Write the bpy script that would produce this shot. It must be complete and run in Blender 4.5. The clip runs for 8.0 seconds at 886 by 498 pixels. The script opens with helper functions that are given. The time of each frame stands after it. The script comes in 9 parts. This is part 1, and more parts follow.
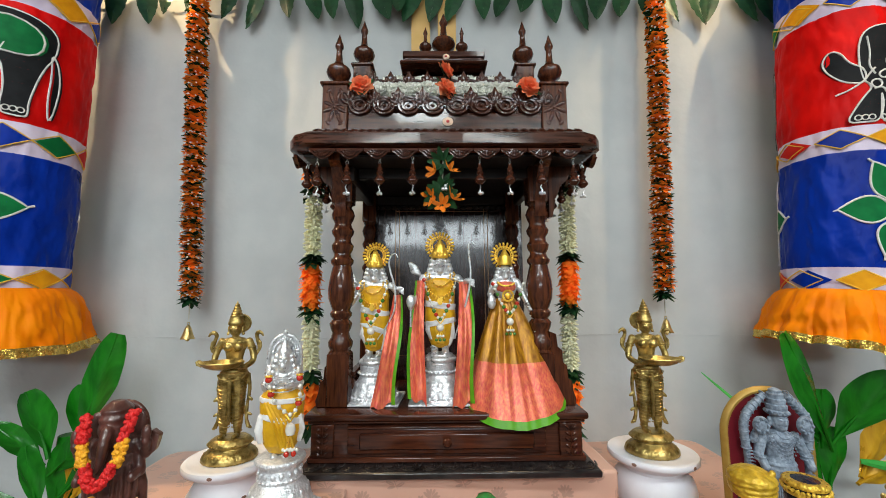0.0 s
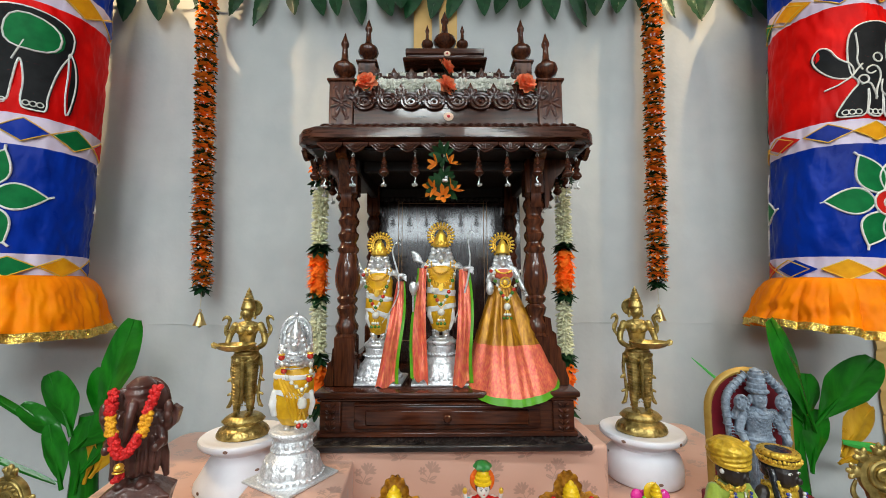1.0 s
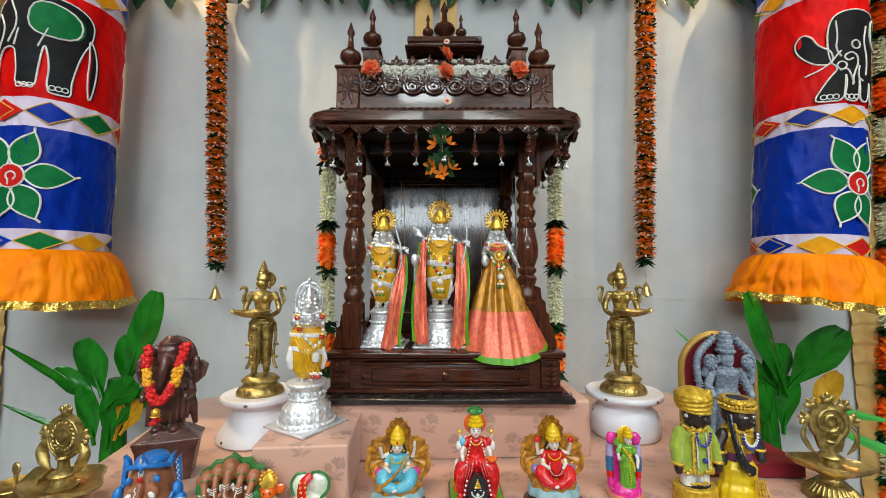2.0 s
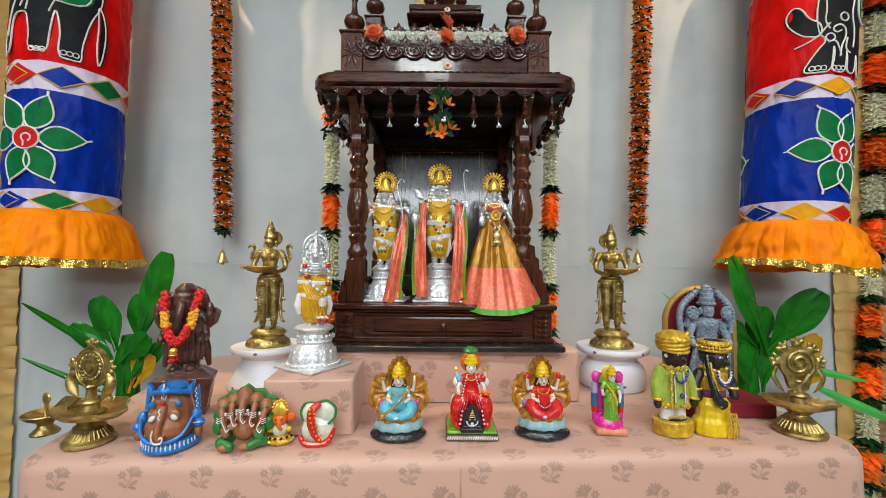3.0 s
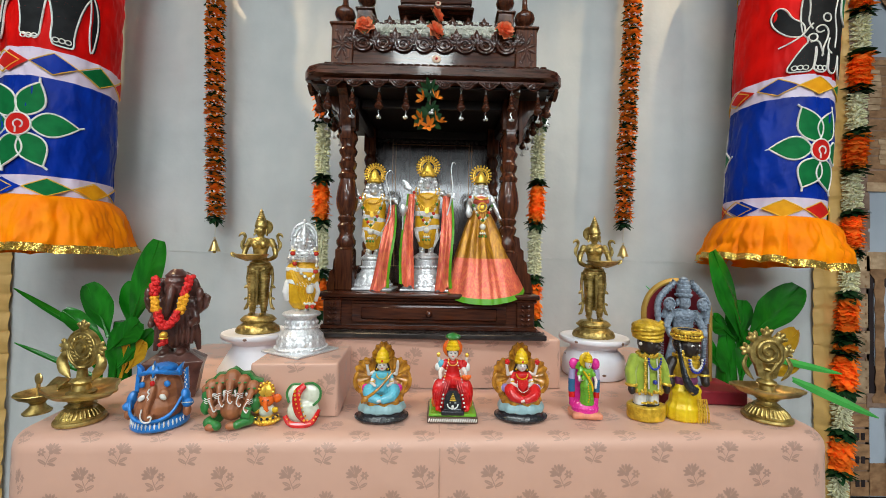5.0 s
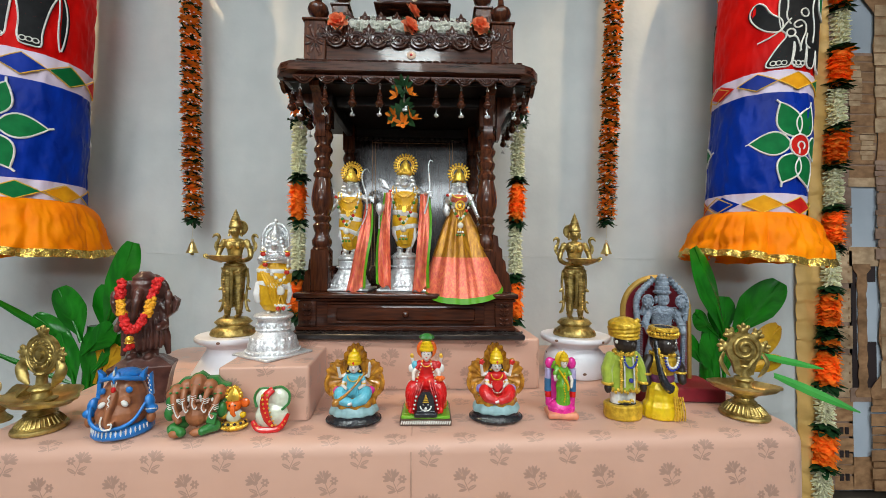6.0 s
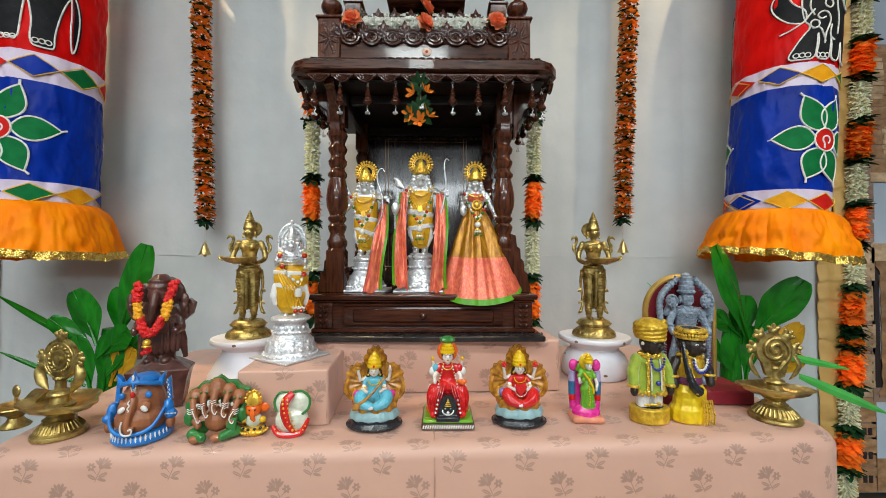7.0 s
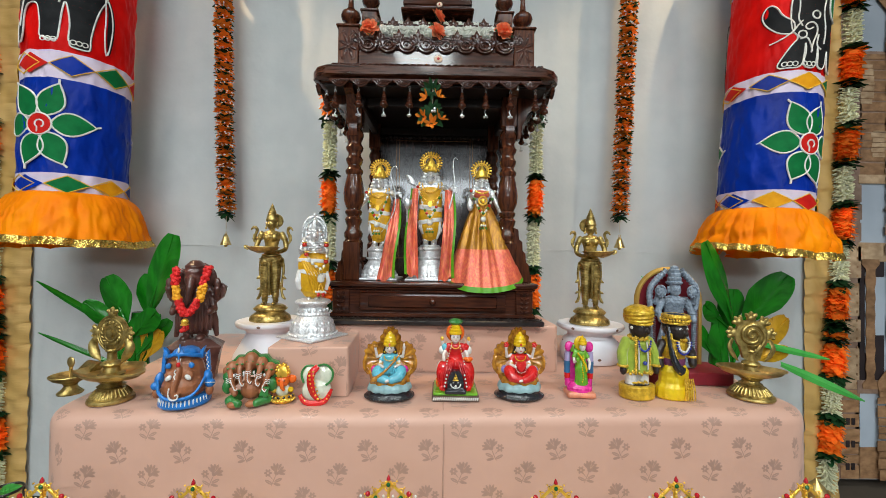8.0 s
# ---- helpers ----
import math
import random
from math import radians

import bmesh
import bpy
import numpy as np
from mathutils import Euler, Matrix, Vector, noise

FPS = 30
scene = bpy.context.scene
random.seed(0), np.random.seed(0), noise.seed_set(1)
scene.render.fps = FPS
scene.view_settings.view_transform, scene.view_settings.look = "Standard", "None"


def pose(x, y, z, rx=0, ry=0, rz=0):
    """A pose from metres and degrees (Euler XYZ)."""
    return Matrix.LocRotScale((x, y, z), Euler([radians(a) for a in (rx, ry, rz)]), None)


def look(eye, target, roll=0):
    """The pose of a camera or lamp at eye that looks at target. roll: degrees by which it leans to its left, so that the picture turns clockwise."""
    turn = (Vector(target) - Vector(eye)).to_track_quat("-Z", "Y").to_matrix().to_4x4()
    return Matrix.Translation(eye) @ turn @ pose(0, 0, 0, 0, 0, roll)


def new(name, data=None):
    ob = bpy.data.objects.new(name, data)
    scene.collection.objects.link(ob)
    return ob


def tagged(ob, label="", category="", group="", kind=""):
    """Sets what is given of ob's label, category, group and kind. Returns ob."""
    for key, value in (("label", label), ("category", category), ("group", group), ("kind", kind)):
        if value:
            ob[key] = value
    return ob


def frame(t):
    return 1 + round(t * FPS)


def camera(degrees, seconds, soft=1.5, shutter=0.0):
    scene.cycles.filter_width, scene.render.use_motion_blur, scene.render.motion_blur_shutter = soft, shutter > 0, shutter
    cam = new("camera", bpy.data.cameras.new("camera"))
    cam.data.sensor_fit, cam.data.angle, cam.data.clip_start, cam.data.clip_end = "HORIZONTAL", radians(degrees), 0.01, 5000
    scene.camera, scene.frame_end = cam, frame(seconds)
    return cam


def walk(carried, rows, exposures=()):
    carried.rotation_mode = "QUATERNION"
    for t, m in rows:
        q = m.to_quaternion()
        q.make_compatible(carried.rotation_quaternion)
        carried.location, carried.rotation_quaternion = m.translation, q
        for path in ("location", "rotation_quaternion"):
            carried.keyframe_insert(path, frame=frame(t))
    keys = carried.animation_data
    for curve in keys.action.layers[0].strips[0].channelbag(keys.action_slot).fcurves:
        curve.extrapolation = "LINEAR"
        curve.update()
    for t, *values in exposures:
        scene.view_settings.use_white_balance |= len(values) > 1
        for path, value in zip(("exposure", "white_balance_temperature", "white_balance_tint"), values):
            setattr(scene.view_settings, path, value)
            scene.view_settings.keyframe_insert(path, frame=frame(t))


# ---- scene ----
cam = camera(97.2, 8.0, soft=0.9)
PATH = [
    (0, (0.018, 0.0, 1.204), (0.043, 1.988, 1.42), -0.3),
    (0.5, (0.015, -0.022, 1.199), (0.036, 1.967, 1.406), -0.3),
    (1, (0.02, -0.046, 1.186), (0.035, 1.945, 1.374), -0.2),
    (2.3, (0.032, -0.142, 1.119), (0.033, 1.855, 1.23), -0.0),
    (2.5, (0.035, -0.151, 1.098), (0.036, 1.846, 1.197), 0.1),
    (3, (0.028, -0.17, 1.064), (0.036, 1.828, 1.136), 0.4),
    (3.5, (0.026, -0.181, 1.056), (0.041, 1.818, 1.113), 0.9),
    (4, (0.024, -0.187, 1.049), (0.04, 1.812, 1.101), 1.2),
    (4.5, (0.029, -0.196, 1.052), (0.045, 1.803, 1.099), 1.3),
    (6, (0.101, -0.179, 1.051), (0.153, 1.82, 1.096), 0.5),
    (6.5, (0.09, -0.17, 1.058), (0.131, 1.829, 1.1), 0.2),
    (7, (0.07, -0.161, 1.054), (0.096, 1.838, 1.094), 0.1),
    (7.5, (0.059, -0.187, 1.06), (0.076, 1.813, 1.093), 0.3),
    (8, (0.052, -0.247, 1.04), (0.068, 1.753, 1.062), 0.8),
]
walk(cam, [(t, look(eye, target, roll)) for t, eye, target, roll in PATH])

# ---- world and light ----
world = bpy.data.worlds.new("world")
scene.world = world
world.use_nodes = True
world.node_tree.nodes["Background"].inputs[0].default_value = (0.75, 0.85, 1.0, 1)
world.node_tree.nodes["Background"].inputs[1].default_value = 0.3
scene.view_settings.exposure = -0.2


def area_lamp(name, at, target, sx, sy, watts, colour):
    data = bpy.data.lights.new(name, "AREA")
    data.shape, data.size, data.size_y, data.energy, data.color = "RECTANGLE", sx, sy, watts, colour
    ob = new(name, data)
    ob.matrix_world = look(at, target)
    return ob


def spot_lamp(name, at, target, watts, colour, cone, blend, radius):
    data = bpy.data.lights.new(name, "SPOT")
    data.energy, data.color, data.spot_size, data.spot_blend, data.shadow_soft_size = watts, colour, radians(cone), blend, radius
    ob = new(name, data)
    ob.matrix_world = look(at, target)
    return ob


CEIL = 3.2
COOL = (0.92, 1.0, 0.99)
for px, py, watts in ((-1.35, -1.05, 50), (1.35, -1.05, 50), (-1.6, -3.2, 90), (1.6, -3.2, 90)):
    area_lamp("panel_light", (px, py, CEIL - 0.03), (px, py + 0.001, 0), 2.0, 0.3, watts, COOL)
area_lamp("panel_light", (-0.15, -2.4, CEIL - 0.03), (-0.15, -2.399, 0), 0.6, 0.6, 46, COOL)
# daylight through the high windows at the hall's far end
area_lamp("window_daylight", (0, -8.45, 2.78), (0, 0, 2.6), 4.6, 0.6, 145, (0.86, 0.95, 1.0))
# small warm downlights in the ceiling beside the drums, whose shade falls on the cloth
for at, target, watts in (((-1.57, 0.91, 3.12), (-0.62, 1.33, 1.35), 190), ((1.42, 0.75, 3.12), (0.66, 1.33, 1.2), 85)):
    spot_lamp("warm_downlight", at, target, watts, (1.0, 0.74, 0.42), 44, 0.7, 0.012)
# warm accent spots on the truss above, aimed down the cloth beside the drums
for ax, watts in ((-0.98, 14), (0.98, 14), (1.5, 12)):
    spot_lamp("accent_spot", (ax, 1.262, 2.62), (ax * 1.02, 1.29, 0.72), watts, (1.0, 0.7, 0.36), 50, 0.4, 0.01)


# ---- mesh tools ----
class Shape:
    """Vertices and faces in metres, with a material slot for each face."""

    def __init__(self):
        self.v, self.f, self.m, self.uv = [], [], [], None

    def add(self, verts, faces, slot=0, m=None):
        n = len(self.v)
        self.v += [tuple(m @ Vector(p)) for p in verts] if m else [tuple(p) for p in verts]
        self.f += [tuple(i + n for i in f) for f in faces]
        self.m += [slot] * len(faces)
        return self

    def join(self, other, m=None, slot=None):
        n = len(self.v)
        self.v += [tuple(m @ Vector(p)) for p in other.v] if m else list(other.v)
        self.f += [tuple(i + n for i in f) for f in other.f]
        self.m += list(other.m) if slot is None else [slot] * len(other.f)
        return self

    def lathe(self, profile, seg=24, at=(0, 0, 0), m=None, slot=0, flutes=0, depth=0.0, squash=1.0):
        """Turned form from (radius, height) pairs; flutes ripple the radius."""
        verts, faces = [], []
        for r, z in profile:
            for k in range(seg):
                a = 2 * math.pi * k / seg
                q = r * (1 + depth * math.cos(flutes * a)) if flutes else r
                verts.append((at[0] + q * math.cos(a), at[1] + q * math.sin(a) * squash, at[2] + z))
        for i in range(len(profile) - 1):
            for k in range(seg):
                k2 = (k + 1) % seg
                faces.append((i * seg + k, i * seg + k2, (i + 1) * seg + k2, (i + 1) * seg + k))
        if profile[0][0] > 1e-3:
            faces.append(tuple(reversed(range(seg))))
        if profile[-1][0] > 1e-3:
            faces.append(tuple(range((len(profile) - 1) * seg, len(profile) * seg)))
        return self.add(verts, faces, slot, m)

    def ball(self, c, r, slot=0, seg=14, rings=9, m=None):
        r = (r, r, r) if isinstance(r, (int, float)) else r
        prof = [(max(1e-4, math.sin(math.pi * i / rings)), -math.cos(math.pi * i / rings)) for i in range(rings + 1)]
        t = Matrix.Translation(c) @ (m if m else Matrix()) @ Matrix.Diagonal((*r, 1))
        return self.lathe(prof, seg, m=t, slot=slot)

    def tube(self, pts, radii, seg=8, slot=0, m=None, flat=1.0):
        """A round bar along points; radii one number or one for each point."""
        pts = [Vector(p) for p in pts]
        if isinstance(radii, (int, float)):
            radii = [radii] * len(pts)
        if 4 <= len(pts) <= 11:
            fine, rr = [], []
            for i in range(len(pts) - 1):
                a, b, c, d = pts[max(i - 1, 0)], pts[i], pts[i + 1], pts[min(i + 2, len(pts) - 1)]
                for k in range(4):
                    t = k / 4
                    fine.append(0.5 * (2 * b + (c - a) * t + (2 * a - 5 * b + 4 * c - d) * t * t + (3 * b - a - 3 * c + d) * t ** 3))
                    rr.append(radii[i] + (radii[i + 1] - radii[i]) * t)
            pts, radii = fine + [pts[-1]], rr + [radii[-1]]
        verts, faces = [], []
        side = None
        for i, p in enumerate(pts):
            d = (pts[min(i + 1, len(pts) - 1)] - pts[max(i - 1, 0)]).normalized()
            if side is None:
                side = d.orthogonal().normalized()
            side = (side - d * side.dot(d)).normalized()
            up = d.cross(side)
            for k in range(seg):
                a = 2 * math.pi * k / seg
                verts.append(p + side * (radii[i] * math.cos(a)) + up * (radii[i] * math.sin(a) * flat))
        for i in range(len(pts) - 1):
            for k in range(seg):
                k2 = (k + 1) % seg
                faces.append((i * seg + k, i * seg + k2, (i + 1) * seg + k2, (i + 1) * seg + k))
        faces += [tuple(reversed(range(seg))), tuple(range((len(pts) - 1) * seg, len(pts) * seg))]
        return self.add(verts, faces, slot, m)

    def ring(self, c, radius, thick, slot=0, seg=20, m=None, axis="y"):
        pts = []
        for k in range(seg + 1):
            a = 2 * math.pi * k / seg
            u, w = radius * math.cos(a), radius * math.sin(a)
            pts.append({"y": (u, 0, w), "z": (u, w, 0), "x": (0, u, w)}[axis])
        return self.tube([Vector(c) + Vector(p) for p in pts], thick, 6, slot, m)

    def plate(self, outline, depth, slot=0, m=None, at=(0, 0, 0)):
        """An outline in x and z, made solid along y."""
        n = len(outline)
        verts = [(at[0] + x, at[1] - depth / 2, at[2] + z) for x, z in outline] + [(at[0] + x, at[1] + depth / 2, at[2] + z) for x, z in outline]
        faces = [tuple(range(n)), tuple(reversed(range(n, 2 * n)))]
        faces += [(k, k + n, (k + 1) % n + n, (k + 1) % n) for k in range(n)]
        return self.add(verts, faces, slot, m)

    def box(self, size, at=(0, 0, 0), bevel=0.002, slot=0, m=None, segments=1):
        bm = bmesh.new()
        bmesh.ops.create_cube(bm, size=1, matrix=Matrix.Diagonal((*size, 1)))
        if bevel:
            bmesh.ops.bevel(bm, geom=list(bm.edges), offset=min(bevel, 0.45 * min(size)), segments=segments, affect="EDGES", profile=0.5)
        bm.verts.index_update()
        verts = [Vector(at) + v.co for v in bm.verts]
        faces = [tuple(v.index for v in f.verts) for f in bm.faces]
        bm.free()
        return self.add(verts, faces, slot, m)

    def sheet(self, rows, slot=0, m=None):
        """A grid from rows of points."""
        w = len(rows[0])
        faces = [(i * w + k, i * w + k + 1, (i + 1) * w + k + 1, (i + 1) * w + k) for i in range(len(rows) - 1) for k in range(w - 1)]
        return self.add([p for r in rows for p in r], faces, slot, m)


def mesh_of(name, shape, mats, sharp=40):
    me = bpy.data.meshes.new(name)
    me.from_pydata(shape.v, [], shape.f)
    for mt in (mats if isinstance(mats, (list, tuple)) else [mats]):
        me.materials.append(mt)
    me.polygons.foreach_set("material_index", shape.m)
    me.polygons.foreach_set("use_smooth", [True] * len(shape.f))
    me.set_sharp_from_angle(angle=radians(sharp))
    if shape.uv:
        layer = me.uv_layers.new(name="cloth")
        for loop in me.loops:
            layer.data[loop.index].uv = shape.uv[loop.vertex_index]
    me.update()
    return me


def part(name, shape, material, parent=None, label="", at=None, sharp=40):
    """One mesh under a thing or a part, in the parent's own metres. shape may be a finished mesh that alike pieces share."""
    me = shape if isinstance(shape, bpy.types.Mesh) else mesh_of(name, shape, material, sharp)
    ob = new(name, me)
    ob.parent = parent
    if at is not None:
        ob.matrix_local = at
    return tagged(ob, label)


def thing(name, label, category, at=None, group="", kind=""):
    ob = new(name)
    ob.empty_display_size = 0.05
    if at is not None:
        ob.matrix_basis = at
    return tagged(ob, label, category, group, kind)


def solid(name, shape, material, label, category, at=None, group="", kind="", sharp=40):
    """A thing that is one mesh."""
    ob = part(name, shape, material, None, label, None, sharp)
    if at is not None:
        ob.matrix_basis = at
    return tagged(ob, label, category, group, kind)


def fused(shape, voxel, smooth=2, slot=0):
    """The overlapping forms of a shape melted into one skin."""
    me = mesh_of("cast", shape, [])
    ob = new("cast", me)
    mod = ob.modifiers.new("melt", "REMESH")
    mod.mode, mod.voxel_size = "VOXEL", voxel
    mod2 = ob.modifiers.new("ease", "SMOOTH")
    mod2.factor, mod2.iterations = 0.5, smooth
    bpy.context.view_layer.update()
    res = bpy.data.meshes.new_from_object(ob.evaluated_get(bpy.context.evaluated_depsgraph_get()))
    out = Shape()
    out.add([v.co.copy() for v in res.vertices], [tuple(p.vertices) for p in res.polygons], slot)
    bpy.data.objects.remove(ob)
    bpy.data.meshes.remove(res)
    bpy.data.meshes.remove(me)
    return out


# ---- materials ----
def rgb(c):
    return (*c, 1) if len(c) == 3 else c


def mat(name, c1, c2=None, rough=0.5, metal=0.0, scale=30, stretch=(1, 1, 1), bump=0.15, bscale=250, bdist=0.001, coat=0.0, vary=0.15, sheen=0.0, rvar=0.1, random=0.0, clear=0.0, relief=None, spec=0.5):
    """A surface with grain at one scale, patches at a larger one and fine relief."""
    c2 = c2 or tuple(x * 0.75 for x in c1)
    mt = bpy.data.materials.new(name)
    mt.use_nodes = True
    nt = mt.node_tree
    nodes, link = nt.nodes, nt.links.new
    bsdf = nodes["Principled BSDF"]
    co = nodes.new("ShaderNodeTexCoord")
    mp = nodes.new("ShaderNodeMapping")
    mp.inputs["Scale"].default_value = stretch
    link(co.outputs["Object"], mp.inputs["Vector"])
    n1 = nodes.new("ShaderNodeTexNoise")
    n1.inputs["Scale"].default_value, n1.inputs["Detail"].default_value = scale, 5
    link(mp.outputs[0], n1.inputs["Vector"])
    ramp = nodes.new("ShaderNodeValToRGB")
    ramp.color_ramp.elements[0].position, ramp.color_ramp.elements[1].position = 0.35, 0.68
    ramp.color_ramp.elements[0].color, ramp.color_ramp.elements[1].color = rgb(c2), rgb(c1)
    link(n1.outputs["Fac"], ramp.inputs["Fac"])
    n2 = nodes.new("ShaderNodeTexNoise")
    n2.inputs["Scale"].default_value, n2.inputs["Detail"].default_value = scale * 0.17, 3
    link(co.outputs["Object"], n2.inputs["Vector"])
    mr = nodes.new("ShaderNodeMapRange")
    mr.inputs["From Min"].default_value, mr.inputs["From Max"].default_value = 0.3, 0.7
    mr.inputs["To Min"].default_value, mr.inputs["To Max"].default_value = 1 - vary, 1 + vary
    link(n2.outputs["Fac"], mr.inputs["Value"])
    value = mr.outputs[0]
    if random:
        info = nodes.new("ShaderNodeObjectInfo")
        m2 = nodes.new("ShaderNodeMapRange")
        m2.inputs["To Min"].default_value, m2.inputs["To Max"].default_value = 1 - random, 1 + random
        link(info.outputs["Random"], m2.inputs["Value"])
        mu = nodes.new("ShaderNodeMath")
        mu.operation = "MULTIPLY"
        link(value, mu.inputs[0])
        link(m2.outputs[0], mu.inputs[1])
        value = mu.outputs[0]
    hsv = nodes.new("ShaderNodeHueSaturation")
    link(ramp.outputs["Color"], hsv.inputs["Color"])
    link(value, hsv.inputs["Value"])
    link(hsv.outputs["Color"], bsdf.inputs["Base Color"])
    rr = nodes.new("ShaderNodeMapRange")
    rr.inputs["To Min"].default_value, rr.inputs["To Max"].default_value = max(0.03, rough - rvar), min(1, rough + rvar)
    link(n1.outputs["Fac"], rr.inputs["Value"])
    link(rr.outputs[0], bsdf.inputs["Roughness"])
    bsdf.inputs["Metallic"].default_value = metal
    bsdf.inputs["Coat Weight"].default_value = coat
    bsdf.inputs["Coat Roughness"].default_value = 0.07
    bsdf.inputs["Sheen Weight"].default_value = sheen
    bsdf.inputs["Transmission Weight"].default_value = clear
    bsdf.inputs["Specular IOR Level"].default_value = spec
    if bump:
        if relief:
            tx = nodes.new("ShaderNodeTexVoronoi")
            tx.feature = relief
            out = "Distance"
        else:
            tx = nodes.new("ShaderNodeTexNoise")
            tx.inputs["Detail"].default_value = 3
            out = "Fac"
        tx.inputs["Scale"].default_value = bscale
        link(mp.outputs[0], tx.inputs["Vector"])
        bp = nodes.new("ShaderNodeBump")
        bp.inputs["Strength"].default_value, bp.inputs["Distance"].default_value = bump, bdist
        link(tx.outputs[out], bp.inputs["Height"])
        link(bp.outputs[0], bsdf.inputs["Normal"])
    return mt


WOOD = mat("lacquered_rosewood", (0.085, 0.023, 0.01), (0.026, 0.008, 0.005), 0.18, scale=13, stretch=(1, 6, 11), bump=0.06, bscale=45, coat=0.35, spec=0.22, vary=0.3, rvar=0.05)
WOOD_UP = mat("lacquered_rosewood_upright", (0.11, 0.031, 0.012), (0.03, 0.009, 0.005), 0.2, scale=16, stretch=(9, 9, 1), bump=0.06, bscale=45, coat=0.35, spec=0.22, vary=0.3, rvar=0.05)
EAVEWOOD = mat("lacquered_rosewood_eave", (0.1, 0.03, 0.014), (0.016, 0.005, 0.003), 0.28, scale=14, stretch=(1, 7, 13), bump=0.06, bscale=45, coat=0.25, spec=0.22, vary=0.3, rvar=0.06)
PANELWOOD = mat("polished_back_board", (0.035, 0.012, 0.010), (0.01, 0.004, 0.004), 0.25, scale=20, stretch=(9, 3, 0.8), bump=0.1, bscale=30, coat=0.8, vary=0.3, rvar=0.12)
CARVED = mat("carved_black_wood", (0.022, 0.016, 0.016), (0.005, 0.004, 0.004), 0.35, scale=50, bump=0.3, bscale=180, coat=0.2)
# rosewood taken near black: the unlit roof interior's shade is in the colour
SHADEWOOD = mat("inner_wood_with_shade_in_colour", (0.012, 0.006, 0.005), (0.006, 0.003, 0.003), 0.5, scale=20, stretch=(9, 3, 0.8), bump=0.1, bscale=30)
INLAY = mat("brass_inlay", (0.35, 0.2, 0.1), None, 0.4, 0.5)
BRASS = mat("aged_brass", (0.58, 0.43, 0.15), (0.24, 0.165, 0.045), 0.36, 0.8, scale=75, bump=0.2, bscale=240, vary=0.25)
BRASS_B = mat("bright_brass", (0.76, 0.56, 0.23), (0.52, 0.36, 0.13), 0.32, 0.9, scale=60, bump=0.15, bscale=160, vary=0.2)
SILVER = mat("silver_plate", (0.86, 0.87, 0.88), (0.58, 0.59, 0.61), 0.3, 0.72, scale=130, bump=0.4, bscale=190, bdist=0.002, vary=0.1)
SILVER_R = mat("embossed_silver_plate", (0.82, 0.83, 0.85), (0.6, 0.61, 0.64), 0.34, 0.55, scale=200, bump=0.3, bscale=300, bdist=0.003, vary=0.1, relief="F1")
GOLD = mat("gold_plate", (1.0, 0.66, 0.1), (0.85, 0.5, 0.06), 0.3, 0.7, scale=90, bump=0.3, bscale=300)
WHITECLOTH = mat("white_backdrop_cotton", (0.52, 0.535, 0.535), (0.47, 0.49, 0.495), 0.85, scale=9, bump=0.25, bscale=14, bdist=0.012, vary=0.05, sheen=0.1)
GOLDCLOTH = mat("gold_zari_border", (0.66, 0.42, 0.15), (0.56, 0.34, 0.1), 0.5, 0.2, scale=5, stretch=(0.5, 1, 2.2), bump=0.35, bscale=14, bdist=0.008, vary=0.12)
PAINT = mat("painted_wall", (0.72, 0.7, 0.66), (0.68, 0.66, 0.62), 0.8, scale=6, bump=0.1, bscale=120, vary=0.05)
CEILPAINT = mat("ceiling_paint", (0.58, 0.57, 0.55), (0.54, 0.53, 0.51), 0.85, scale=6, bump=0.1, bscale=120, vary=0.04)
# walls out of view, toned dark to cut bounce light and reflections in wood
UNSEEN_DARK_WALL = mat("unseen_hall_wall_toned_dark", (0.2, 0.2, 0.205), (0.17, 0.17, 0.175), 0.8, scale=6, bump=0.1, bscale=120, vary=0.05)
FLOORTILE = mat("floor_tile", (0.14, 0.11, 0.085), (0.1, 0.08, 0.06), 0.4, scale=8, bump=0.05, vary=0.12)
FOLDWOOD = mat("table_board", (0.4, 0.34, 0.28), (0.3, 0.25, 0.2), 0.5, scale=20)
STEEL = mat("grey_steel", (0.35, 0.35, 0.36), None, 0.4, 1.0)
RED = mat("red_satin", (0.8, 0.006, 0.004), (0.58, 0.003, 0.003), 0.42, scale=14, stretch=(1, 1, 0.6), bump=0.8, bscale=11, bdist=0.025, spec=0.07)
BLUE = mat("royal_blue_satin", (0.002, 0.034, 0.38), (0.002, 0.022, 0.26), 0.3, scale=14, stretch=(1, 1, 0.6), bump=0.8, bscale=11, bdist=0.025, spec=0.09)
LILAC = mat("white_satin_band", (0.72, 0.62, 0.76), (0.62, 0.52, 0.66), 0.5, scale=20, bump=0.3, bscale=30, bdist=0.004, spec=0.2)
ORANGE = mat("orange_satin_frill", (1.0, 0.29, 0.001), (0.92, 0.21, 0.001), 0.5, scale=18, stretch=(1, 1, 0.5), bump=0.6, bscale=16, bdist=0.014, spec=0.1)
GREENF = mat("green_applique", (0.008, 0.18, 0.05), (0.005, 0.13, 0.036), 0.5, scale=30, bump=0.2, bscale=60, spec=0.06)
YELLOWF = mat("yellow_applique", (0.88, 0.4, 0.012), (0.74, 0.29, 0.008), 0.5, scale=30, bump=0.2, bscale=60, spec=0.08)
BLACKF = mat("black_applique", (0.018, 0.018, 0.02), (0.01, 0.01, 0.011), 0.55, scale=30, bump=0.2, bscale=60, spec=0.08)
REDF = mat("red_applique", (0.65, 0.02, 0.012), (0.55, 0.012, 0.01), 0.5, scale=30, bump=0.2, bscale=60, spec=0.08)
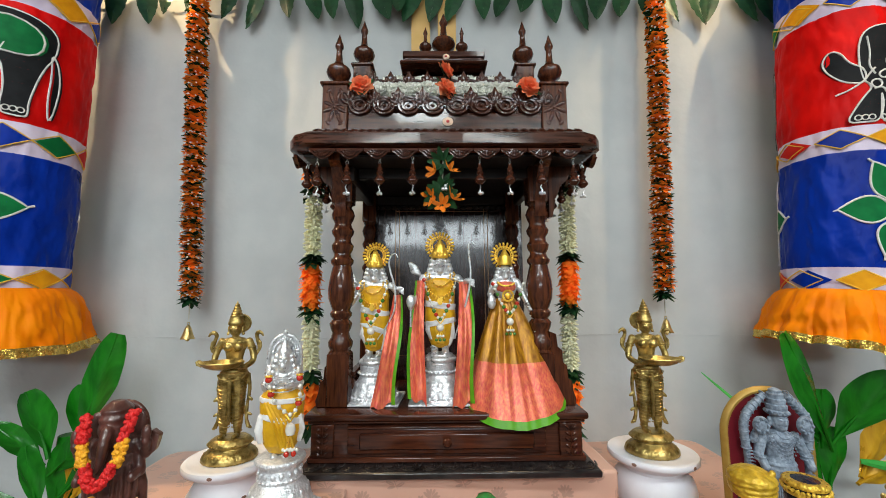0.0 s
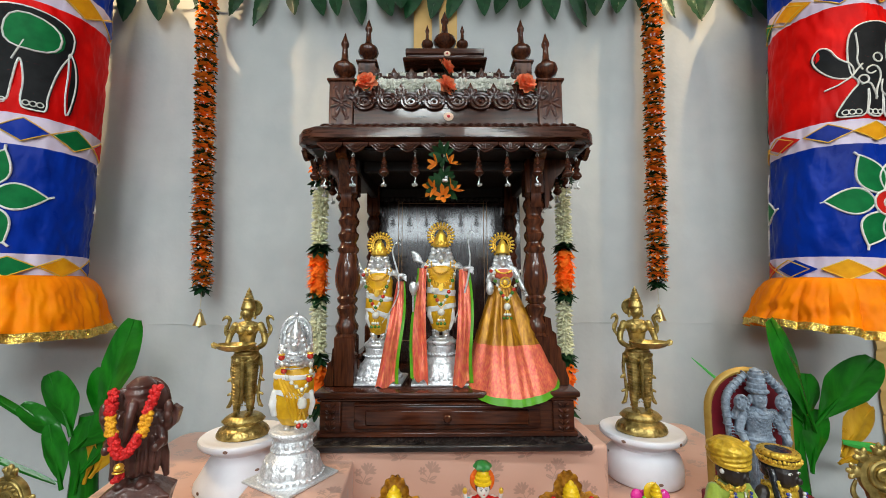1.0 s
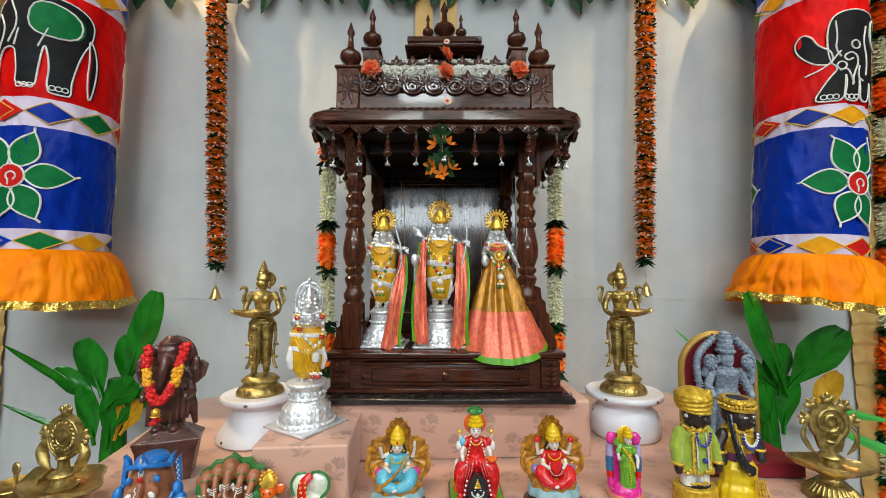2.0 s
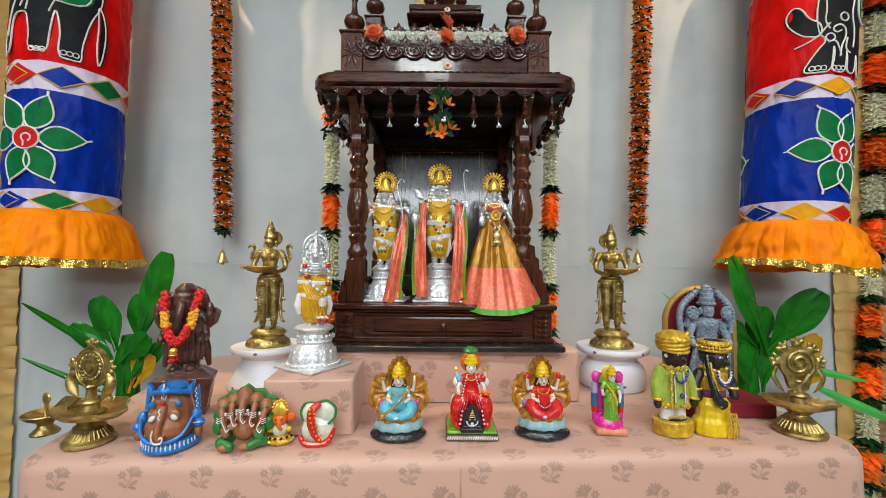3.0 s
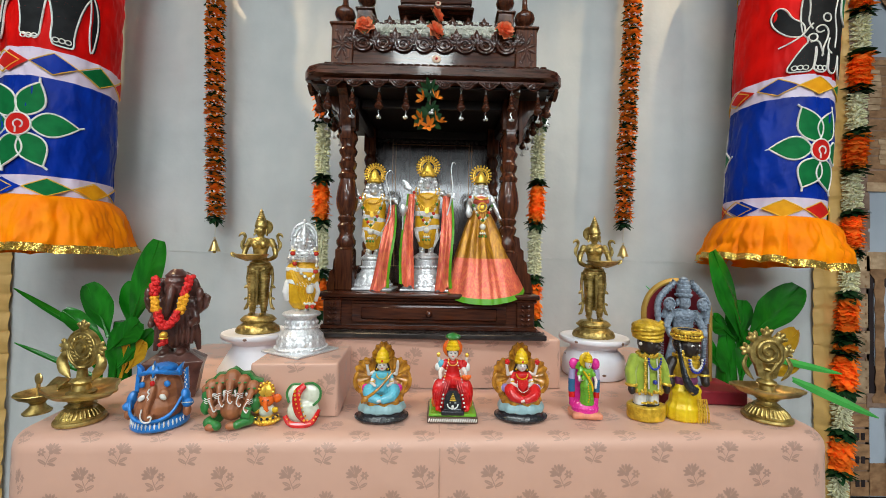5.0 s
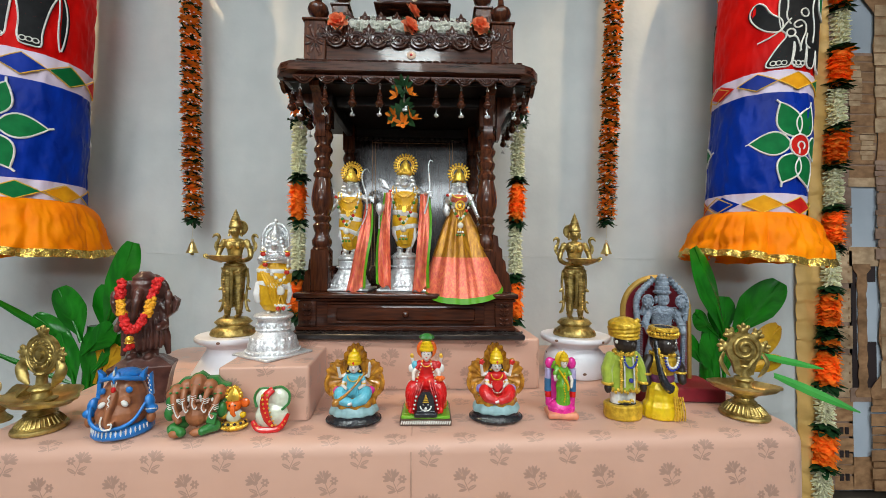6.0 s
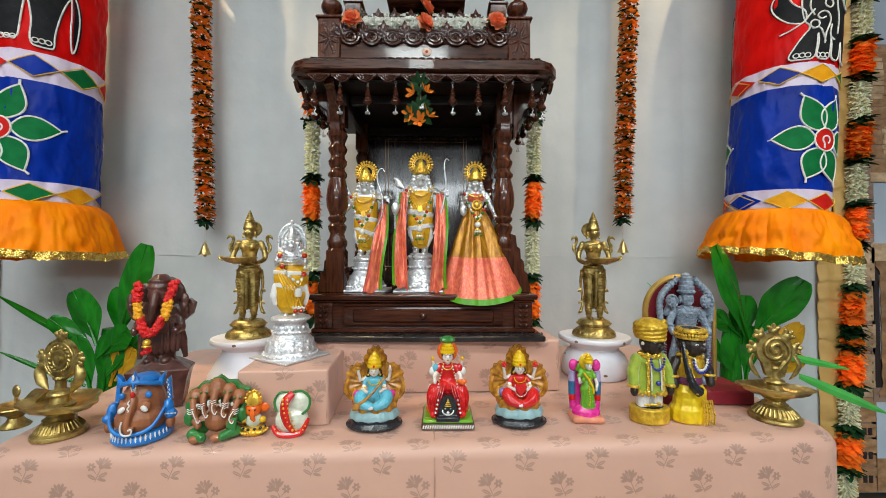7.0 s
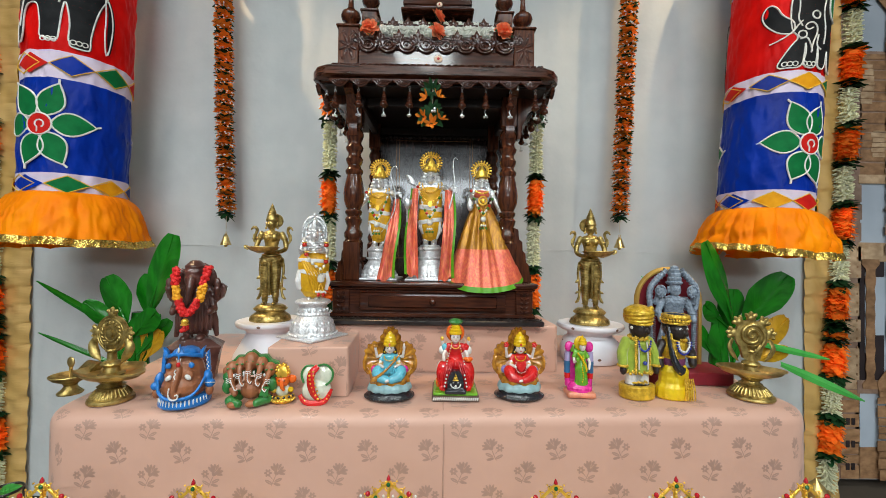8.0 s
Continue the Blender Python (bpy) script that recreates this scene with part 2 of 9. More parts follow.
CORD = mat("white_cord", (0.8, 0.79, 0.76), (0.66, 0.64, 0.6), 0.7, scale=150, bump=0.4, bscale=500)
CORDY = mat("yellow_cord", (0.8, 0.5, 0.04), (0.7, 0.4, 0.03), 0.6, scale=150, bump=0.4, bscale=500)
FOIL = mat("gold_foil_trim", (0.85, 0.6, 0.16), (0.55, 0.35, 0.06), 0.25, 0.9, scale=120, bump=0.8, bscale=160, bdist=0.004)
PETAL = mat("orange_cloth_petal", (1.0, 0.34, 0.04), (1.0, 0.24, 0.02), 0.6, scale=60, bump=0.3, bscale=200, random=0.15, vary=0.25, spec=0.15)
LEAFD = mat("dark_green_cloth_leaf", (0.016, 0.07, 0.02), (0.005, 0.03, 0.01), 0.55, scale=60, bump=0.3, bscale=120, random=0.2, spec=0.2)
LEAFB = mat("green_banana_leaf", (0.016, 0.25, 0.012), (0.006, 0.13, 0.006), 0.2, scale=12, stretch=(1, 14, 1), bump=0.2, bscale=40, vary=0.25)
LEAFT = mat("mango_leaf_cloth", (0.02, 0.085, 0.032), (0.008, 0.04, 0.016), 0.33, scale=40, bump=0.3, bscale=90, random=0.25)
BLADE = mat("light_green_blade", (0.09, 0.5, 0.09), (0.05, 0.38, 0.06), 0.35, scale=12, bump=0.2, bscale=60)
YLEAF = mat("yellow_foil_leaf", (0.75, 0.42, 0.02), (0.55, 0.27, 0.01), 0.3, 0.3, scale=14, stretch=(1, 10, 1), bump=0.3, bscale=40)
JASMINE = mat("cream_bud_cloth", (0.88, 0.88, 0.66), (0.8, 0.78, 0.52), 0.6, scale=80, bump=0.3, bscale=200, random=0.05)
BLOSSOM = mat("white_blossom_cloth", (0.96, 0.96, 0.92), (0.93, 0.93, 0.87), 0.6, scale=60, bump=0.3, bscale=200)
ROSE = mat("coral_rose_cloth", (1.0, 0.4, 0.22), (0.98, 0.26, 0.1), 0.6, scale=60, bump=0.3, bscale=200, spec=0.15)
STRING = mat("cotton_string", (0.55, 0.52, 0.42), None, 0.8)
MARK = mat("sandal_paste", (0.75, 0.55, 0.42), (0.65, 0.45, 0.32), 0.7, scale=200)
KUMKUM = mat("red_powder", (0.6, 0.03, 0.03), None, 0.8)


def let_light_through(mt, share):
    """Thin cloth or leaf: part of the light falls through it."""
    nt = mt.node_tree
    bsdf = nt.nodes["Principled BSDF"]
    out = nt.nodes["Material Output"]
    tr = nt.nodes.new("ShaderNodeBsdfTranslucent")
    mixer = nt.nodes.new("ShaderNodeMixShader")
    mixer.inputs[0].default_value = share
    nt.links.new(bsdf.inputs["Base Color"].links[0].from_socket, tr.inputs["Color"])
    nt.links.new(bsdf.outputs[0], mixer.inputs[1])
    nt.links.new(tr.outputs[0], mixer.inputs[2])
    nt.links.new(mixer.outputs[0], out.inputs["Surface"])


for mt, share in ((PETAL, 0.45), (ROSE, 0.4), (BLOSSOM, 0.4), (JASMINE, 0.3), (LEAFB, 0.25), (LEAFD, 0.2), (ORANGE, 0.12)):
    let_light_through(mt, share)


def cloth_material():
    """Peach satin with a woven silvery sprig on a staggered lattice, in metres of the cloth's own sheet."""
    mt = bpy.data.materials.new("peach_satin_sprigs")
    mt.use_nodes = True
    nt = mt.node_tree
    nodes, link = nt.nodes, nt.links.new
    bsdf = nodes["Principled BSDF"]

    def num(op, a, b=None, c=None):
        n = nodes.new("ShaderNodeMath")
        n.operation = op
        for i, x in enumerate((a, b, c)):
            if x is None:
                continue
            if isinstance(x, (int, float)):
                n.inputs[i].default_value = x
            else:
                link(x, n.inputs[i])
        return n.outputs[0]

    uv = nodes.new("ShaderNodeUVMap")
    uv.uv_map = "cloth"
    sep = nodes.new("ShaderNodeSeparateXYZ")
    link(uv.outputs[0], sep.inputs[0])
    PX, PY = 0.132, 0.092
    mask = None

    def blob(lx, ly, cx, cy, a, b, turn):
        nonlocal mask
        ca, sa = math.cos(radians(turn)), math.sin(radians(turn))
        dx, dy = num("SUBTRACT", lx, cx), num("SUBTRACT", ly, cy)
        p = num("ADD", num("MULTIPLY", dx, ca / a), num("MULTIPLY", dy, sa / a))
        q = num("ADD", num("MULTIPLY", dx, -sa / b), num("MULTIPLY", dy, ca / b))
        d = num("ADD", num("MULTIPLY", p, p), num("MULTIPLY", q, q))
        m = num("LESS_THAN", d, 1.0)
        mask = m if mask is None else num("MAXIMUM", mask, m)

    def local(half):
        fx = num("FRACT", num("ADD", num("DIVIDE", sep.outputs["X"], PX), half + 10))
        fy = num("FRACT", num("ADD", num("DIVIDE", sep.outputs["Y"], PY), half + 20))
        return num("MULTIPLY", num("SUBTRACT", fx, 0.5), PX * 870), num("MULTIPLY", num("SUBTRACT", fy, 0.5), PY * 870)

    (ax, ay), (bx, by) = local(0.0), local(0.5)
    # inside the diamond round the first lattice's sprig, else the second lattice's sprig turned round
    own = num("LESS_THAN", num("ADD", num("MULTIPLY", num("ABSOLUTE", ax), 1 / 57.4), num("MULTIPLY", num("ABSOLUTE", ay), 1 / 40)), 1.0)
    other = num("SUBTRACT", 1.0, own)
    lx = num("SUBTRACT", num("MULTIPLY", ax, own), num("MULTIPLY", bx, other))
    ly = num("ADD", num("MULTIPLY", ay, own), num("MULTIPLY", by, other))
    # large fan flower on a stem
    for k in range(7):
        q = 62 + 25 * (k - 3)
        ln = 7.6 if k % 2 == 0 else 8.6
        blob(lx, ly, 4 + 8.2 * math.cos(radians(q)), 4 + 8.2 * math.sin(radians(q)), ln, 2.6, q)
    blob(lx, ly, 4, 4, 5.2, 4.6, 60)
    blob(lx, ly, -1.5, -9, 12.5, 0.85, 66)
    # small round flower on a side stem
    for k in range(6):
        q = 60 * k
        blob(lx, ly, -12.5 + 4.3 * math.cos(radians(q)), 3 + 4.3 * math.sin(radians(q)), 3.0, 2.0, q)
    blob(lx, ly, -7.5, -3.5, 6.5, 0.75, 128)
    # three leaves at the foot
    blob(lx, ly, 6.5, -9.5, 7.5, 2.8, 24)
    blob(lx, ly, 4.5, -16.5, 7, 2.4, -12)
    blob(lx, ly, -11, -12.5, 7.5, 2.8, 152)
    petals = mask
    mask = None
    blob(lx, ly, 6.5, -9.5, 6, 0.5, 24)
    blob(lx, ly, -11, -12.5, 6, 0.5, 152)
    blob(lx, ly, -12.5, 3, 1.5, 1.5, 0)
    for q in (50, 74):
        blob(lx, ly, 4 + 7 * math.cos(radians(q)), 4 + 7 * math.sin(radians(q)), 6, 0.5, q)
    mask = num("MAXIMUM", num("SUBTRACT", petals, num("MULTIPLY", mask, 0.7)), 0.0)
    noise_t = nodes.new("ShaderNodeTexNoise")
    noise_t.inputs["Scale"].default_value = 9
    co = nodes.new("ShaderNodeTexCoord")
    link(co.outputs["Object"], noise_t.inputs["Vector"])
    ramp = nodes.new("ShaderNodeValToRGB")
    ramp.color_ramp.elements[0].color, ramp.color_ramp.elements[1].color = (0.54, 0.31, 0.235, 1), (0.6, 0.355, 0.27, 1)
    link(noise_t.outputs["Fac"], ramp.inputs["Fac"])
    mix = nodes.new("ShaderNodeMix")
    mix.data_type = "RGBA"
    mix.inputs["B"].default_value = (0.36, 0.225, 0.18, 1)
    link(ramp.outputs["Color"], mix.inputs["A"])
    link(num("MULTIPLY", mask, 0.7), mix.inputs["Factor"])
    link(mix.outputs["Result"], bsdf.inputs["Base Color"])
    link(num("SUBTRACT", 0.48, num("MULTIPLY", mask, 0.16)), bsdf.inputs["Roughness"])
    link(num("MULTIPLY", mask, 0.22), bsdf.inputs["Metallic"])
    bsdf.inputs["Sheen Weight"].default_value = 0.15
    weave = nodes.new("ShaderNodeTexNoise")
    weave.inputs["Scale"].default_value = 16
    link(co.outputs["Object"], weave.inputs["Vector"])
    bp = nodes.new("ShaderNodeBump")
    bp.inputs["Strength"].default_value, bp.inputs["Distance"].default_value = 0.25, 0.006
    link(num("ADD", weave.outputs["Fac"], num("MULTIPLY", mask, 0.04)), bp.inputs["Height"])
    link(bp.outputs[0], bsdf.inputs["Normal"])
    return mt


PEACH = cloth_material()

# ---- room ----
def slab(name, size, at, material, label, category):
    return solid(name, Shape().box(size, bevel=0.0), material, label, category, pose(*at), kind="structure")


X0, X1, Y0, Y1 = -3.2, 3.2, -8.6, 1.75
slab("floor", (X1 - X0 + 0.4, Y1 - Y0 + 0.4, 0.1), (0, (Y0 + Y1) / 2, -0.05), FLOORTILE, "beige tiled floor of the hall", "floor")
slab("ceiling", (X1 - X0 + 0.4, Y1 - Y0 + 0.4, 0.1), (0, (Y0 + Y1) / 2, CEIL + 0.05), CEILPAINT, "white painted ceiling of the hall", "ceiling")
slab("wall_north", (X1 - X0 + 0.4, 0.15, CEIL), (0, Y1 + 0.075, CEIL / 2), PAINT, "plain painted wall behind the cloths", "wall")
slab("wall_south", (X1 - X0 + 0.4, 0.15, CEIL), (0, Y0 - 0.075, CEIL / 2), UNSEEN_DARK_WALL, "plain unseen wall of the hall, toned dark to cut bounce light", "wall")
slab("wall_west", (0.15, Y1 - Y0, CEIL), (X0 - 0.075, (Y0 + Y1) / 2, CEIL / 2), UNSEEN_DARK_WALL, "plain unseen wall of the hall, toned dark to cut bounce light", "wall")
def high_window():
    th = thing("window_1", "row of high windows in the far wall", "window", pose(0, -8.59, 2.78), kind="structure")
    glass = mat("window_pane_glass", (0.7, 0.8, 0.85), None, 0.08, bump=0, spec=0.5)
    part("window_frame", Shape().box((4.8, 0.04, 0.05), (0, 0, 0.33), 0.003).box((4.8, 0.04, 0.05), (0, 0, -0.33), 0.003), PAINT, th)
    for k in range(5):
        part("mullion", Shape().box((0.05, 0.04, 0.61), (-2.3 + 1.15 * k, 0, 0), 0.003), PAINT, th)
    for k in range(4):
        part("pane", Shape().box((1.09, 0.008, 0.6), (-1.725 + 1.15 * k, 0, 0), 0), glass, th)


high_window()
slab("wall_east", (0.15, Y1 - Y0, CEIL), (X1 + 0.075, (Y0 + Y1) / 2, CEIL / 2), UNSEEN_DARK_WALL, "plain unseen wall of the hall, toned dark to cut bounce light", "wall")


# ---- backdrop cloths ----
def backdrop():
    bd = thing("backdrop", "white cotton cloth hung flat behind the shrine with gold borders", "cloth", pose(0, 1.33, 0), kind="structure")
    rows = []
    nx, nz = 220, 60
    for i in range(nz + 1):
        z = 0.05 + 2.75 * i / nz
        row = []
        for k in range(nx + 1):
            x = -1.61 + 3.16 * k / nx
            fold = 0.016 * noise.noise(Vector((x * 3.1, 0.3, z * 0.25))) + 0.009 * noise.noise(Vector((x * 8, 4.0, z * 0.6))) + 0.003 * noise.noise(Vector((x * 19, 2.0, z * 1.3)))
            fold += 0.004 * noise.noise(Vector((x * 2.0, 9.0, z * 5.0)))
            slant = x - 0.06 * z
            fold += 0.012 * (1 - abs(noise.noise(Vector((slant * 5.5, 7.0, z * 0.5))))) ** 3 * (0.4 + 0.6 * min(1.0, abs(x) / 0.9))
            row.append((x, fold, z))
        rows.append(row)
    part("cloth", Shape().sheet(rows), WHITECLOTH, bd, "white cotton sheet with soft vertical folds")
    for z in (1.055, 0.46):
        s = Shape()
        s.tube([(-1.48 + 0.02 * k, -0.003 + 0.016 * noise.noise(Vector(((-1.48 + 0.02 * k) * 3.1, 0.3, z * 0.25))), z + 0.004 * math.sin(k * 0.08)) for k in range(149)], 0.0007, 5)
        part("hem", s, WHITECLOTH, bd)
    for x0, x1, lab in ((-1.75, -1.575, 1), (1.53, 1.67, 1)):
        s = Shape()
        rows = []
        for i in range(420):
            z = 0.05 + 2.75 * i / 419
            rows.append([(x0 + (x1 - x0) * k / 10 + 0.001 * math.sin(z * 21), -0.012 + 0.004 * math.sin(k * 1.3 + z * 2) + 0.005 * ((z * 11.3 + 0.35 * math.sin(z * 7) + 0.2 * noise.noise(Vector((k * 0.35 + x0, z * 2, 0)))) % 1.0) ** 1.6 + 0.002 * math.sin(z * 83 + k), z) for k in range(11)])
        part("gold_border", s.sheet(rows), GOLDCLOTH, bd, "pleated gold zari border")
    for x0, x1 in ((-0.075, -0.008), (0.02, 0.085)):
        rows = [[(x0 + (x1 - x0) * k / 4, -0.016 + 0.002 * math.sin(i * 0.6 + k), 1.2 + 0.05 * i) for k in range(5)] for i in range(30)]
        part("gold_stripe", Shape().sheet(rows), GOLDCLOTH, bd, "gold zari stripe down the middle")


backdrop()


def palace_print(x0, x1, name_label):
    """A printed cloth of a stone palace arcade: flat shapes in the print's colours."""
    stone = mat("print_stone", (0.36, 0.2, 0.1), (0.2, 0.1, 0.045), 0.6, scale=26, stretch=(1, 1, 1.6), bump=0.1, bscale=20, bdist=0.004, vary=0.3)
    shade = mat("print_shade", (0.035, 0.02, 0.02), (0.02, 0.012, 0.014), 0.6, scale=16, bump=0.1, bscale=20, bdist=0.004, vary=0.3)
    sky = mat("print_sky", (0.42, 0.47, 0.54), (0.36, 0.41, 0.48), 0.6, scale=5, bump=0.1, bscale=20, bdist=0.004)
    pale = mat("print_pale_stone", (0.5, 0.35, 0.22), (0.32, 0.2, 0.11), 0.6, scale=30, stretch=(1, 1, 1.4), bump=0.1, bscale=20, bdist=0.004, vary=0.3)
    mauve = mat("print_mauve_stone", (0.3, 0.2, 0.15), (0.2, 0.12, 0.085), 0.6, scale=30, bump=0.1, bscale=20, bdist=0.004, vary=0.25)
    th = thing("printed_backdrop", name_label, "cloth", pose(0, 1.50, 0), kind="structure")
    part("cloth", Shape().box((x1 - x0, 0.006, 2.75), ((x0 + x1) / 2, 0, 1.43), 0), sky, th, "sky-grey printed cloth")
    sgn = 1 if x0 > 0 else -1
    a = x0 if sgn > 0 else x1

    def block(u0, u1, z0, z1, material, d):
        w = abs(u1 - u0)
        part("printed_stone", Shape().box((w, 0.002, z1 - z0), (a + sgn * (u0 + u1) / 2, -0.004 - d * 0.0022, (z0 + z1) / 2), 0), material, th)

    def column(u, w, z0, z1, material, d):
        prof, n = [], 26
        for i in range(n + 1):
            f = i / n
            q = w * (0.8 + 0.13 * math.sin(f * 47) * (0.4 + abs(2 * f - 1)) + (0.5 if f < 0.06 or f > 0.93 else 0) + 0.2 * max(0, f - 0.75) / 0.25)
            prof.append((q / 2, z0 + (z1 - z0) * f))
        out = [(p, z) for p, z in prof] + [(-p, z) for p, z in reversed(prof)]
        part("printed_column", Shape().plate(out, 0.002, at=(a + sgn * u, -0.004 - d * 0.0022, 0)), material, th)

    rnd = random.Random(6)

    def courses(u0, u1, z0, z1, step, material, d):
        """A run of printed mouldings of uneven width."""
        z = z0
        while z < z1 - 0.004:
            h = min(z1 - z, step * rnd.uniform(0.5, 1.3))
            block(u0 + rnd.uniform(-0.006, 0.006), u1 + rnd.uniform(-0.006, 0.006), z, z + h * 0.86, material, d)
            z += h

    # near pier beside the cloth, its base and mouldings
    block(0.0, 0.49, 0.06, 2.75, mauve, 1)
    courses(0.40, 0.485, 0.06, 0.46, 0.06, stone, 2)
    courses(0.42, 0.488, 0.46, 1.12, 0.2, pale, 2)
    courses(0.44, 0.492, 1.12, 2.75, 0.1, mauve, 2)
    for k in range(16):
        block(0.472, 0.478, 0.48 + 0.04 * k, 0.49 + 0.04 * k, stone, 3)
    for z0 in (0.1, 0.2, 0.3):
        for q in (0.425, 0.45):
            block(q, q + 0.016, z0, z0 + 0.03, shade, 3)
    # storey in the distance with small carvings
    block(0.48, 0.62, 1.4, 1.98, mauve, 1)
    courses(0.49, 0.61, 1.42, 1.97, 0.055, stone, 2)
    courses(0.492, 0.545, 1.74, 1.92, 0.03, pale, 3)
    courses(0.54, 0.6, 1.5, 1.62, 0.022, pale, 3)
    block(0.48, 1.2, 1.38, 1.42, pale, 3)
    # lintel, dark doorway with its inner column
    block(0.48, 1.2, 1.03, 1.115, pale, 2)
    block(0.48, 0.6, 0.46, 1.03, shade, 1)
    block(0.512, 0.532, 0.62, 0.98, sky, 2)
    block(0.555, 0.6, 0.7, 0.96, sky, 2)
    column(0.532, 0.05, 0.46, 1.04, stone, 4)
    block(0.475, 0.6, 0.44, 0.5, mauve, 3)
    block(0.47, 0.53, 0.2, 0.44, sky, 1)
    # great column with stepped foot and carved shaft, others beyond it
    for u, w, d in ((0.67, 0.15, 5), (1.02, 0.17, 5)):
        column(u, w, 0.42, 2.3, stone, d)
        courses(u - w * 0.42, u + w * 0.42, 0.5, 1.0, 0.16, pale, d + 1)
        courses(u - w * 0.48, u + w * 0.48, 1.06, 1.5, 0.045, mauve, d + 1)
        courses(u - w * 0.46, u + w * 0.46, 1.62, 2.2, 0.09, pale, d + 1)
        courses(u - w * 0.72, u + w * 0.72, 0.06, 0.46, 0.05, stone, d + 2)
    block(0.78, 0.95, 0.44, 1.03, shade, 1)
    block(0.48, 1.55, 0.06, 0.2, stone, 1)
    block(0.48, 1.55, 2.4, 2.75, mauve, 2)


palace_print(1.45, 3.0, "printed cloth of a brown stone palace arcade beyond the gold border")
palace_print(-3.0, -1.45, "printed cloth of a stone palace arcade beyond the other gold border")


# ---- table, riser and box under peach cloth ----
def cloth_cover(x0, x1, y0, y1, zt, zb, rad, bend, lift=0.0, skirt=(1, 1, 1, 1), seed=0.0, wave=0.0):
    """Cloth over a block: flat top, rounded edge, skirts that hang. skirt: front, right, back, left."""
    s = Shape()
    s.uv = []
    inner = []
    per = []
    corners = [((x1 - rad, y0 + rad), -90, skirt[0] and skirt[1]), ((x1 - rad, y1 - rad), 0, 1), ((x0 + rad, y1 - rad), 90, 1), ((x0 + rad, y0 + rad), 180, skirt[0] and skirt[3])]
    for (cx, cy), a0, _ in corners:
        for k in range(9):
            a = radians(a0 + 90 * k / 8)
            inner.append((cx, cy, math.cos(a), math.sin(a)))
    # add points along straight sides
    pts = []
    n = len(inner)
    for i in range(n):
        cx, cy, nx, ny = inner[i]
        pts.append((cx + rad * nx, cy + rad * ny, nx, ny))
        c2 = inner[(i + 1) % n]
        ax, ay = cx + rad * nx, cy + rad * ny
        bx, by = c2[0] + rad * c2[2], c2[1] + rad * c2[3]
        dist = math.hypot(bx - ax, by - ay)
        m = int(dist / 0.03)
        if m > 1:
            for j in range(1, m):
                f = j / m
                pts.append((ax + (bx - ax) * f, ay + (by - ay) * f, nx, ny))
    n = len(pts)
    # outward profile: (inset, z, sheet length past the edge)
    prof = [(bend, zt, 0)]
    for k in range(1, 6):
        a = radians(90 * k / 5)
        prof.append((bend - bend * math.sin(a), zt - bend + bend * math.cos(a), bend * a))
    rows = 10
    for k in range(1, rows + 1):
        z = zt - bend - (zt - bend - zb) * k / rows
        prof.append((0, z, bend * math.pi / 2 + (zt - bend - z)))
    for j, (ins, z, ln) in enumerate(prof):
        for x, y, nx, ny in pts:
            sway = 0.0
            if j > 5:
                f = (j - 5) / rows
                sway = wave * f * (noise.noise(Vector((x * 5 + seed, y * 5, 1.0))) + 0.4 * noise.noise(Vector((x * 14 + seed, y * 14, z * 3))))
            px, py = x - nx * (ins - sway), y - ny * (ins - sway)
            s.v.append((px, py, z + lift))
            s.uv.append((px + nx * ln, py + ny * ln))
    faces = []
    for j in range(len(prof) - 1):
        for k in range(n):
            k2 = (k + 1) % n
            faces.append((j * n + k, (j + 1) * n + k, (j + 1) * n + k2, j * n + k2))
    faces.append(tuple(range(n)))
    s.f += faces
    s.m += [0] * len(faces)
    return s


def covered_table():
    at = pose(0.035, 0.54, 0, 0, 0, 2.0)
    tb = thing("table", "folding table wholly hidden under peach cloth", "table", at)
    part("tabletop", Shape().box((1.44, 0.70, 0.03), (0.02, 0.39, 0.694), 0.004), FOLDWOOD, tb)
    for x in (-0.66, 0.66):
        for y in (0.09, 0.69):
            part("leg", Shape().lathe([(0.014, 0), (0.014, 0.68)], 12, (x, y, 0)), STEEL, tb)
    cover = cloth_cover(-0.83, 0.83, 0, 0.78, 0.72, 0.04, 0.06, 0.03, wave=0.014)
    # the cloth is drawn in a little towards the front
    cover.v = [(x * ((0.915 + 0.085 * min(1, max(0, y / 0.55))) if x < 0 else (0.985 + 0.05 * max(0, y / 0.78))), y, z) for x, y, z in cover.v]
    cloth = solid("tablecloth", cover, PEACH, "peach satin tablecloth with woven silvery sprigs hanging to the floor", "tablecloth", at, sharp=60)
    seam = []
    for k in range(40):
        f = k / 39
        ln = 0.74 - 1.4 * f
        if ln > 0.03:
            seam.append((0.03, ln, 0.7208))
        elif ln > -0.017:
            q = (0.03 - ln) / 0.03
            seam.append((0.03, 0.03 - 0.03 * math.sin(min(1.57, q)), 0.6908 + 0.03 * math.cos(min(1.57, q))))
        else:
            seam.append((0.03, -0.0008, 0.6908 + ln + 0.017))
    sm = Shape()
    sm.uv = None
    part("seam", sm.tube([p for p in seam if p[2] > 0.06], 0.0016, 6), mat("peach_seam_thread", (0.5, 0.3, 0.23), None, 0.6), cloth)


covered_table()

RISER = (0.063, 0.80, 0.722)
solid("display_riser", cloth_cover(-0.31, 0.315, 0.005, 0.42, 0.126, 0.0, 0.012, 0.008, seed=3, wave=0.002), PEACH, "low platform wrapped in peach sprigged satin under the shrine", "riser", pose(*RISER, 0, 0, 2.2), sharp=60)
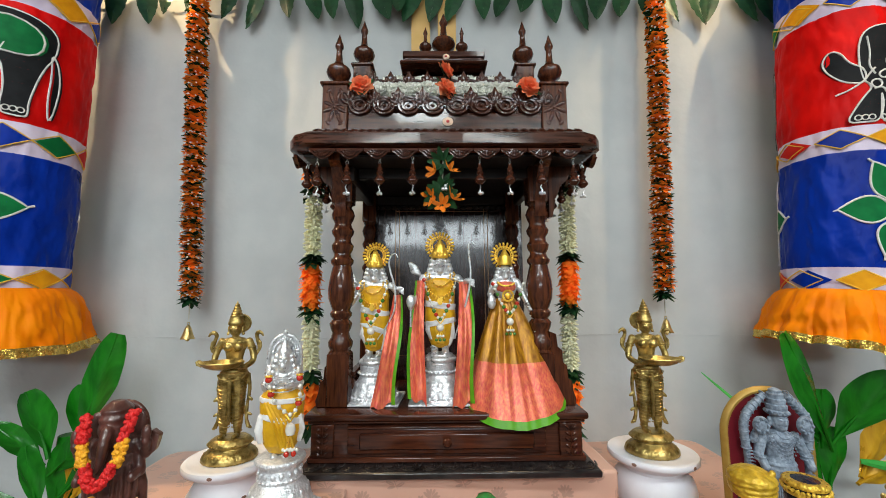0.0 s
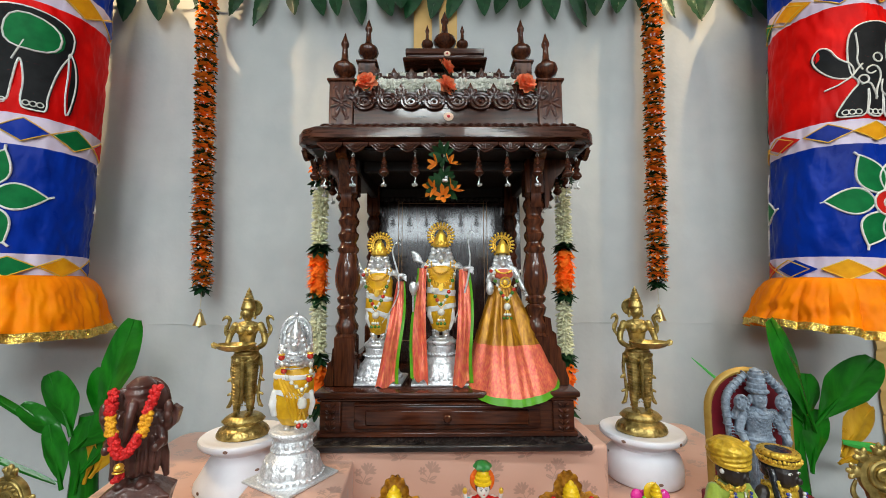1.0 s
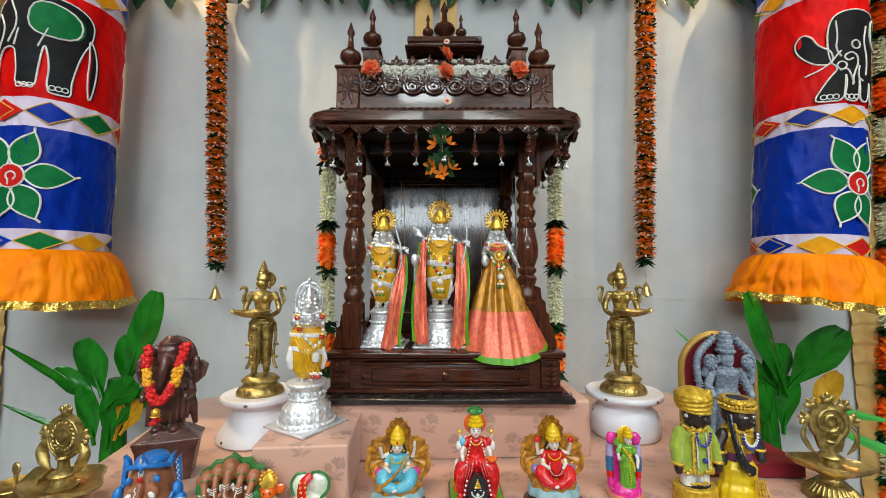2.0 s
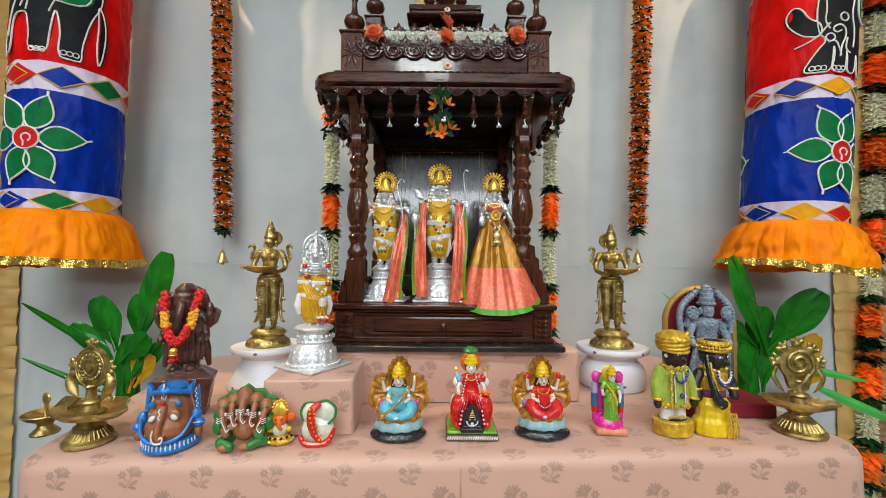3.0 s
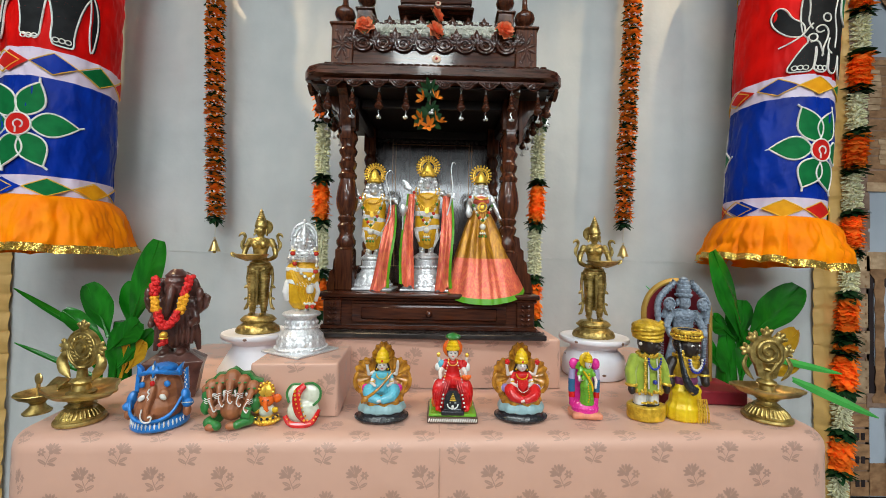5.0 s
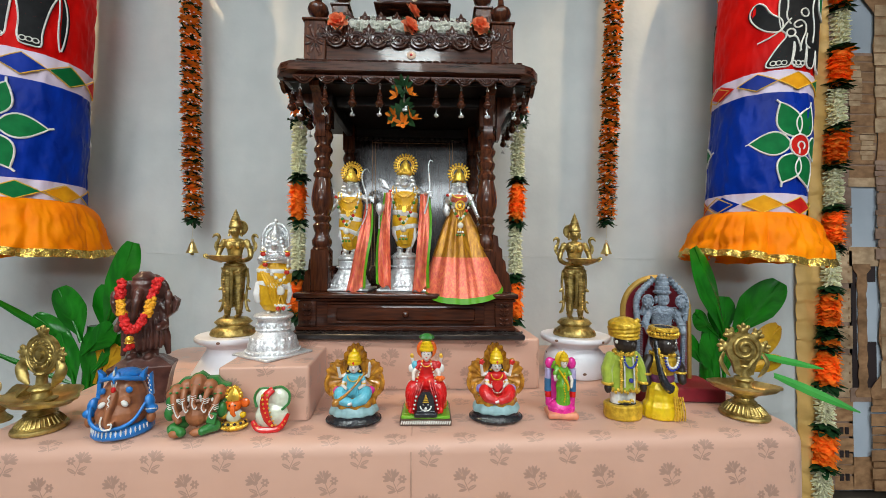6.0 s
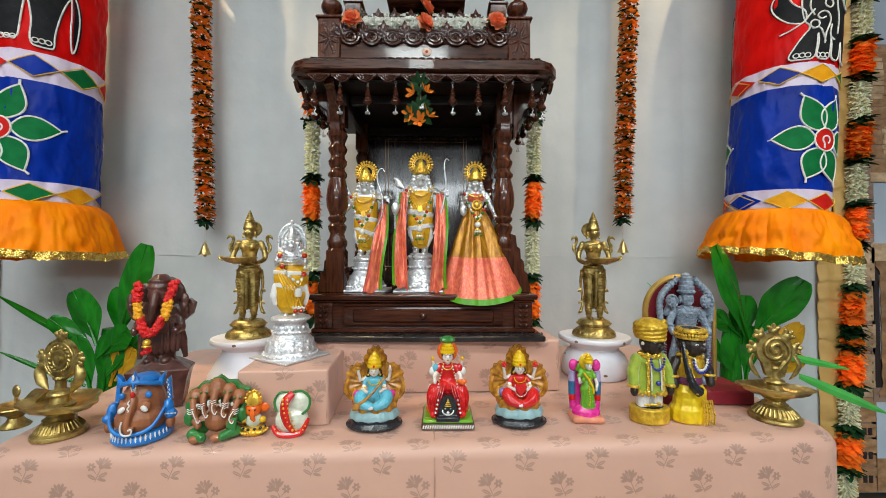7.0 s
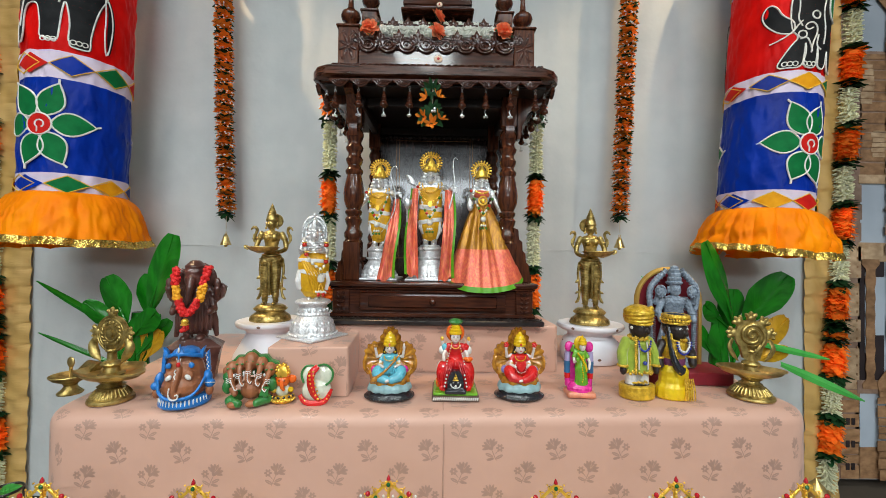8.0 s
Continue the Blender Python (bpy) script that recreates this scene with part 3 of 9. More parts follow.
solid("display_box", cloth_cover(-0.088, 0.088, 0, 0.19, 0.108, 0.0, 0.006, 0.005, seed=5, wave=0.003), PEACH, "small box wrapped in peach sprigged satin", "box", pose(-0.235, 0.618, 0.7215, 0, 0, 4), sharp=60)


# ---- the wooden shrine ----
def turned(profile, seg=20, at=(0, 0, 0)):
    return Shape().lathe(profile, seg, at)


FINIAL = [(0.0195, 0), (0.0205, 0.003), (0.0135, 0.0068), (0.0165, 0.0105), (0.0112, 0.0145), (0.0132, 0.0178), (0.0235, 0.0245), (0.0278, 0.035), (0.0248, 0.046), (0.0138, 0.0525), (0.0095, 0.055), (0.0118, 0.0575), (0.0088, 0.061), (0.0074, 0.075), (0.0062, 0.093), (0.0092, 0.0975), (0.0098, 0.1035), (0.007, 0.111), (0.0008, 0.131)]


def shrine():
    sh = thing("wooden_shrine", "dark carved rosewood home shrine with turned posts and a drawer", "shrine", pose(0.0345, 0.83, 0.8485))
    add = lambda name, shape, material=WOOD, parent=None, label="", at=None: part(name, shape, material, parent or sh, label, at)
    # carved foot board with a row of loops
    add("foot_board", Shape().box((0.585, 0.44, 0.014), (0.004, 0.172, 0.007), 0.003), CARVED, label="black carved foot board")
    for k in range(15):
        s = Shape()
        x = -0.266 + 0.0385 * k
        for r in (0.016, 0.011, 0.006):
            s.tube([(x + r * math.cos(radians(a)), -0.033 + 1.3 * r * math.sin(radians(a)) + 0.012, 0.0145) for a in range(-160, 41, 20)], 0.0019, 5)
        s.tube([(x + 0.016, -0.03, 0.0145), (x + 0.022, -0.022, 0.0145), (x + 0.024, -0.006, 0.0145)], 0.0018, 5)
        add("loop_carving", s, CARVED)
    # base with drawer
    add("base", Shape().box((0.55, 0.36, 0.08), (0, 0.18, 0.054), 0.003))
    add("base_moulding", Shape().box((0.574, 0.386, 0.014), (0, 0.178, 0.104), 0.005, segments=2).box((0.562, 0.372, 0.008), (0, 0.178, 0.093), 0.003))
    add("plinth", Shape().box((0.562, 0.372, 0.012), (0, 0.178, 0.02), 0.003))
    for sx in (-1, 1):
        s = Shape().box((0.046, 0.008, 0.066), (sx * 0.251, -0.003, 0.057), 0.002)
        for k in range(5):
            z = 0.033 + 0.012 * k
            for dx in (-1, 1):
                s.ball((sx * 0.251 + dx * 0.007, -0.008, z), (0.0065, 0.003, 0.003), m=pose(0, 0, 0, 0, -dx * 40, 0))
        s.tube([(sx * 0.251, -0.008, 0.028), (sx * 0.251, -0.008, 0.086)], 0.0016, 6)
        add("pilaster", s)
    dr = add("drawer", Shape().box((0.40, 0.014, 0.05), (0.0, -0.004, 0.058), 0.004, segments=2).box((0.35, 0.008, 0.032), (0, -0.012, 0.058), 0.003))
    part("moulding", Shape().box((0.40, 0.016, 0.006), (0, -0.008, 0.085), 0.002), WOOD, dr)
    part("knob", Shape().lathe([(0.004, 0), (0.004, 0.006), (0.008, 0.009), (0.009, 0.013), (0.006, 0.017), (0.0005, 0.018)], 14, m=pose(0, -0.016, 0.06, 90, 0, 0)), WOOD, dr)
    # posts
    post = [(0.024, 0.222), (0.02, 0.228), (0.0235, 0.236), (0.0245, 0.246), (0.019, 0.256), (0.0165, 0.266), (0.0205, 0.276), (0.0225, 0.286), (0.016, 0.295), (0.021, 0.302), (0.022, 0.309), (0.017, 0.315), (0.02, 0.322), (0.0255, 0.34), (0.0268, 0.36), (0.0248, 0.38), (0.0212, 0.4), (0.0182, 0.414), (0.0225, 0.42), (0.023, 0.427), (0.018, 0.434), (0.0163, 0.441), (0.021, 0.451), (0.0225, 0.46), (0.017, 0.469), (0.0163, 0.477), (0.0215, 0.486), (0.023, 0.494), (0.018, 0.503), (0.0168, 0.51), (0.021, 0.52), (0.0238, 0.53), (0.021, 0.54), (0.0165, 0.548), (0.021, 0.556)]
    for sx in (-1, 1):
        for y, q in ((0.055, 1.0), (0.30, 0.85)):
            x = sx * 0.2225 - 0.011 if y < 0.1 else sx * 0.207 - 0.008
            s = Shape().box((0.048 * q, 0.048 * q, 0.112), (x, y, 0.167), 0.003)
            s.lathe([((0.0295 - (0.0268 - r) * 1.1) * q, z) for r, z in post], 24, (x, y, 0))
            s.box((0.046 * q, 0.046 * q, 0.09), (x, y, 0.60), 0.003)
            add("post", s, WOOD_UP)
        # stepped wing beside the post and bracket below the eave
        wing = [(0, 0), (0.05, 0), (0.052, 0.012), (0.046, 0.03), (0.044, 0.05), (0.036, 0.056), (0.034, 0.082), (0.026, 0.09), (0.025, 0.115), (0.016, 0.122), (0.013, 0.15), (0, 0.155)]
        add("wing", Shape().plate([(sx * (0.228 + u), 0.112 + w) for u, w in wing][::sx], 0.026, at=(0, 0.05, 0)), WOOD_UP)
        bracket = [(0, 0), (0.007, 0.0), (0.013, 0.028), (0.012, 0.038), (0.022, 0.056), (0.027, 0.072), (0.042, 0.084), (0.05, 0.1), (0.072, 0.108), (0.072, 0.122), (0, 0.122)]
        add("bracket", Shape().plate([(sx * (0.236 + u), 0.522 + w) for u, w in bracket][::sx], 0.024, at=(0, 0.05, 0)), WOOD_UP)
        add("bracket", Shape().plate([(u, 0.522 + w) for u, w in bracket], 0.024, m=pose(sx * 0.2225 - 0.011, 0.035, 0, 0, 0, -90)), WOOD_UP)
        # side rail between front and rear posts
        add("side_rail", Shape().box((0.014, 0.21, 0.05), (sx * 0.213, 0.178, 0.14), 0.003).box((0.02, 0.21, 0.012), (sx * 0.213, 0.178, 0.171), 0.003))
        add("side_lintel", Shape().box((0.02, 0.30, 0.036), (sx * 0.213, 0.18, 0.6205), 0.003), SHADEWOOD)
    # back board with fine inlay lines
    bk = add("back_board", Shape().box((0.47, 0.014, 0.51), (0, 0.332, 0.366), 0.002), PANELWOOD, label="glossy dark back board with inlaid lines")
    for x in (-0.1425, -0.132, 0.121, 0.131):
        part("inlay_line", Shape().box((0.0018, 0.001, 0.43), (x, 0.3245, 0.388), 0), INLAY, bk)
    for z in (0.173, 0.594, 0.603):
        part("inlay_line", Shape().box((0.275, 0.001, 0.0018), (-0.006, 0.3245, z), 0), INLAY, bk)
    sc = Shape()
    for k in range(24):
        sc.ball((-0.2 + 0.0174 * k, 0.318, 0.604), (0.0088, 0.006, 0.007), seg=10, rings=6)
    sc.box((0.42, 0.014, 0.028), (0, 0.32, 0.6245), 0.002)
    # trim and lintel coloured dark for the shade under the roof
    add("back_trim", sc, SHADEWOOD)
    add("front_lintel", Shape().box((0.40, 0.02, 0.024), (0, 0.06, 0.627), 0.002), SHADEWOOD)
    # roof slab with clipped corners, sloping top
    def clipped(w, y0, y1, c):
        right = [(w - c, y0), (w - 0.45 * c, y0 + 0.3 * c), (w, y0 + c)]
        return [(-x, y) for x, y in reversed(right)] + right + [(w, y1), (-w, y1)]

    def layers(rows):
        s = Shape()
        n = len(rows[0][0])
        for out, z in rows:
            s.v += [(x, y, z) for x, y in out]
        for j in range(len(rows) - 1):
            for k in range(n):
                s.f.append((j * n + k, j * n + (k + 1) % n, (j + 1) * n + (k + 1) % n, (j + 1) * n + k))
        s.f += [tuple(reversed(range(n))), tuple(range((len(rows) - 1) * n, len(rows) * n))]
        s.m += [0] * len(s.f)
        return s

    add("roof_slab", layers([(clipped(0.322, -0.055, 0.39, 0.046), 0.649), (clipped(0.33, -0.063, 0.40, 0.046), 0.6545), (clipped(0.332, -0.065, 0.405, 0.046), 0.656), (clipped(0.332, -0.065, 0.405, 0.046), 0.6775), (clipped(0.329, -0.062, 0.402, 0.046), 0.6805), (clipped(0.276, -0.008, 0.37, 0.0005), 0.7075)]), EAVEWOOD)
    # added dark sheet below the slab, standing in for shade under the eave
    add("shade_soffit", Shape().box((0.6, 0.41, 0.006), (0, 0.18, 0.6425), 0.001), SHADEWOOD)
    for k in range(30):
        x = -0.276 + 0.019 * k
        add("eave_carving", Shape().tube([(x + 0.007, -0.054, 0.685), (x, -0.04, 0.692), (x + 0.004, -0.022, 0.701), (x + 0.011, -0.032, 0.696)], 0.0032, 6))
    # scalloped valance: each scallop an eared shell with radiating ribs
    scallop = Shape()
    rim = [(-0.0275, 0.0), (-0.026, -0.006), (-0.019, -0.0095), (-0.012, -0.016), (0.0, -0.0205), (0.012, -0.016), (0.019, -0.0095), (0.026, -0.006), (0.0275, 0.0)]
    scallop.plate(rim, 0.007)
    for q in (1.0, 0.72, 0.44):
        scallop.tube([(x * q, -0.005, z * q) for x, z in rim[1:-1]], 0.0017, 5)
    for a in (-40, -20, 0, 20, 40):
        ca, sa = math.sin(radians(a)), -math.cos(radians(a))
        scallop.tube([(0.004 * ca, -0.005, 0.003 * sa), (0.017 * ca, -0.005, 0.0155 * sa)], [0.0014, 0.0022], 5)
    scm = mesh_of("scallop", scallop, WOOD)
    for k in range(10):
        add("scallop", scm, WOOD, at=pose(-0.252 + 0.056 * k, -0.055, 0.647, 10, 0, 0))
    for sx in (-1, 1):
        for k in range(7):
            add("scallop", scm, WOOD, at=pose(sx * 0.318, 0.0 + 0.056 * k, 0.645, 0, 0, sx * 90))
    # parapet
    def corner_block(x, y, z, h, w, nm):
        b = add(nm, Shape().box((w, w, h), (x, y, z + h / 2), 0.002).box((w + 0.01, w + 0.01, 0.007), (x, y, z + h), 0.002), WOOD_UP)
        s = Shape()
        fy = y - w / 2 + 0.0008
        for k in range(8):
            a = k * 45 + 22.5
            ln = 0.0135 + 0.007 * abs(math.sin(radians(a)))
            s.ball((x + ln * 0.95 * math.cos(radians(a)), fy, z + h * 0.5 + ln * 1.15 * math.sin(radians(a))), (ln * 0.85, 0.0028, 0.0046), m=pose(0, 0, 0, 0, -math.degrees(math.atan2(1.15 * math.sin(radians(a)), 0.95 * math.cos(radians(a)))), 0), seg=10, rings=6)
        for k in range(4):
            s.ball((x + (-1, 1, -1, 1)[k] * 0.014, fy, z + h * 0.5 + (-1, -1, 1, 1)[k] * 0.037), (0.008, 0.002, 0.004), m=pose(0, 0, 0, 0, (45, -45, -45, 45)[k], 0), seg=10, rings=6)
        s.ball((x, fy, z + h * 0.5), (0.005, 0.003, 0.005), seg=10, rings=6)
        part("flower_carving", s, WOOD, b)
        return b

    rosette = Shape().plate([(0.0225 * math.cos(radians(a)), 0.0225 * math.sin(radians(a))) for a in range(0, 360, 20)], 0.01)
    for r, t, y in ((0.0192, 0.0034, -0.007), (0.0118, 0.0036, -0.0085)):
        rosette.ring((0, y, 0), r, t)
    rosette.ball((0, -0.006, 0), (0.0036, 0.004, 0.0036), seg=10, rings=7)
    for k in range(16):
        a = radians(22.5 * k)
        rosette.tube([(0.0135 * math.cos(a), -0.0075, 0.0135 * math.sin(a)), (0.018 * math.cos(a), -0.0075, 0.018 * math.sin(a))], 0.001, 4)
    rosette_m = mesh_of("rosette", rosette, WOOD)
    crest = Shape().plate([(-0.012, 0), (0.012, 0), (0.021, 0.007), (0.02, 0.013), (0.0125, 0.013), (0.012, 0.021), (0.006, 0.022), (0, 0.032), (-0.006, 0.022), (-0.012, 0.021), (-0.0125, 0.013), (-0.02, 0.013), (-0.021, 0.007)], 0.008)
    for a, ln in ((62, 0.0085), (28, 0.0105), (0, 0.0125), (-28, 0.0105), (-62, 0.0085)):
        u, w = math.sin(radians(a)), math.cos(radians(a))
        crest.ball((u * ln * 1.05, -0.005, 0.002 + w * ln * 1.15), (0.0034, 0.003, ln * 0.95), m=pose(0, 0, 0, 0, a, 0), seg=8, rings=6)
    crest_m = mesh_of("crest_leaf", crest, WOOD)

    def tier(y, z, half, n, hb, block_h, bw):
        for sx in (-1, 1):
            corner_block(sx * half, y, z, block_h, bw, "corner_block")
            add("finial", turned(FINIAL, 22, (sx * half, y, z + block_h + 0.003)), WOOD_UP)
        span = 2 * half - bw
        add("parapet_board", Shape().box((span, 0.012, hb), (0, y - 0.018, z + hb / 2), 0.002))
        pitch = span / n
        for k in range(n):
            x = -span / 2 + pitch * (k + 0.5)
            add("rosette", rosette_m, at=pose(x, y - 0.022, z + hb + 0.014) @ Matrix.Diagonal((pitch / 0.0475, 1, 1, 1)))
        for k in range(n + 1):
            add("crest_leaf", crest_m, at=pose(-span / 2 + pitch * k * 0.998 + 0.0005 * n, y - 0.026, z + hb + 0.012) @ Matrix.Diagonal((1.22, 1, 1.45, 1)))

    tier(0.022, 0.706, 0.243, 8, 0.044, 0.11, 0.056)
    add("upper_roof", Shape().box((0.43, 0.25, 0.11), (0, 0.22, 0.755), 0.004))
    tier(0.13, 0.80, 0.207, 8, 0.05, 0.13, 0.046)
    add("crown_base", Shape().box((0.30, 0.11, 0.14), (0, 0.225, 0.868), 0.004))
    cap = Shape()
    cap.box((0.226, 0.13, 0.008), (0, 0.18, 0.945), 0.003).box((0.206, 0.118, 0.012), (0, 0.18, 0.954), 0.005, segments=2).box((0.212, 0.124, 0.017), (0, 0.18, 0.966), 0.002)
    add("crown_cap", cap)
    add("finial", turned([(r * 1.15, z * 0.95) for r, z in FINIAL], 22, (0, 0.147, 0.974)), WOOD_UP)
    for sx in (-1, 1):
        add("finial", turned([(r * 0.6, z * 0.6) for r, z in FINIAL], 18, (sx * 0.048, 0.138, 0.974)), WOOD_UP)
    for y, z, r in ((-0.004, 0.728, 0.012), (0.117, 0.957, 0.009)):
        s = Shape().lathe([(r, 0), (r * 0.8, 0.0015), (r * 0.3, 0.002)], 14, m=pose(0.006, y, z, 90, 0, 0) @ Matrix.Diagonal((1, 0.85, 1, 1)))
        mk = add("paste_mark", s, MARK, label="cream sandal paste mark")
        part("red_dot", Shape().lathe([(r * 0.32, 0), (r * 0.2, 0.002)], 10, m=pose(0.006, y - 0.002, z, 90, 0, 0)), KUMKUM, mk)
    # hanging turned drops with tinkling balls
    drop = Shape().lathe([(0.003, 0), (0.0035, -0.006), (0.0062, -0.0105), (0.0045, -0.0145), (0.0082, -0.02), (0.0055, -0.0245), (0.0075, -0.0275), (0.0112, -0.0335), (0.0118, -0.037), (0.0075, -0.041), (0.004, -0.0445)][::-1], 14)
    hook = Shape().tube([(0, 0, -0.002), (0.003, 0, 0.003), (0, 0, 0.008), (0, 0.003, 0.012), (0, 0, 0.016), (0, -0.003, 0.012), (0, 0, 0.008), (-0.003, 0, 0.003), (0, 0, -0.002)], 0.001, 6)
    tail = Shape().tube([(0, 0, -0.044), (0.003, 0, -0.05), (0, 0, -0.055), (0, 0, -0.06)], [0.001, 0.001, 0.0015, 0.0022], 6)
    dm, cm, tm = mesh_of("bell_drop", drop, WOOD), mesh_of("hook", hook, SILVER), mesh_of("tail_wire", tail, SILVER)
    jm = mesh_of("jingle_ball", Shape().ball((0, 0, 0), 0.0034, seg=10, rings=7), SILVER)

    def hang(x, y, z=0.628, turn=0):
        d = add("bell_drop", dm, at=pose(x, y, z, 0, 0, turn))
        part("hook", cm, SILVER, d, "silver wire hook")
        part("tail_wire", tm, SILVER, d, "silver wire")
        for dx, dy in ((-0.0042, 0), (0.0042, 0.001), (0, -0.0042)):
            part("jingle_ball", jm, SILVER, d, "silver jingle ball", pose(dx, dy, -0.063))

    for x in (-0.205, -0.137, -0.069, 0.071, 0.134, 0.2):
        hang(x, -0.04, 0.62, x * 900)
    for sx in (-1, 1):
        hang(sx * 0.268, -0.036, 0.618, 30)
        for k in range(5):
            hang(sx * 0.302, 0.005 + 0.075 * k, 0.624, 50 * k)


shrine()


# ---- cloth flowers ----
def petal_sheet(length, width, cup, tip=0.2, n=4):
    rows = []
    for i in range(n + 1):
        f = i / n
        w = width * (math.sin(math.pi * min(1, f * (1 - tip) + 0.1 + tip * 0.2)) ** 0.8) * (1 - 0.1 * f)
        if f > 0.92:
            w = width * 0.18
        rows.append([(length * f, w * u, cup * (f ** 2) + 0.25 * w * abs(u)) for u in (-0.5, 0, 0.5)])
    return Shape().sheet(rows)


def petal_tier(count, length, width, cup, tilt, layers=1, seed=0, tip=0.2):
    rnd = random.Random(seed)
    s = Shape()
    for l in range(layers):
        for k in range(count):
            a = 360 * (k + 0.5 * l) / count + rnd.uniform(-9, 9)
            p = petal_sheet(length * rnd.uniform(0.8, 1.1), width, cup, tip)
            s.join(p, pose(0, 0, l * 0.004, 0, 0, a) @ pose(0, 0, 0, 0, (tilt[l] if isinstance(tilt, tuple) else tilt) + rnd.uniform(-22, 22), rnd.uniform(-14, 14)))
    return s


def hearted(shape, seed):
    """Small pale stamen tips among the petals, in the second slot."""
    rnd = random.Random(seed)
    for k in range(9):
        a = 2 * math.pi * (k + rnd.uniform(-0.3, 0.3)) / 9
        r = rnd.uniform(0.024, 0.031)
        shape.tube([(0.006 * math.cos(a), 0.006 * math.sin(a), 0.002), (r * 0.8 * math.cos(a), r * 0.8 * math.sin(a), -0.001), (r * math.cos(a), r * math.sin(a), -0.003)], [0.001, 0.0018, 0.003], 5, 1)
    return shape


TIERS_O = [mesh_of("orange_flower", hearted(petal_tier(8, 0.037, 0.022, -0.005, (-52, -22, 8), 3, k, 0.45), k), [PETAL, BLOSSOM]) for k in range(3)]
TIERS_G = [mesh_of("green_leaves", petal_tier(8, 0.037, 0.019, -0.002, (20, -8), 2, 10 + k), LEAFD) for k in range(3)]
BIG_O = [mesh_of("orange_flower", petal_tier(9, 0.034, 0.019, -0.004, (10, 38, 64), 3, 20 + k, 0.35), PETAL) for k in range(3)]
BIG_G = [mesh_of("green_leaves", petal_tier(9, 0.038, 0.018, -0.002, 24, 2, 30 + k), LEAFD) for k in range(3)]


def jasmine(length, radius, seed):
    rnd = random.Random(seed)
    s = Shape()
    z = 0.004
    while z < length:
        for k in range(12):
            a = 2 * math.pi * (k + rnd.uniform(-0.25, 0.25)) / 12 + z * 70
            d = Vector((math.cos(a), math.sin(a), rnd.uniform(-0.5, 0.1)))
            p = Vector((0, 0, z + rnd.uniform(-0.002, 0.002)))
            r = radius * rnd.uniform(0.85, 1.08)
            s.tube([p + d * r * 0.3, p + d * r * 0.75, p + d * r], [0.0016, 0.0033, 0.0012], 5)
        z += 0.0085
    s.tube([(0, 0, 0), (0, 0, length)], radius * 0.5, 8)
    return s


ROPE_CORE = mesh_of("petal_core", Shape().lathe([(0.006, 0), (0.013, 0.004), (0.014, 0.014), (0.006, 0.02)], 10), PETAL)


def flower_rope(x, ytop, bell_x, z0, z1, label):
    th = thing("flower_rope", label, "garland", pose(bell_x, 1.262, z0), "hanging flower ropes")
    rnd = random.Random(int(x * 1000))
    h = z1 - z0
    lean = (x - bell_x) / (2.208 - z0)
    part("string", Shape().tube([(0, 0, -0.05), (0, 0, 0), (lean * h, 0, h)], 0.0015, 6), STRING, th)
    n = int(h / 0.04)
    for k in range(n):
        z = 0.006 + h * k / n
        part("petal_core", ROPE_CORE, None, th, at=pose(lean * z, 0, z + 0.016))
        for lst, nm, dz in ((TIERS_G, "green_leaves", 0.0), (TIERS_G, "green_leaves", 0.009), (TIERS_O, "orange_flower", 0.02), (TIERS_O, "orange_flower", 0.029)):
            part(nm, rnd.choice(lst), None, th, at=pose(lean * (z + dz) + rnd.uniform(-0.003, 0.003), 0, z + dz, rnd.uniform(-14, 14), rnd.uniform(-14, 14), rnd.uniform(0, 360)))
    bell = Shape().lathe([(0.021, 0), (0.019, 0.004), (0.014, 0.016), (0.010, 0.03), (0.006, 0.04), (0.001, 0.043)], 18, (0, 0, -0.11)).ring((0, 0, -0.063), 0.004, 0.0012)
    bl = part("bell", bell, BRASS_B, th, "small shiny brass bell", pose(0, 0, 0))
    part("clapper", Shape().ball((0, 0, -0.112), 0.006).tube([(0, 0, -0.112), (0, 0, -0.075)], 0.0012, 6), BRASS, bl)


flower_rope(-0.808, 1.26, -0.772, 1.17, 2.6, "hanging rope of orange cloth flowers and dark leaves with a bell")
flower_rope(0.783, 1.26, 0.748, 1.18, 2.6, "hanging rope of orange cloth flowers and dark leaves with a bell")


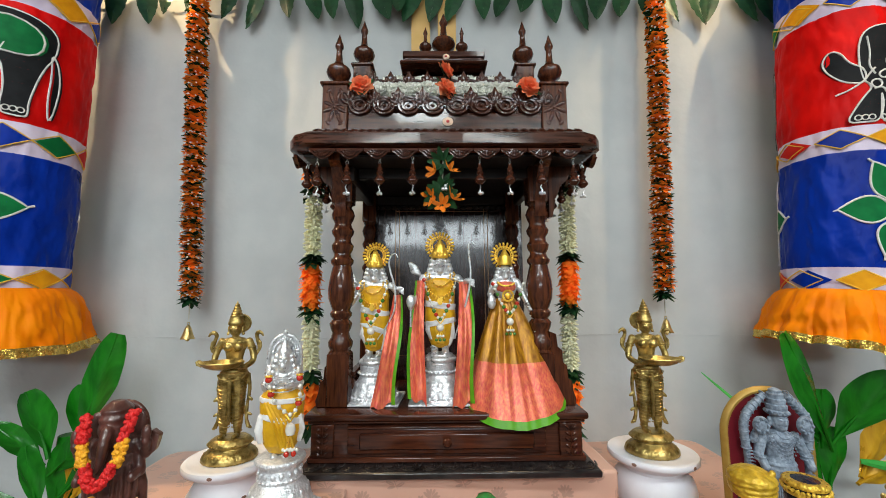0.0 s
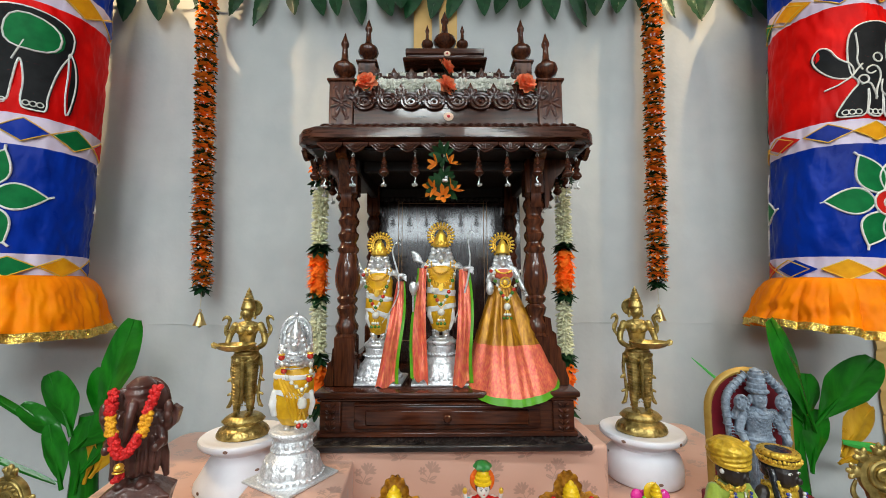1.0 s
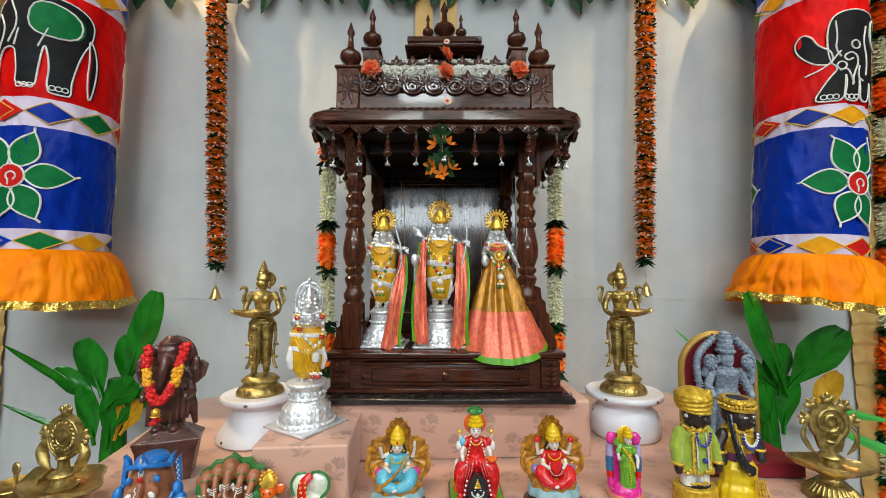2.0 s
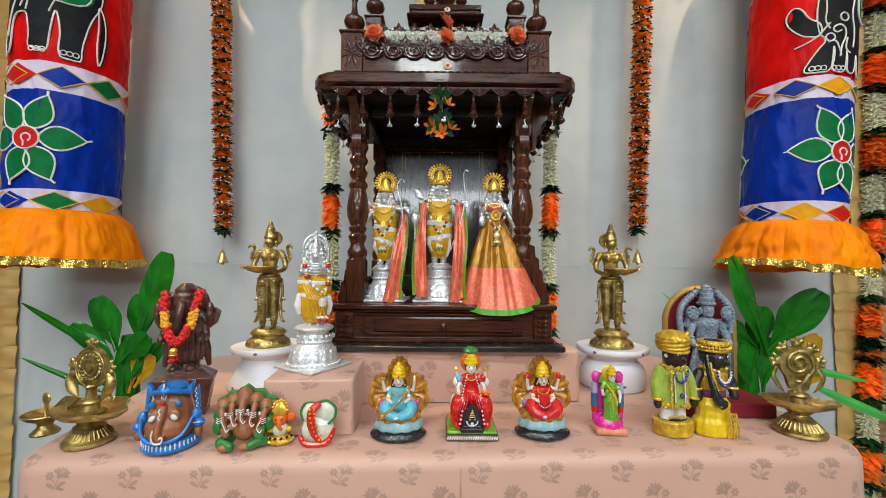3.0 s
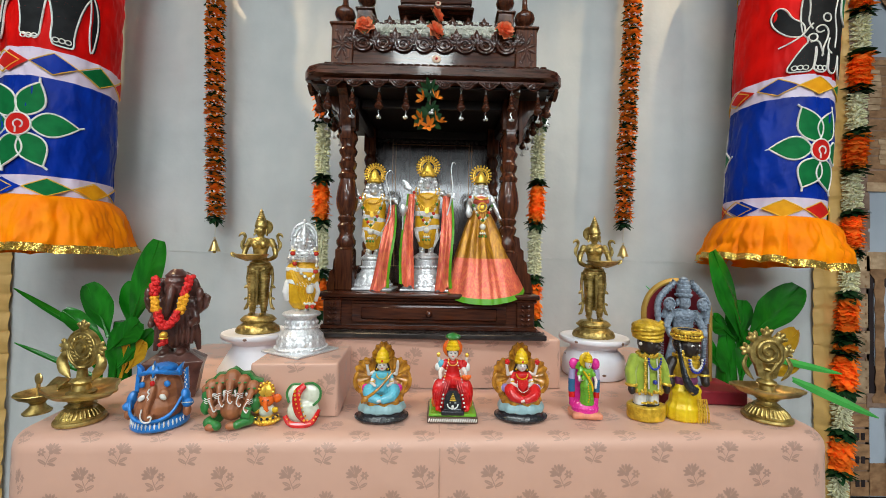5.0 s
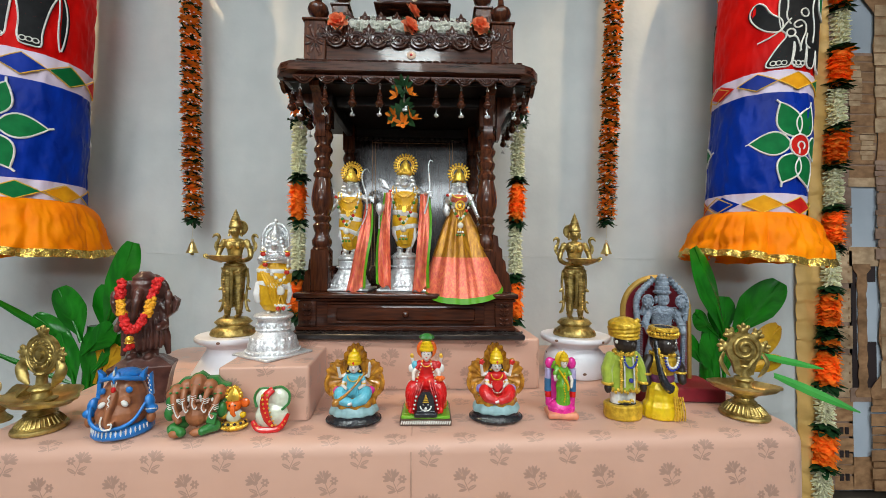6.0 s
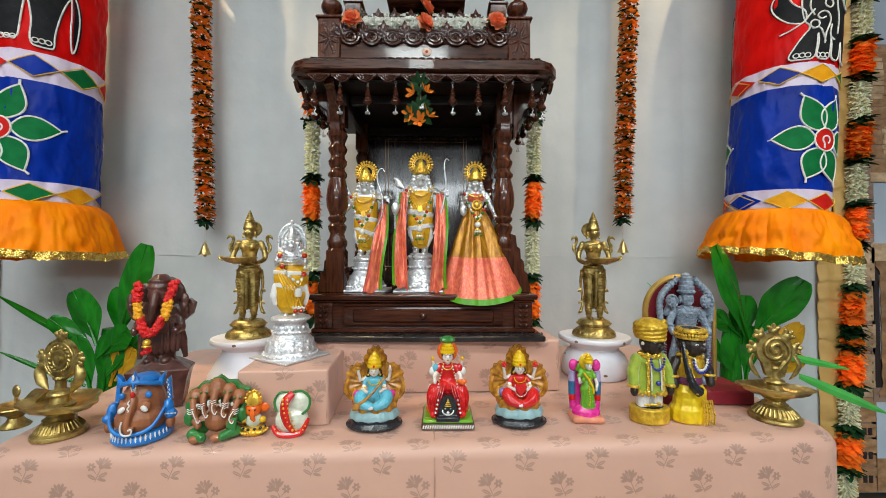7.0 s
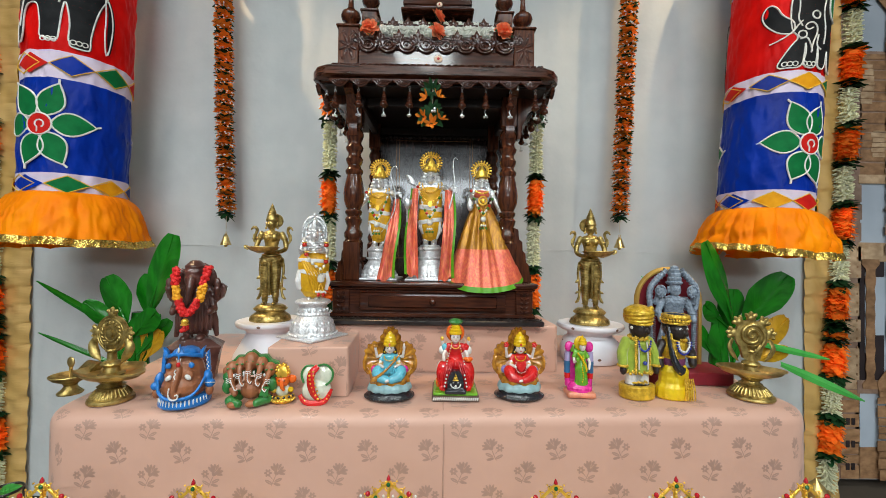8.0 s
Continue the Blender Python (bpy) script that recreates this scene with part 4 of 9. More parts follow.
def banded_garland(x, y, ztop, bands, label, lean=0.0, radius=0.021, group="banded garlands", tail=0.0):
    """bands, from the top: ('c', length) cream buds, ('o', length) orange flowers, ('g',) leaves."""
    total = sum(b[1] for b in bands)
    th = thing("banded_garland", label, "garland", pose(x, y, ztop - total), group)
    part("string", Shape().tube([(0, 0, 0.0), (lean * total, 0, total + 0.03)], 0.0015, 6), STRING, th)
    rnd = random.Random(int(x * 977) + int(ztop * 100))
    z = total
    q = radius / 0.021
    sc = Matrix.Diagonal((q, q, 1, 1))
    for kind, ln in bands:
        if kind == "c":
            part("bud_string", jasmine(ln, radius * 1.1, int(z * 1000)), JASMINE, th, "cream bud string", pose(lean * (z - ln), 0, z - ln))
        elif kind == "o":
            part("petal_core", Shape().tube([(lean * (z - ln), 0, z - ln + 0.004), (lean * z, 0, z - 0.004)], radius * 0.8, 12), PETAL, th)
            n = max(1, round(ln / 0.011))
            for k in range(n):
                zz = z - ln * (k + 0.5) / n
                part("orange_flower", rnd.choice(BIG_O), None, th, at=pose(lean * zz, 0, zz, rnd.uniform(-8, 8), rnd.uniform(-8, 8), rnd.uniform(0, 360)) @ sc)
        else:
            n = max(1, round(ln / 0.012))
            for k in range(n):
                zz = z - ln * (k + 0.5) / n
                part("green_leaves", rnd.choice(BIG_G), None, th, at=pose(lean * zz, 0, zz, rnd.uniform(-14, 14), rnd.uniform(-14, 14), rnd.uniform(0, 360)) @ sc)
        z -= ln


banded_garland(-0.300, 1.0, 1.556, [("o", 0.072), ("g", 0.03), ("c", 0.155), ("g", 0.022), ("o", 0.105), ("g", 0.024), ("c", 0.135), ("g", 0.026), ("o", 0.09), ("g", 0.03)], "cream and orange cloth garland hung beside the shrine", -0.01)
banded_garland(0.352, 1.02, 1.556, [("o", 0.05), ("g", 0.036), ("c", 0.165), ("g", 0.022), ("o", 0.105), ("g", 0.026), ("c", 0.145), ("g", 0.026), ("o", 0.105), ("g", 0.03)], "cream and orange cloth garland hung beside the shrine", 0.02)
OUT = [("c", 0.135), ("g", 0.03), ("o", 0.12), ("g", 0.03)] * 5
TAIL = [("g", 0.02), ("o", 0.025), ("g", 0.03), ("o", 0.12), ("g", 0.025), ("c", 0.13), ("g", 0.03), ("o", 0.12), ("g", 0.03), ("c", 0.12)]
banded_garland(1.60, 1.30, 2.355, OUT + TAIL, "long cream and orange garland hanging at the cloth's gold edge", 0.055, 0.03, "long edge garlands")
banded_garland(-1.672, 1.30, 2.33, OUT + TAIL, "long cream and orange garland hanging at the cloth's gold edge", -0.045, 0.03, "long edge garlands")


# ---- leaf festoon along the top ----
def mango_leaf(length, width, bend):
    rows = []
    n = 12
    for i in range(n + 1):
        f = i / n
        w = width * (math.sin(math.pi * f ** 0.75) ** 0.85) if 0 < f < 1 else 0.0005
        rows.append([(w * u / 2, bend * f * f - 0.08 * w * (1 - abs(u)) + 0.0015 * math.sin(f * 40 + abs(u) * 3), -length * f) for u in (-1, -0.66, -0.33, 0, 0.33, 0.66, 1)])
    s = Shape().sheet(rows)
    s.tube([(0, bend * (i / 8) ** 2 - 0.08 * width * 0.4 - 0.001, -length * i / 8) for i in range(9)], 0.0012, 5)
    return s


def festoon():
    th = thing("leaf_festoon", "string of large dark green cloth leaves along the top", "festoon", pose(0, 1.302, 2.318))
    part("string", Shape().tube([(-1.75 + 0.1 * k, 0, 0.01 * math.sin(k)) for k in range(36)], 0.003, 6), STRING, th)
    kinds = [mesh_of("leaf", mango_leaf(0.177, 0.071, -0.02), LEAFT), mesh_of("leaf", mango_leaf(0.161, 0.062, -0.03), LEAFT), mesh_of("leaf", mango_leaf(0.184, 0.066, -0.012), LEAFT)]
    rnd = random.Random(4)
    x = -1.7
    while x < 1.75:
        part("leaf", rnd.choice(kinds), None, th, at=pose(x, rnd.uniform(-0.012, 0.004), rnd.uniform(-0.008, 0.008), rnd.uniform(-6, 6), rnd.uniform(-20, 20), rnd.uniform(-30, 30)))
        x += rnd.uniform(0.071, 0.094)


festoon()


# ---- hanging cloth drums with applique ----
def on_drum(r, u, w, lift):
    """A point of the flattened cloth at u metres round and w up, lifted off the drum; u = 0 faces the front."""
    a = -math.pi / 2 + u / r
    return ((r + lift) * math.cos(a), (r + lift) * math.sin(a), w)


def applique(r, outline, lift=0.0015):
    """A flat piece of cloth laid on the drum: a fan of strips from its middle line."""
    s = Shape()
    cx = sum(p[0] for p in outline) / len(outline)
    cz = sum(p[1] for p in outline) / len(outline)
    rings = 5
    n = len(outline)
    for j in range(1, rings + 1):
        f = j / rings
        s.v += [on_drum(r, cx + (x - cx) * f, cz + (z - cz) * f, lift) for x, z in outline]
    s.v.append(on_drum(r, cx, cz, lift))
    c = rings * n
    s.f += [(c, k, (k + 1) % n) for k in range(n)]
    for j in range(rings - 1):
        s.f += [(j * n + k, (j + 1) * n + k, (j + 1) * n + (k + 1) % n, j * n + (k + 1) % n) for k in range(n)]
    s.m += [0] * len(s.f)
    return s


def cord(r, pts, thick=0.0022, closed=False):
    if closed:
        pts = pts + [pts[0]]
    out = []
    for (x0, z0), (x1, z1) in zip(pts, pts[1:]):
        n = max(1, int(math.hypot(x1 - x0, z1 - z0) / 0.012))
        out += [on_drum(r, x0 + (x1 - x0) * k / n, z0 + (z1 - z0) * k / n, 0.001) for k in range(n)]
    out.append(on_drum(r, *pts[-1], 0.001))
    return Shape().tube(out, thick, 6)


def petal_outline(cx, cz, a, length, width):
    pts = []
    for k in range(13):
        f = k / 12
        pts.append((length * f, width / 2 * math.sin(math.pi * f ** 0.8)))
    pts += [(length * k / 12, -width / 2 * math.sin(math.pi * (k / 12) ** 0.8)) for k in range(11, 0, -1)]
    ca, sa = math.cos(radians(a)), math.sin(radians(a))
    return [(cx + x * ca - y * sa, cz + x * sa + y * ca) for x, y in pts]


def rounded(pts, n=3):
    """Chaikin smoothing of a closed outline."""
    for _ in range(n):
        out = []
        for i, p in enumerate(pts):
            q = pts[(i + 1) % len(pts)]
            out += [(0.75 * p[0] + 0.25 * q[0], 0.75 * p[1] + 0.25 * q[1]), (0.25 * p[0] + 0.75 * q[0], 0.25 * p[1] + 0.75 * q[1])]
        pts = out
    return pts


def eased(pts, n=2):
    """Chaikin smoothing of an open line."""
    for _ in range(n):
        out = [pts[0]]
        for p, q in zip(pts, pts[1:]):
            out += [(0.75 * p[0] + 0.25 * q[0], 0.75 * p[1] + 0.25 * q[1]), (0.25 * p[0] + 0.75 * q[0], 0.25 * p[1] + 0.75 * q[1])]
        pts = out + [pts[-1]]
    return pts


def drum(x, y, r, tilt, turn, mirror, levels, zflower, petals, lean, label):
    """Bottom of the frill at z 1.04; the colour bands follow upwards."""
    th = thing("cloth_drum", label, "hanging drum", pose(x, y, 1.04, 0, tilt, 0), "hanging cloth drums")

    def band(nm, z0, z1, material, lab, bulge=0.0):
        s = Shape()
        rows = []
        n = max(4, int((z1 - z0) / 0.01))
        for i in range(n + 1):
            z = z0 + (z1 - z0) * i / n
            row = []
            for k in range(145):
                a = 2 * math.pi * k / 144
                q = r + 0.004 * noise.noise(Vector((3 * math.cos(a) + x, 3 * math.sin(a), z * 7))) + 0.0045 * noise.noise(Vector((5 * math.cos(a) + z * 9, 5 * math.sin(a), z * 9))) + 0.003 * (0.5 - abs(noise.noise(Vector((7 * math.cos(a) + z * 16, 7 * math.sin(a), z * 14)))) * 2) + 0.0012 * noise.noise(Vector((14 * math.cos(a) + z * 30, 14 * math.sin(a), z * 12))) + bulge * math.sin(math.pi * i / n)
                row.append((q * math.cos(a), q * math.sin(a), z + lean * math.cos(a)))
            rows.append(row)
        return part(nm, s.sheet(rows), material, th, lab)

    low, mid0, mid1, top0, top1 = levels
    white1 = band("white_band", low - 0.07, low, LILAC, "white satin band")
    blue = band("blue_band", low, mid0, BLUE, "royal blue satin band", 0.003)
    white2 = band("white_band", mid0, mid1, LILAC, "white satin band")
    red = band("red_band", mid1, top0, RED, "bright red satin band", 0.003)
    white3 = band("white_band", top0, top1, LILAC, "white satin band")
    band("blue_band", top1, 1.3, BLUE, "royal blue satin band")
    band("white_band", 1.3, 1.36, LILAC, "white satin band")
    cap = [[((r + 0.004) * q * math.cos(2 * math.pi * k / 48), (r + 0.004) * q * math.sin(2 * math.pi * k / 48), z) for k in range(49)] for q, z in ((1.0, 1.355), (1.03, 1.37), (0.9, 1.4), (0.6, 1.46), (0.25, 1.52), (0.02, 1.55))]
    part("top_cover", Shape().sheet(cap), ORANGE, th, "orange satin top cover")
    part("hanging_cord", Shape().tube([(0, 0, 1.54), (0, 0, CEIL - 1.04)], 0.003, 8), STRING, th)
    # lozenges, from the middle one's angle, colours onwards round the drum
    B, G, Y, R = BLUE, GREENF, YELLOWF, REDF
    if mirror:
        plan = ((white1, low - 0.066, low - 0.004, -0.54, (Y, R, G, B, Y, G, R, B)), (white2, mid0 + 0.004, mid1 - 0.004, -0.78, (B, Y, G, R, B, G, Y, R)), (white3, top0, top1, -0.55, (B, R, Y, G, R, B, G, Y)))
    else:
        plan = ((white1, low - 0.066, low - 0.004, 0.63, (G, Y, B, R, Y, G, R, B)), (white2, mid0 + 0.006, mid1 - 0.006, 0.63, (B, G, R, Y, B, G, Y, R)), (white3, top0, top1, 1.35, (Y, B, G, R, Y, B, G, R)))
    for base, z0, z1, mid, cols in plan:
        zc, hh = (z0 + z1) / 2, (z1 - z0) * 0.44
        pitch = 2 * math.pi * r / 8
        for k in range(8):
            u = k * pitch + mid * r
            lz = part("lozenge", applique(r, [(u - pitch * 0.48, zc), (u - pitch * 0.22, zc - hh * 0.52), (u, zc - hh), (u + pitch * 0.22, zc - hh * 0.55), (u + pitch * 0.48, zc), (u + pitch * 0.22, zc + hh * 0.52), (u, zc + hh), (u - pitch * 0.22, zc + hh * 0.55)], 0.0055), cols[k], base)
            part("cord", cord(r + 0.004, [(u - pitch * 0.5, zc), (u, zc - hh), (u + pitch * 0.5, zc), (u, zc + hh)], 0.0017, True), CORDY, base)
    # five-petal flowers on the blue band
    for j in range(2):
        uc = turn * r + j * (-2.95 if mirror else math.pi) * r
        zc = zflower
        for a, reach in petals:
            ol = petal_outline(uc + 0.028 * math.cos(radians(a)), zc + 0.028 * math.sin(radians(a)), a, reach - 0.028, 0.072)
            pt = part("petal_applique", applique(r, ol, 0.006), GREENF, blue, "green petal with white cord edge")
            tip = [(uc + (reach - 0.004) * math.cos(radians(a)), zc + (reach - 0.004) * math.sin(radians(a))), (uc + (reach + 0.012) * math.cos(radians(a + 2)), zc + (reach + 0.012) * math.sin(radians(a + 2)))]
            part("cord", cord(r + 0.004, ol, 0.0029, True), CORD, pt)
            part("cord", cord(r + 0.004, tip, 0.0032), CORD, pt)
        disc = [(uc + 0.034 * math.cos(radians(a)), zc + 0.034 * math.sin(radians(a))) for a in range(0, 360, 20)]
        ds = part("flower_heart", applique(r, disc, 0.0085), REDF, blue, "red disc with white cord edge")
        part("cord", cord(r + 0.007, disc, 0.0026, True), CORD, ds)
        part("cord", cord(r + 0.007, [(uc + 0.002 + 0.012 * math.cos(radians(a)), zc + 0.012 * math.sin(radians(a))) for a in range(-60, 250, 20)] + [(uc - 0.004, zc - 0.026)], 0.0026), CORD, ds)
    # plain dark legged shapes with white cord on the red band
    uf = turn * r + (-0.004 if mirror else 0.008)
    if mirror:
        body = [(-0.108, 0.008), (-0.072, 0.006), (-0.04, 0.008), (-0.035, 0.05), (-0.034, 0.095), (-0.028, 0.06), (-0.038, 0.012), (-0.018, 0.006), (0.001, 0.01), (0.005, 0.05), (0.005, 0.085), (0.011, 0.05), (0.008, 0.01), (0.04, 0.008), (0.048, 0.08), (0.056, 0.05), (0.056, 0.01), (0.11, 0.01), (0.13, 0.14), (0.14, 0.26), (0.06, 0.29), (-0.04, 0.285), (-0.078, 0.25), (-0.076, 0.13), (-0.05, 0.105), (-0.07, 0.08), (-0.09, 0.045)]
        extra = [(-0.066, 0.116), (-0.1, 0.12), (-0.125, 0.14), (-0.146, 0.17), (-0.152, 0.2), (-0.136, 0.226), (-0.114, 0.215), (-0.098, 0.178), (-0.066, 0.158)]
        toes, toe_z = (-0.072, -0.019), 0.019
        lines = [[(-0.046, 0.158), (-0.06, 0.14), (-0.07, 0.122), (-0.1, 0.1), (-0.128, 0.091)], [(-0.044 + 0.012 * math.cos(radians(a)), 0.113 + 0.012 * math.sin(radians(a))) for a in range(0, 361, 30)], [(-0.015, 0.055), (-0.012, 0.089), (0.001, 0.118), (0.0, 0.142), (-0.016, 0.155), (-0.033, 0.148), (-0.039, 0.136), (-0.028, 0.127), (-0.014, 0.136)], [(0.006, 0.115), (0.0, 0.079), (0.018, 0.07)], [(-0.006 + 0.013 * math.cos(radians(a)), 0.178 + 0.013 * math.sin(radians(a))) for a in range(0, 361, 30)], [(-0.06, 0.25), (-0.055, 0.2), (-0.06, 0.165), (-0.046, 0.14)], [(-0.05, 0.098), (-0.03, 0.105), (-0.02, 0.085), (-0.012, 0.06)], [(0.03, 0.09), (0.036, 0.14), (0.02, 0.19), (0.03, 0.24)]]
        patch = [(0.05, 0.18), (0.12, 0.18), (0.12, 0.27), (0.05, 0.27)]
    else:
        body = [(-0.17, 0.03), (-0.135, 0.03), (-0.13, 0.12), (-0.118, 0.12), (-0.118, 0.03), (-0.085, 0.03), (-0.08, 0.14), (-0.03, 0.15), (-0.022, 0.11), (-0.018, 0.07), (-0.02, 0.045), (-0.014, 0.036), (0.022, 0.03), (0.03, 0.036), (0.032, 0.07), (0.04, 0.155), (0.048, 0.155), (0.058, 0.09), (0.054, 0.045), (0.058, 0.022), (0.064, 0.016), (0.1, 0.014), (0.108, 0.022), (0.106, 0.06), (0.125, 0.16), (0.15, 0.21), (0.15, 0.28), (0.08, 0.31), (-0.04, 0.31), (-0.1, 0.27), (-0.15, 0.2)]
        extra = [(0.14, 0.22), (0.16, 0.18), (0.167, 0.11), (0.15, 0.0), (0.142, 0.08), (0.146, 0.15)]
        toes, toe_z = (0.006, 0.082), 0.032
        lines = [[(-0.09, 0.25), (-0.06, 0.2), (-0.09, 0.14), (-0.1, 0.08)], [(-0.05, 0.29), (-0.02, 0.22), (-0.05, 0.16)], [(0.03, 0.15), (0.05, 0.21)], [(-0.03, 0.15), (-0.02, 0.2)]]
        patch = [(0.0, 0.19), (0.12, 0.18), (0.13, 0.27), (0.01, 0.3)]
    for j in range(2):
        uc = uf + j * math.pi * r * (0.95 if mirror else 1.2)
        place = lambda pts: [(uc + u, mid1 + w) for u, w in pts]
        ol = rounded(place(body), 2)
        s = Shape()
        zs = [mid1 + 0.006 + 0.0062 * k for k in range(50)]
        for z0, z1 in zip(zs, zs[1:]):
            xs = []
            zm = (z0 + z1) / 2
            for (x0, w0), (x1, w1) in zip(ol, ol[1:] + ol[:1]):
                if (w0 - zm) * (w1 - zm) < 0:
                    xs.append(x0 + (x1 - x0) * (zm - w0) / (w1 - w0))
            xs.sort()
            for a0, a1 in zip(xs[::2], xs[1::2]):
                n = max(1, int((a1 - a0) / 0.015))
                s.sheet([[on_drum(r, a0 + (a1 - a0) * i / n, z, 0.0065) for i in range(n + 1)] for z in (z0, z1)])
        ap = part("dark_applique", s, BLACKF, red, "plain black cloth shape with white cord edge")
        part("cord", cord(r + 0.004, ol, 0.0026, True), CORD, ap)
        ex = rounded(place(extra), 2)
        part("cloth_strip", applique(r, ex, 0.0065), BLACKF, red)
        part("cord", cord(r + 0.005, ex, 0.0024, True), CORD, red)
        for ln in lines:
            part("cord", cord(r + 0.006, eased(place(ln)), 0.0024), CORD, ap)
        for legx in toes:
            for d in (-0.014, 0, 0.014):
                part("cord", cord(r + 0.006, place([(legx + d + 0.007 * math.cos(radians(a)), toe_z + 0.007 * math.sin(radians(a))) for a in range(0, 360, 40)]), 0.0017, True), CORD, ap)
        sd = rounded(place(patch), 2)
        part("saddle_applique", applique(r, sd, 0.0085), GREENF, ap, "green cloth patch with white cord edge")
        part("cord", cord(r + 0.0075, sd, 0.0026, True), CORD, ap)
    # frill: a few broad box pleats that flare, sharp creases between them, foil hem
    rnd = random.Random(int(abs(x) * 1000))
    cuts = [0.0]
    while cuts[-1] < 2 * math.pi - 0.5:
        cuts.append(cuts[-1] + rnd.uniform(0.28, 0.62))
    cuts[-1] = 2 * math.pi

    def frill(z0, z1, r0, r1):
        rows = []
        for i in range(15):
            f = i / 14
            row = []
            for k in range(361):
                a = 2 * math.pi * k / 360
                j = max(i2 for i2, c in enumerate(cuts) if c <= a + 1e-9)
                j = min(j, len(cuts) - 2)
                g = (a - cuts[j]) / (cuts[j + 1] - cuts[j])
                pleat = math.sin(math.pi * g) ** 0.7 - 0.55 + 0.25 * math.sin(j * 2.3)
                wrinkle = noise.noise(Vector((7 * math.cos(a) + 3 * f, 7 * math.sin(a), 5 * f + x))) + 0.5 * noise.noise(Vector((17 * math.cos(a), 17 * math.sin(a), 9 * f + x)))
                q = r0 + (r1 - r0) * f ** 0.55 + 0.012 * f ** 0.5 * pleat + 0.012 * f ** 0.4 * wrinkle + 0.005 * f ** 0.3 * (0.5 - abs(noise.noise(Vector((9 * math.cos(a) + 6 * f, 9 * math.sin(a) - 4 * f, 3 * x)))) * 2)
                row.append((q * math.cos(a), q * math.sin(a), z0 + (z1 - z0) * f + 0.008 * f * math.sin(2 * a + x) + 0.006 * f * pleat + lean * math.cos(a)))
            rows.append(row)
        return rows

    fr = part("frill", Shape().sheet(frill(low - 0.058, 0.006, r + 0.003, r + 0.07)), ORANGE, th, "gathered orange satin frill", sharp=60)
    rows = frill(low - 0.058, 0.006, r + 0.0045, r + 0.0715)
    part("foil_hem", Shape().sheet(rows[-3:]), FOIL, fr, "shiny gold foil hem")
    # sewn pieces follow the slant of the bands
    for ob in th.children_recursive:
        if ob.name.split(".")[0] in ("lozenge", "cord", "petal_applique", "flower_heart", "dark_applique", "cloth_strip", "saddle_applique"):
            for v in ob.data.vertices:
                v.co.z += lean * v.co.x / r


drum(-1.222, 1.12, 0.142, 1.0, 0.11, False, (0.236, 0.535, 0.622, 0.955, 1.035), 0.386, ((124, 0.155), (70, 0.139), (3, 0.14), (-63, 0.139), (-108, 0.134), (180, 0.14)), 0.004, "hanging cloth drum of red, blue and white bands with orange frill")
drum(1.178, 1.12, 0.134, 4.0, 0.15, True, (0.217, 0.533, 0.602, 0.945, 1.02), 0.367, ((116, 0.146), (74, 0.133), (178, 0.137), (-113, 0.129), (-71, 0.132), (0, 0.13)), 0.0, "hanging cloth drum of red, blue and white bands with orange frill")


# ---- statues: each one mesh ----
SILKY = mat("ochre_silk", (0.76, 0.42, 0.01), (0.6, 0.3, 0.006), 0.4, scale=60, bump=0.3, bscale=70, bdist=0.003, vary=0.15)
SILKW = mat("white_silk", (0.78, 0.77, 0.76), (0.68, 0.66, 0.66), 0.5, scale=60, bump=0.3, bscale=70, bdist=0.003)
SILKP = mat("pink_gold_brocade", (0.6, 0.06, 0.065), (0.74, 0.2, 0.08), 0.36, 0.2, scale=300, stretch=(1, 1, 0.2), bump=0.3, bscale=150, bdist=0.002, vary=0.15)
SILKE = mat("lime_silk_border", (0.1, 0.36, 0.006), (0.07, 0.28, 0.005), 0.5, scale=60, bump=0.2, bscale=200)
SILKG = mat("gold_ochre_brocade", (0.52, 0.24, 0.01), (0.24, 0.085, 0.003), 0.34, 0.3, scale=150, stretch=(1, 1, 0.12), bump=0.3, bscale=150, bdist=0.002)
PEARL = mat("pearl_bead", (0.82, 0.78, 0.7), None, 0.25, coat=0.4, bump=0)
BEADR = mat("red_glass_bead", (0.6, 0.03, 0.015), None, 0.2, coat=0.5, bump=0)
BEADG = mat("green_glass_bead", (0.06, 0.2, 0.03), None, 0.2, coat=0.5, bump=0)


class Figure:
    """Forms gathered by material slot; each slot is melted into one skin."""

    def __init__(self):
        self.g = {}

    def __getitem__(self, slot):
        return self.g.setdefault(slot, Shape())

    def done(self, voxel=0.0018, smooth=2, sharp_slots=()):
        out = Shape()
        for slot, s in self.g.items():
            skin = s if slot in sharp_slots else fused(s, voxel, smooth)
            if slot not in sharp_slots:
                # the small unevenness of a cast or painted surface
                skin.v = [tuple(Vector(p) + 0.00045 * noise.noise_vector(Vector(p) * 170)) for p in skin.v]
            out.join(skin, slot=slot)
        return out


def limb(s, pts, radii, seg=10):
    s.tube(pts, radii, seg)
    for p, r in zip(pts, radii if not isinstance(radii, (int, float)) else [radii] * len(pts)):
        s.ball(p, r, seg=10, rings=7)


def halo(s, c, r, n, thick=0.0022):
    s.ring(c, r * 0.72, thick, seg=28)
    s.ring(c, r * 0.55, thick * 0.7, seg=28)
    for k in range(n):
        a = 2 * math.pi * k / n
        s.ball((c[0] + r * 0.93 * math.cos(a), c[1], c[2] + r * 0.93 * math.sin(a)), (r * 0.16, 0.003, r * 0.1), m=pose(0, 0, 0, 0, -math.degrees(a), 0), seg=8, rings=6)
        s.ball((c[0] + r * 0.64 * math.cos(a), c[1] - 0.001, c[2] + r * 0.64 * math.sin(a)), r * 0.065, seg=6, rings=5)


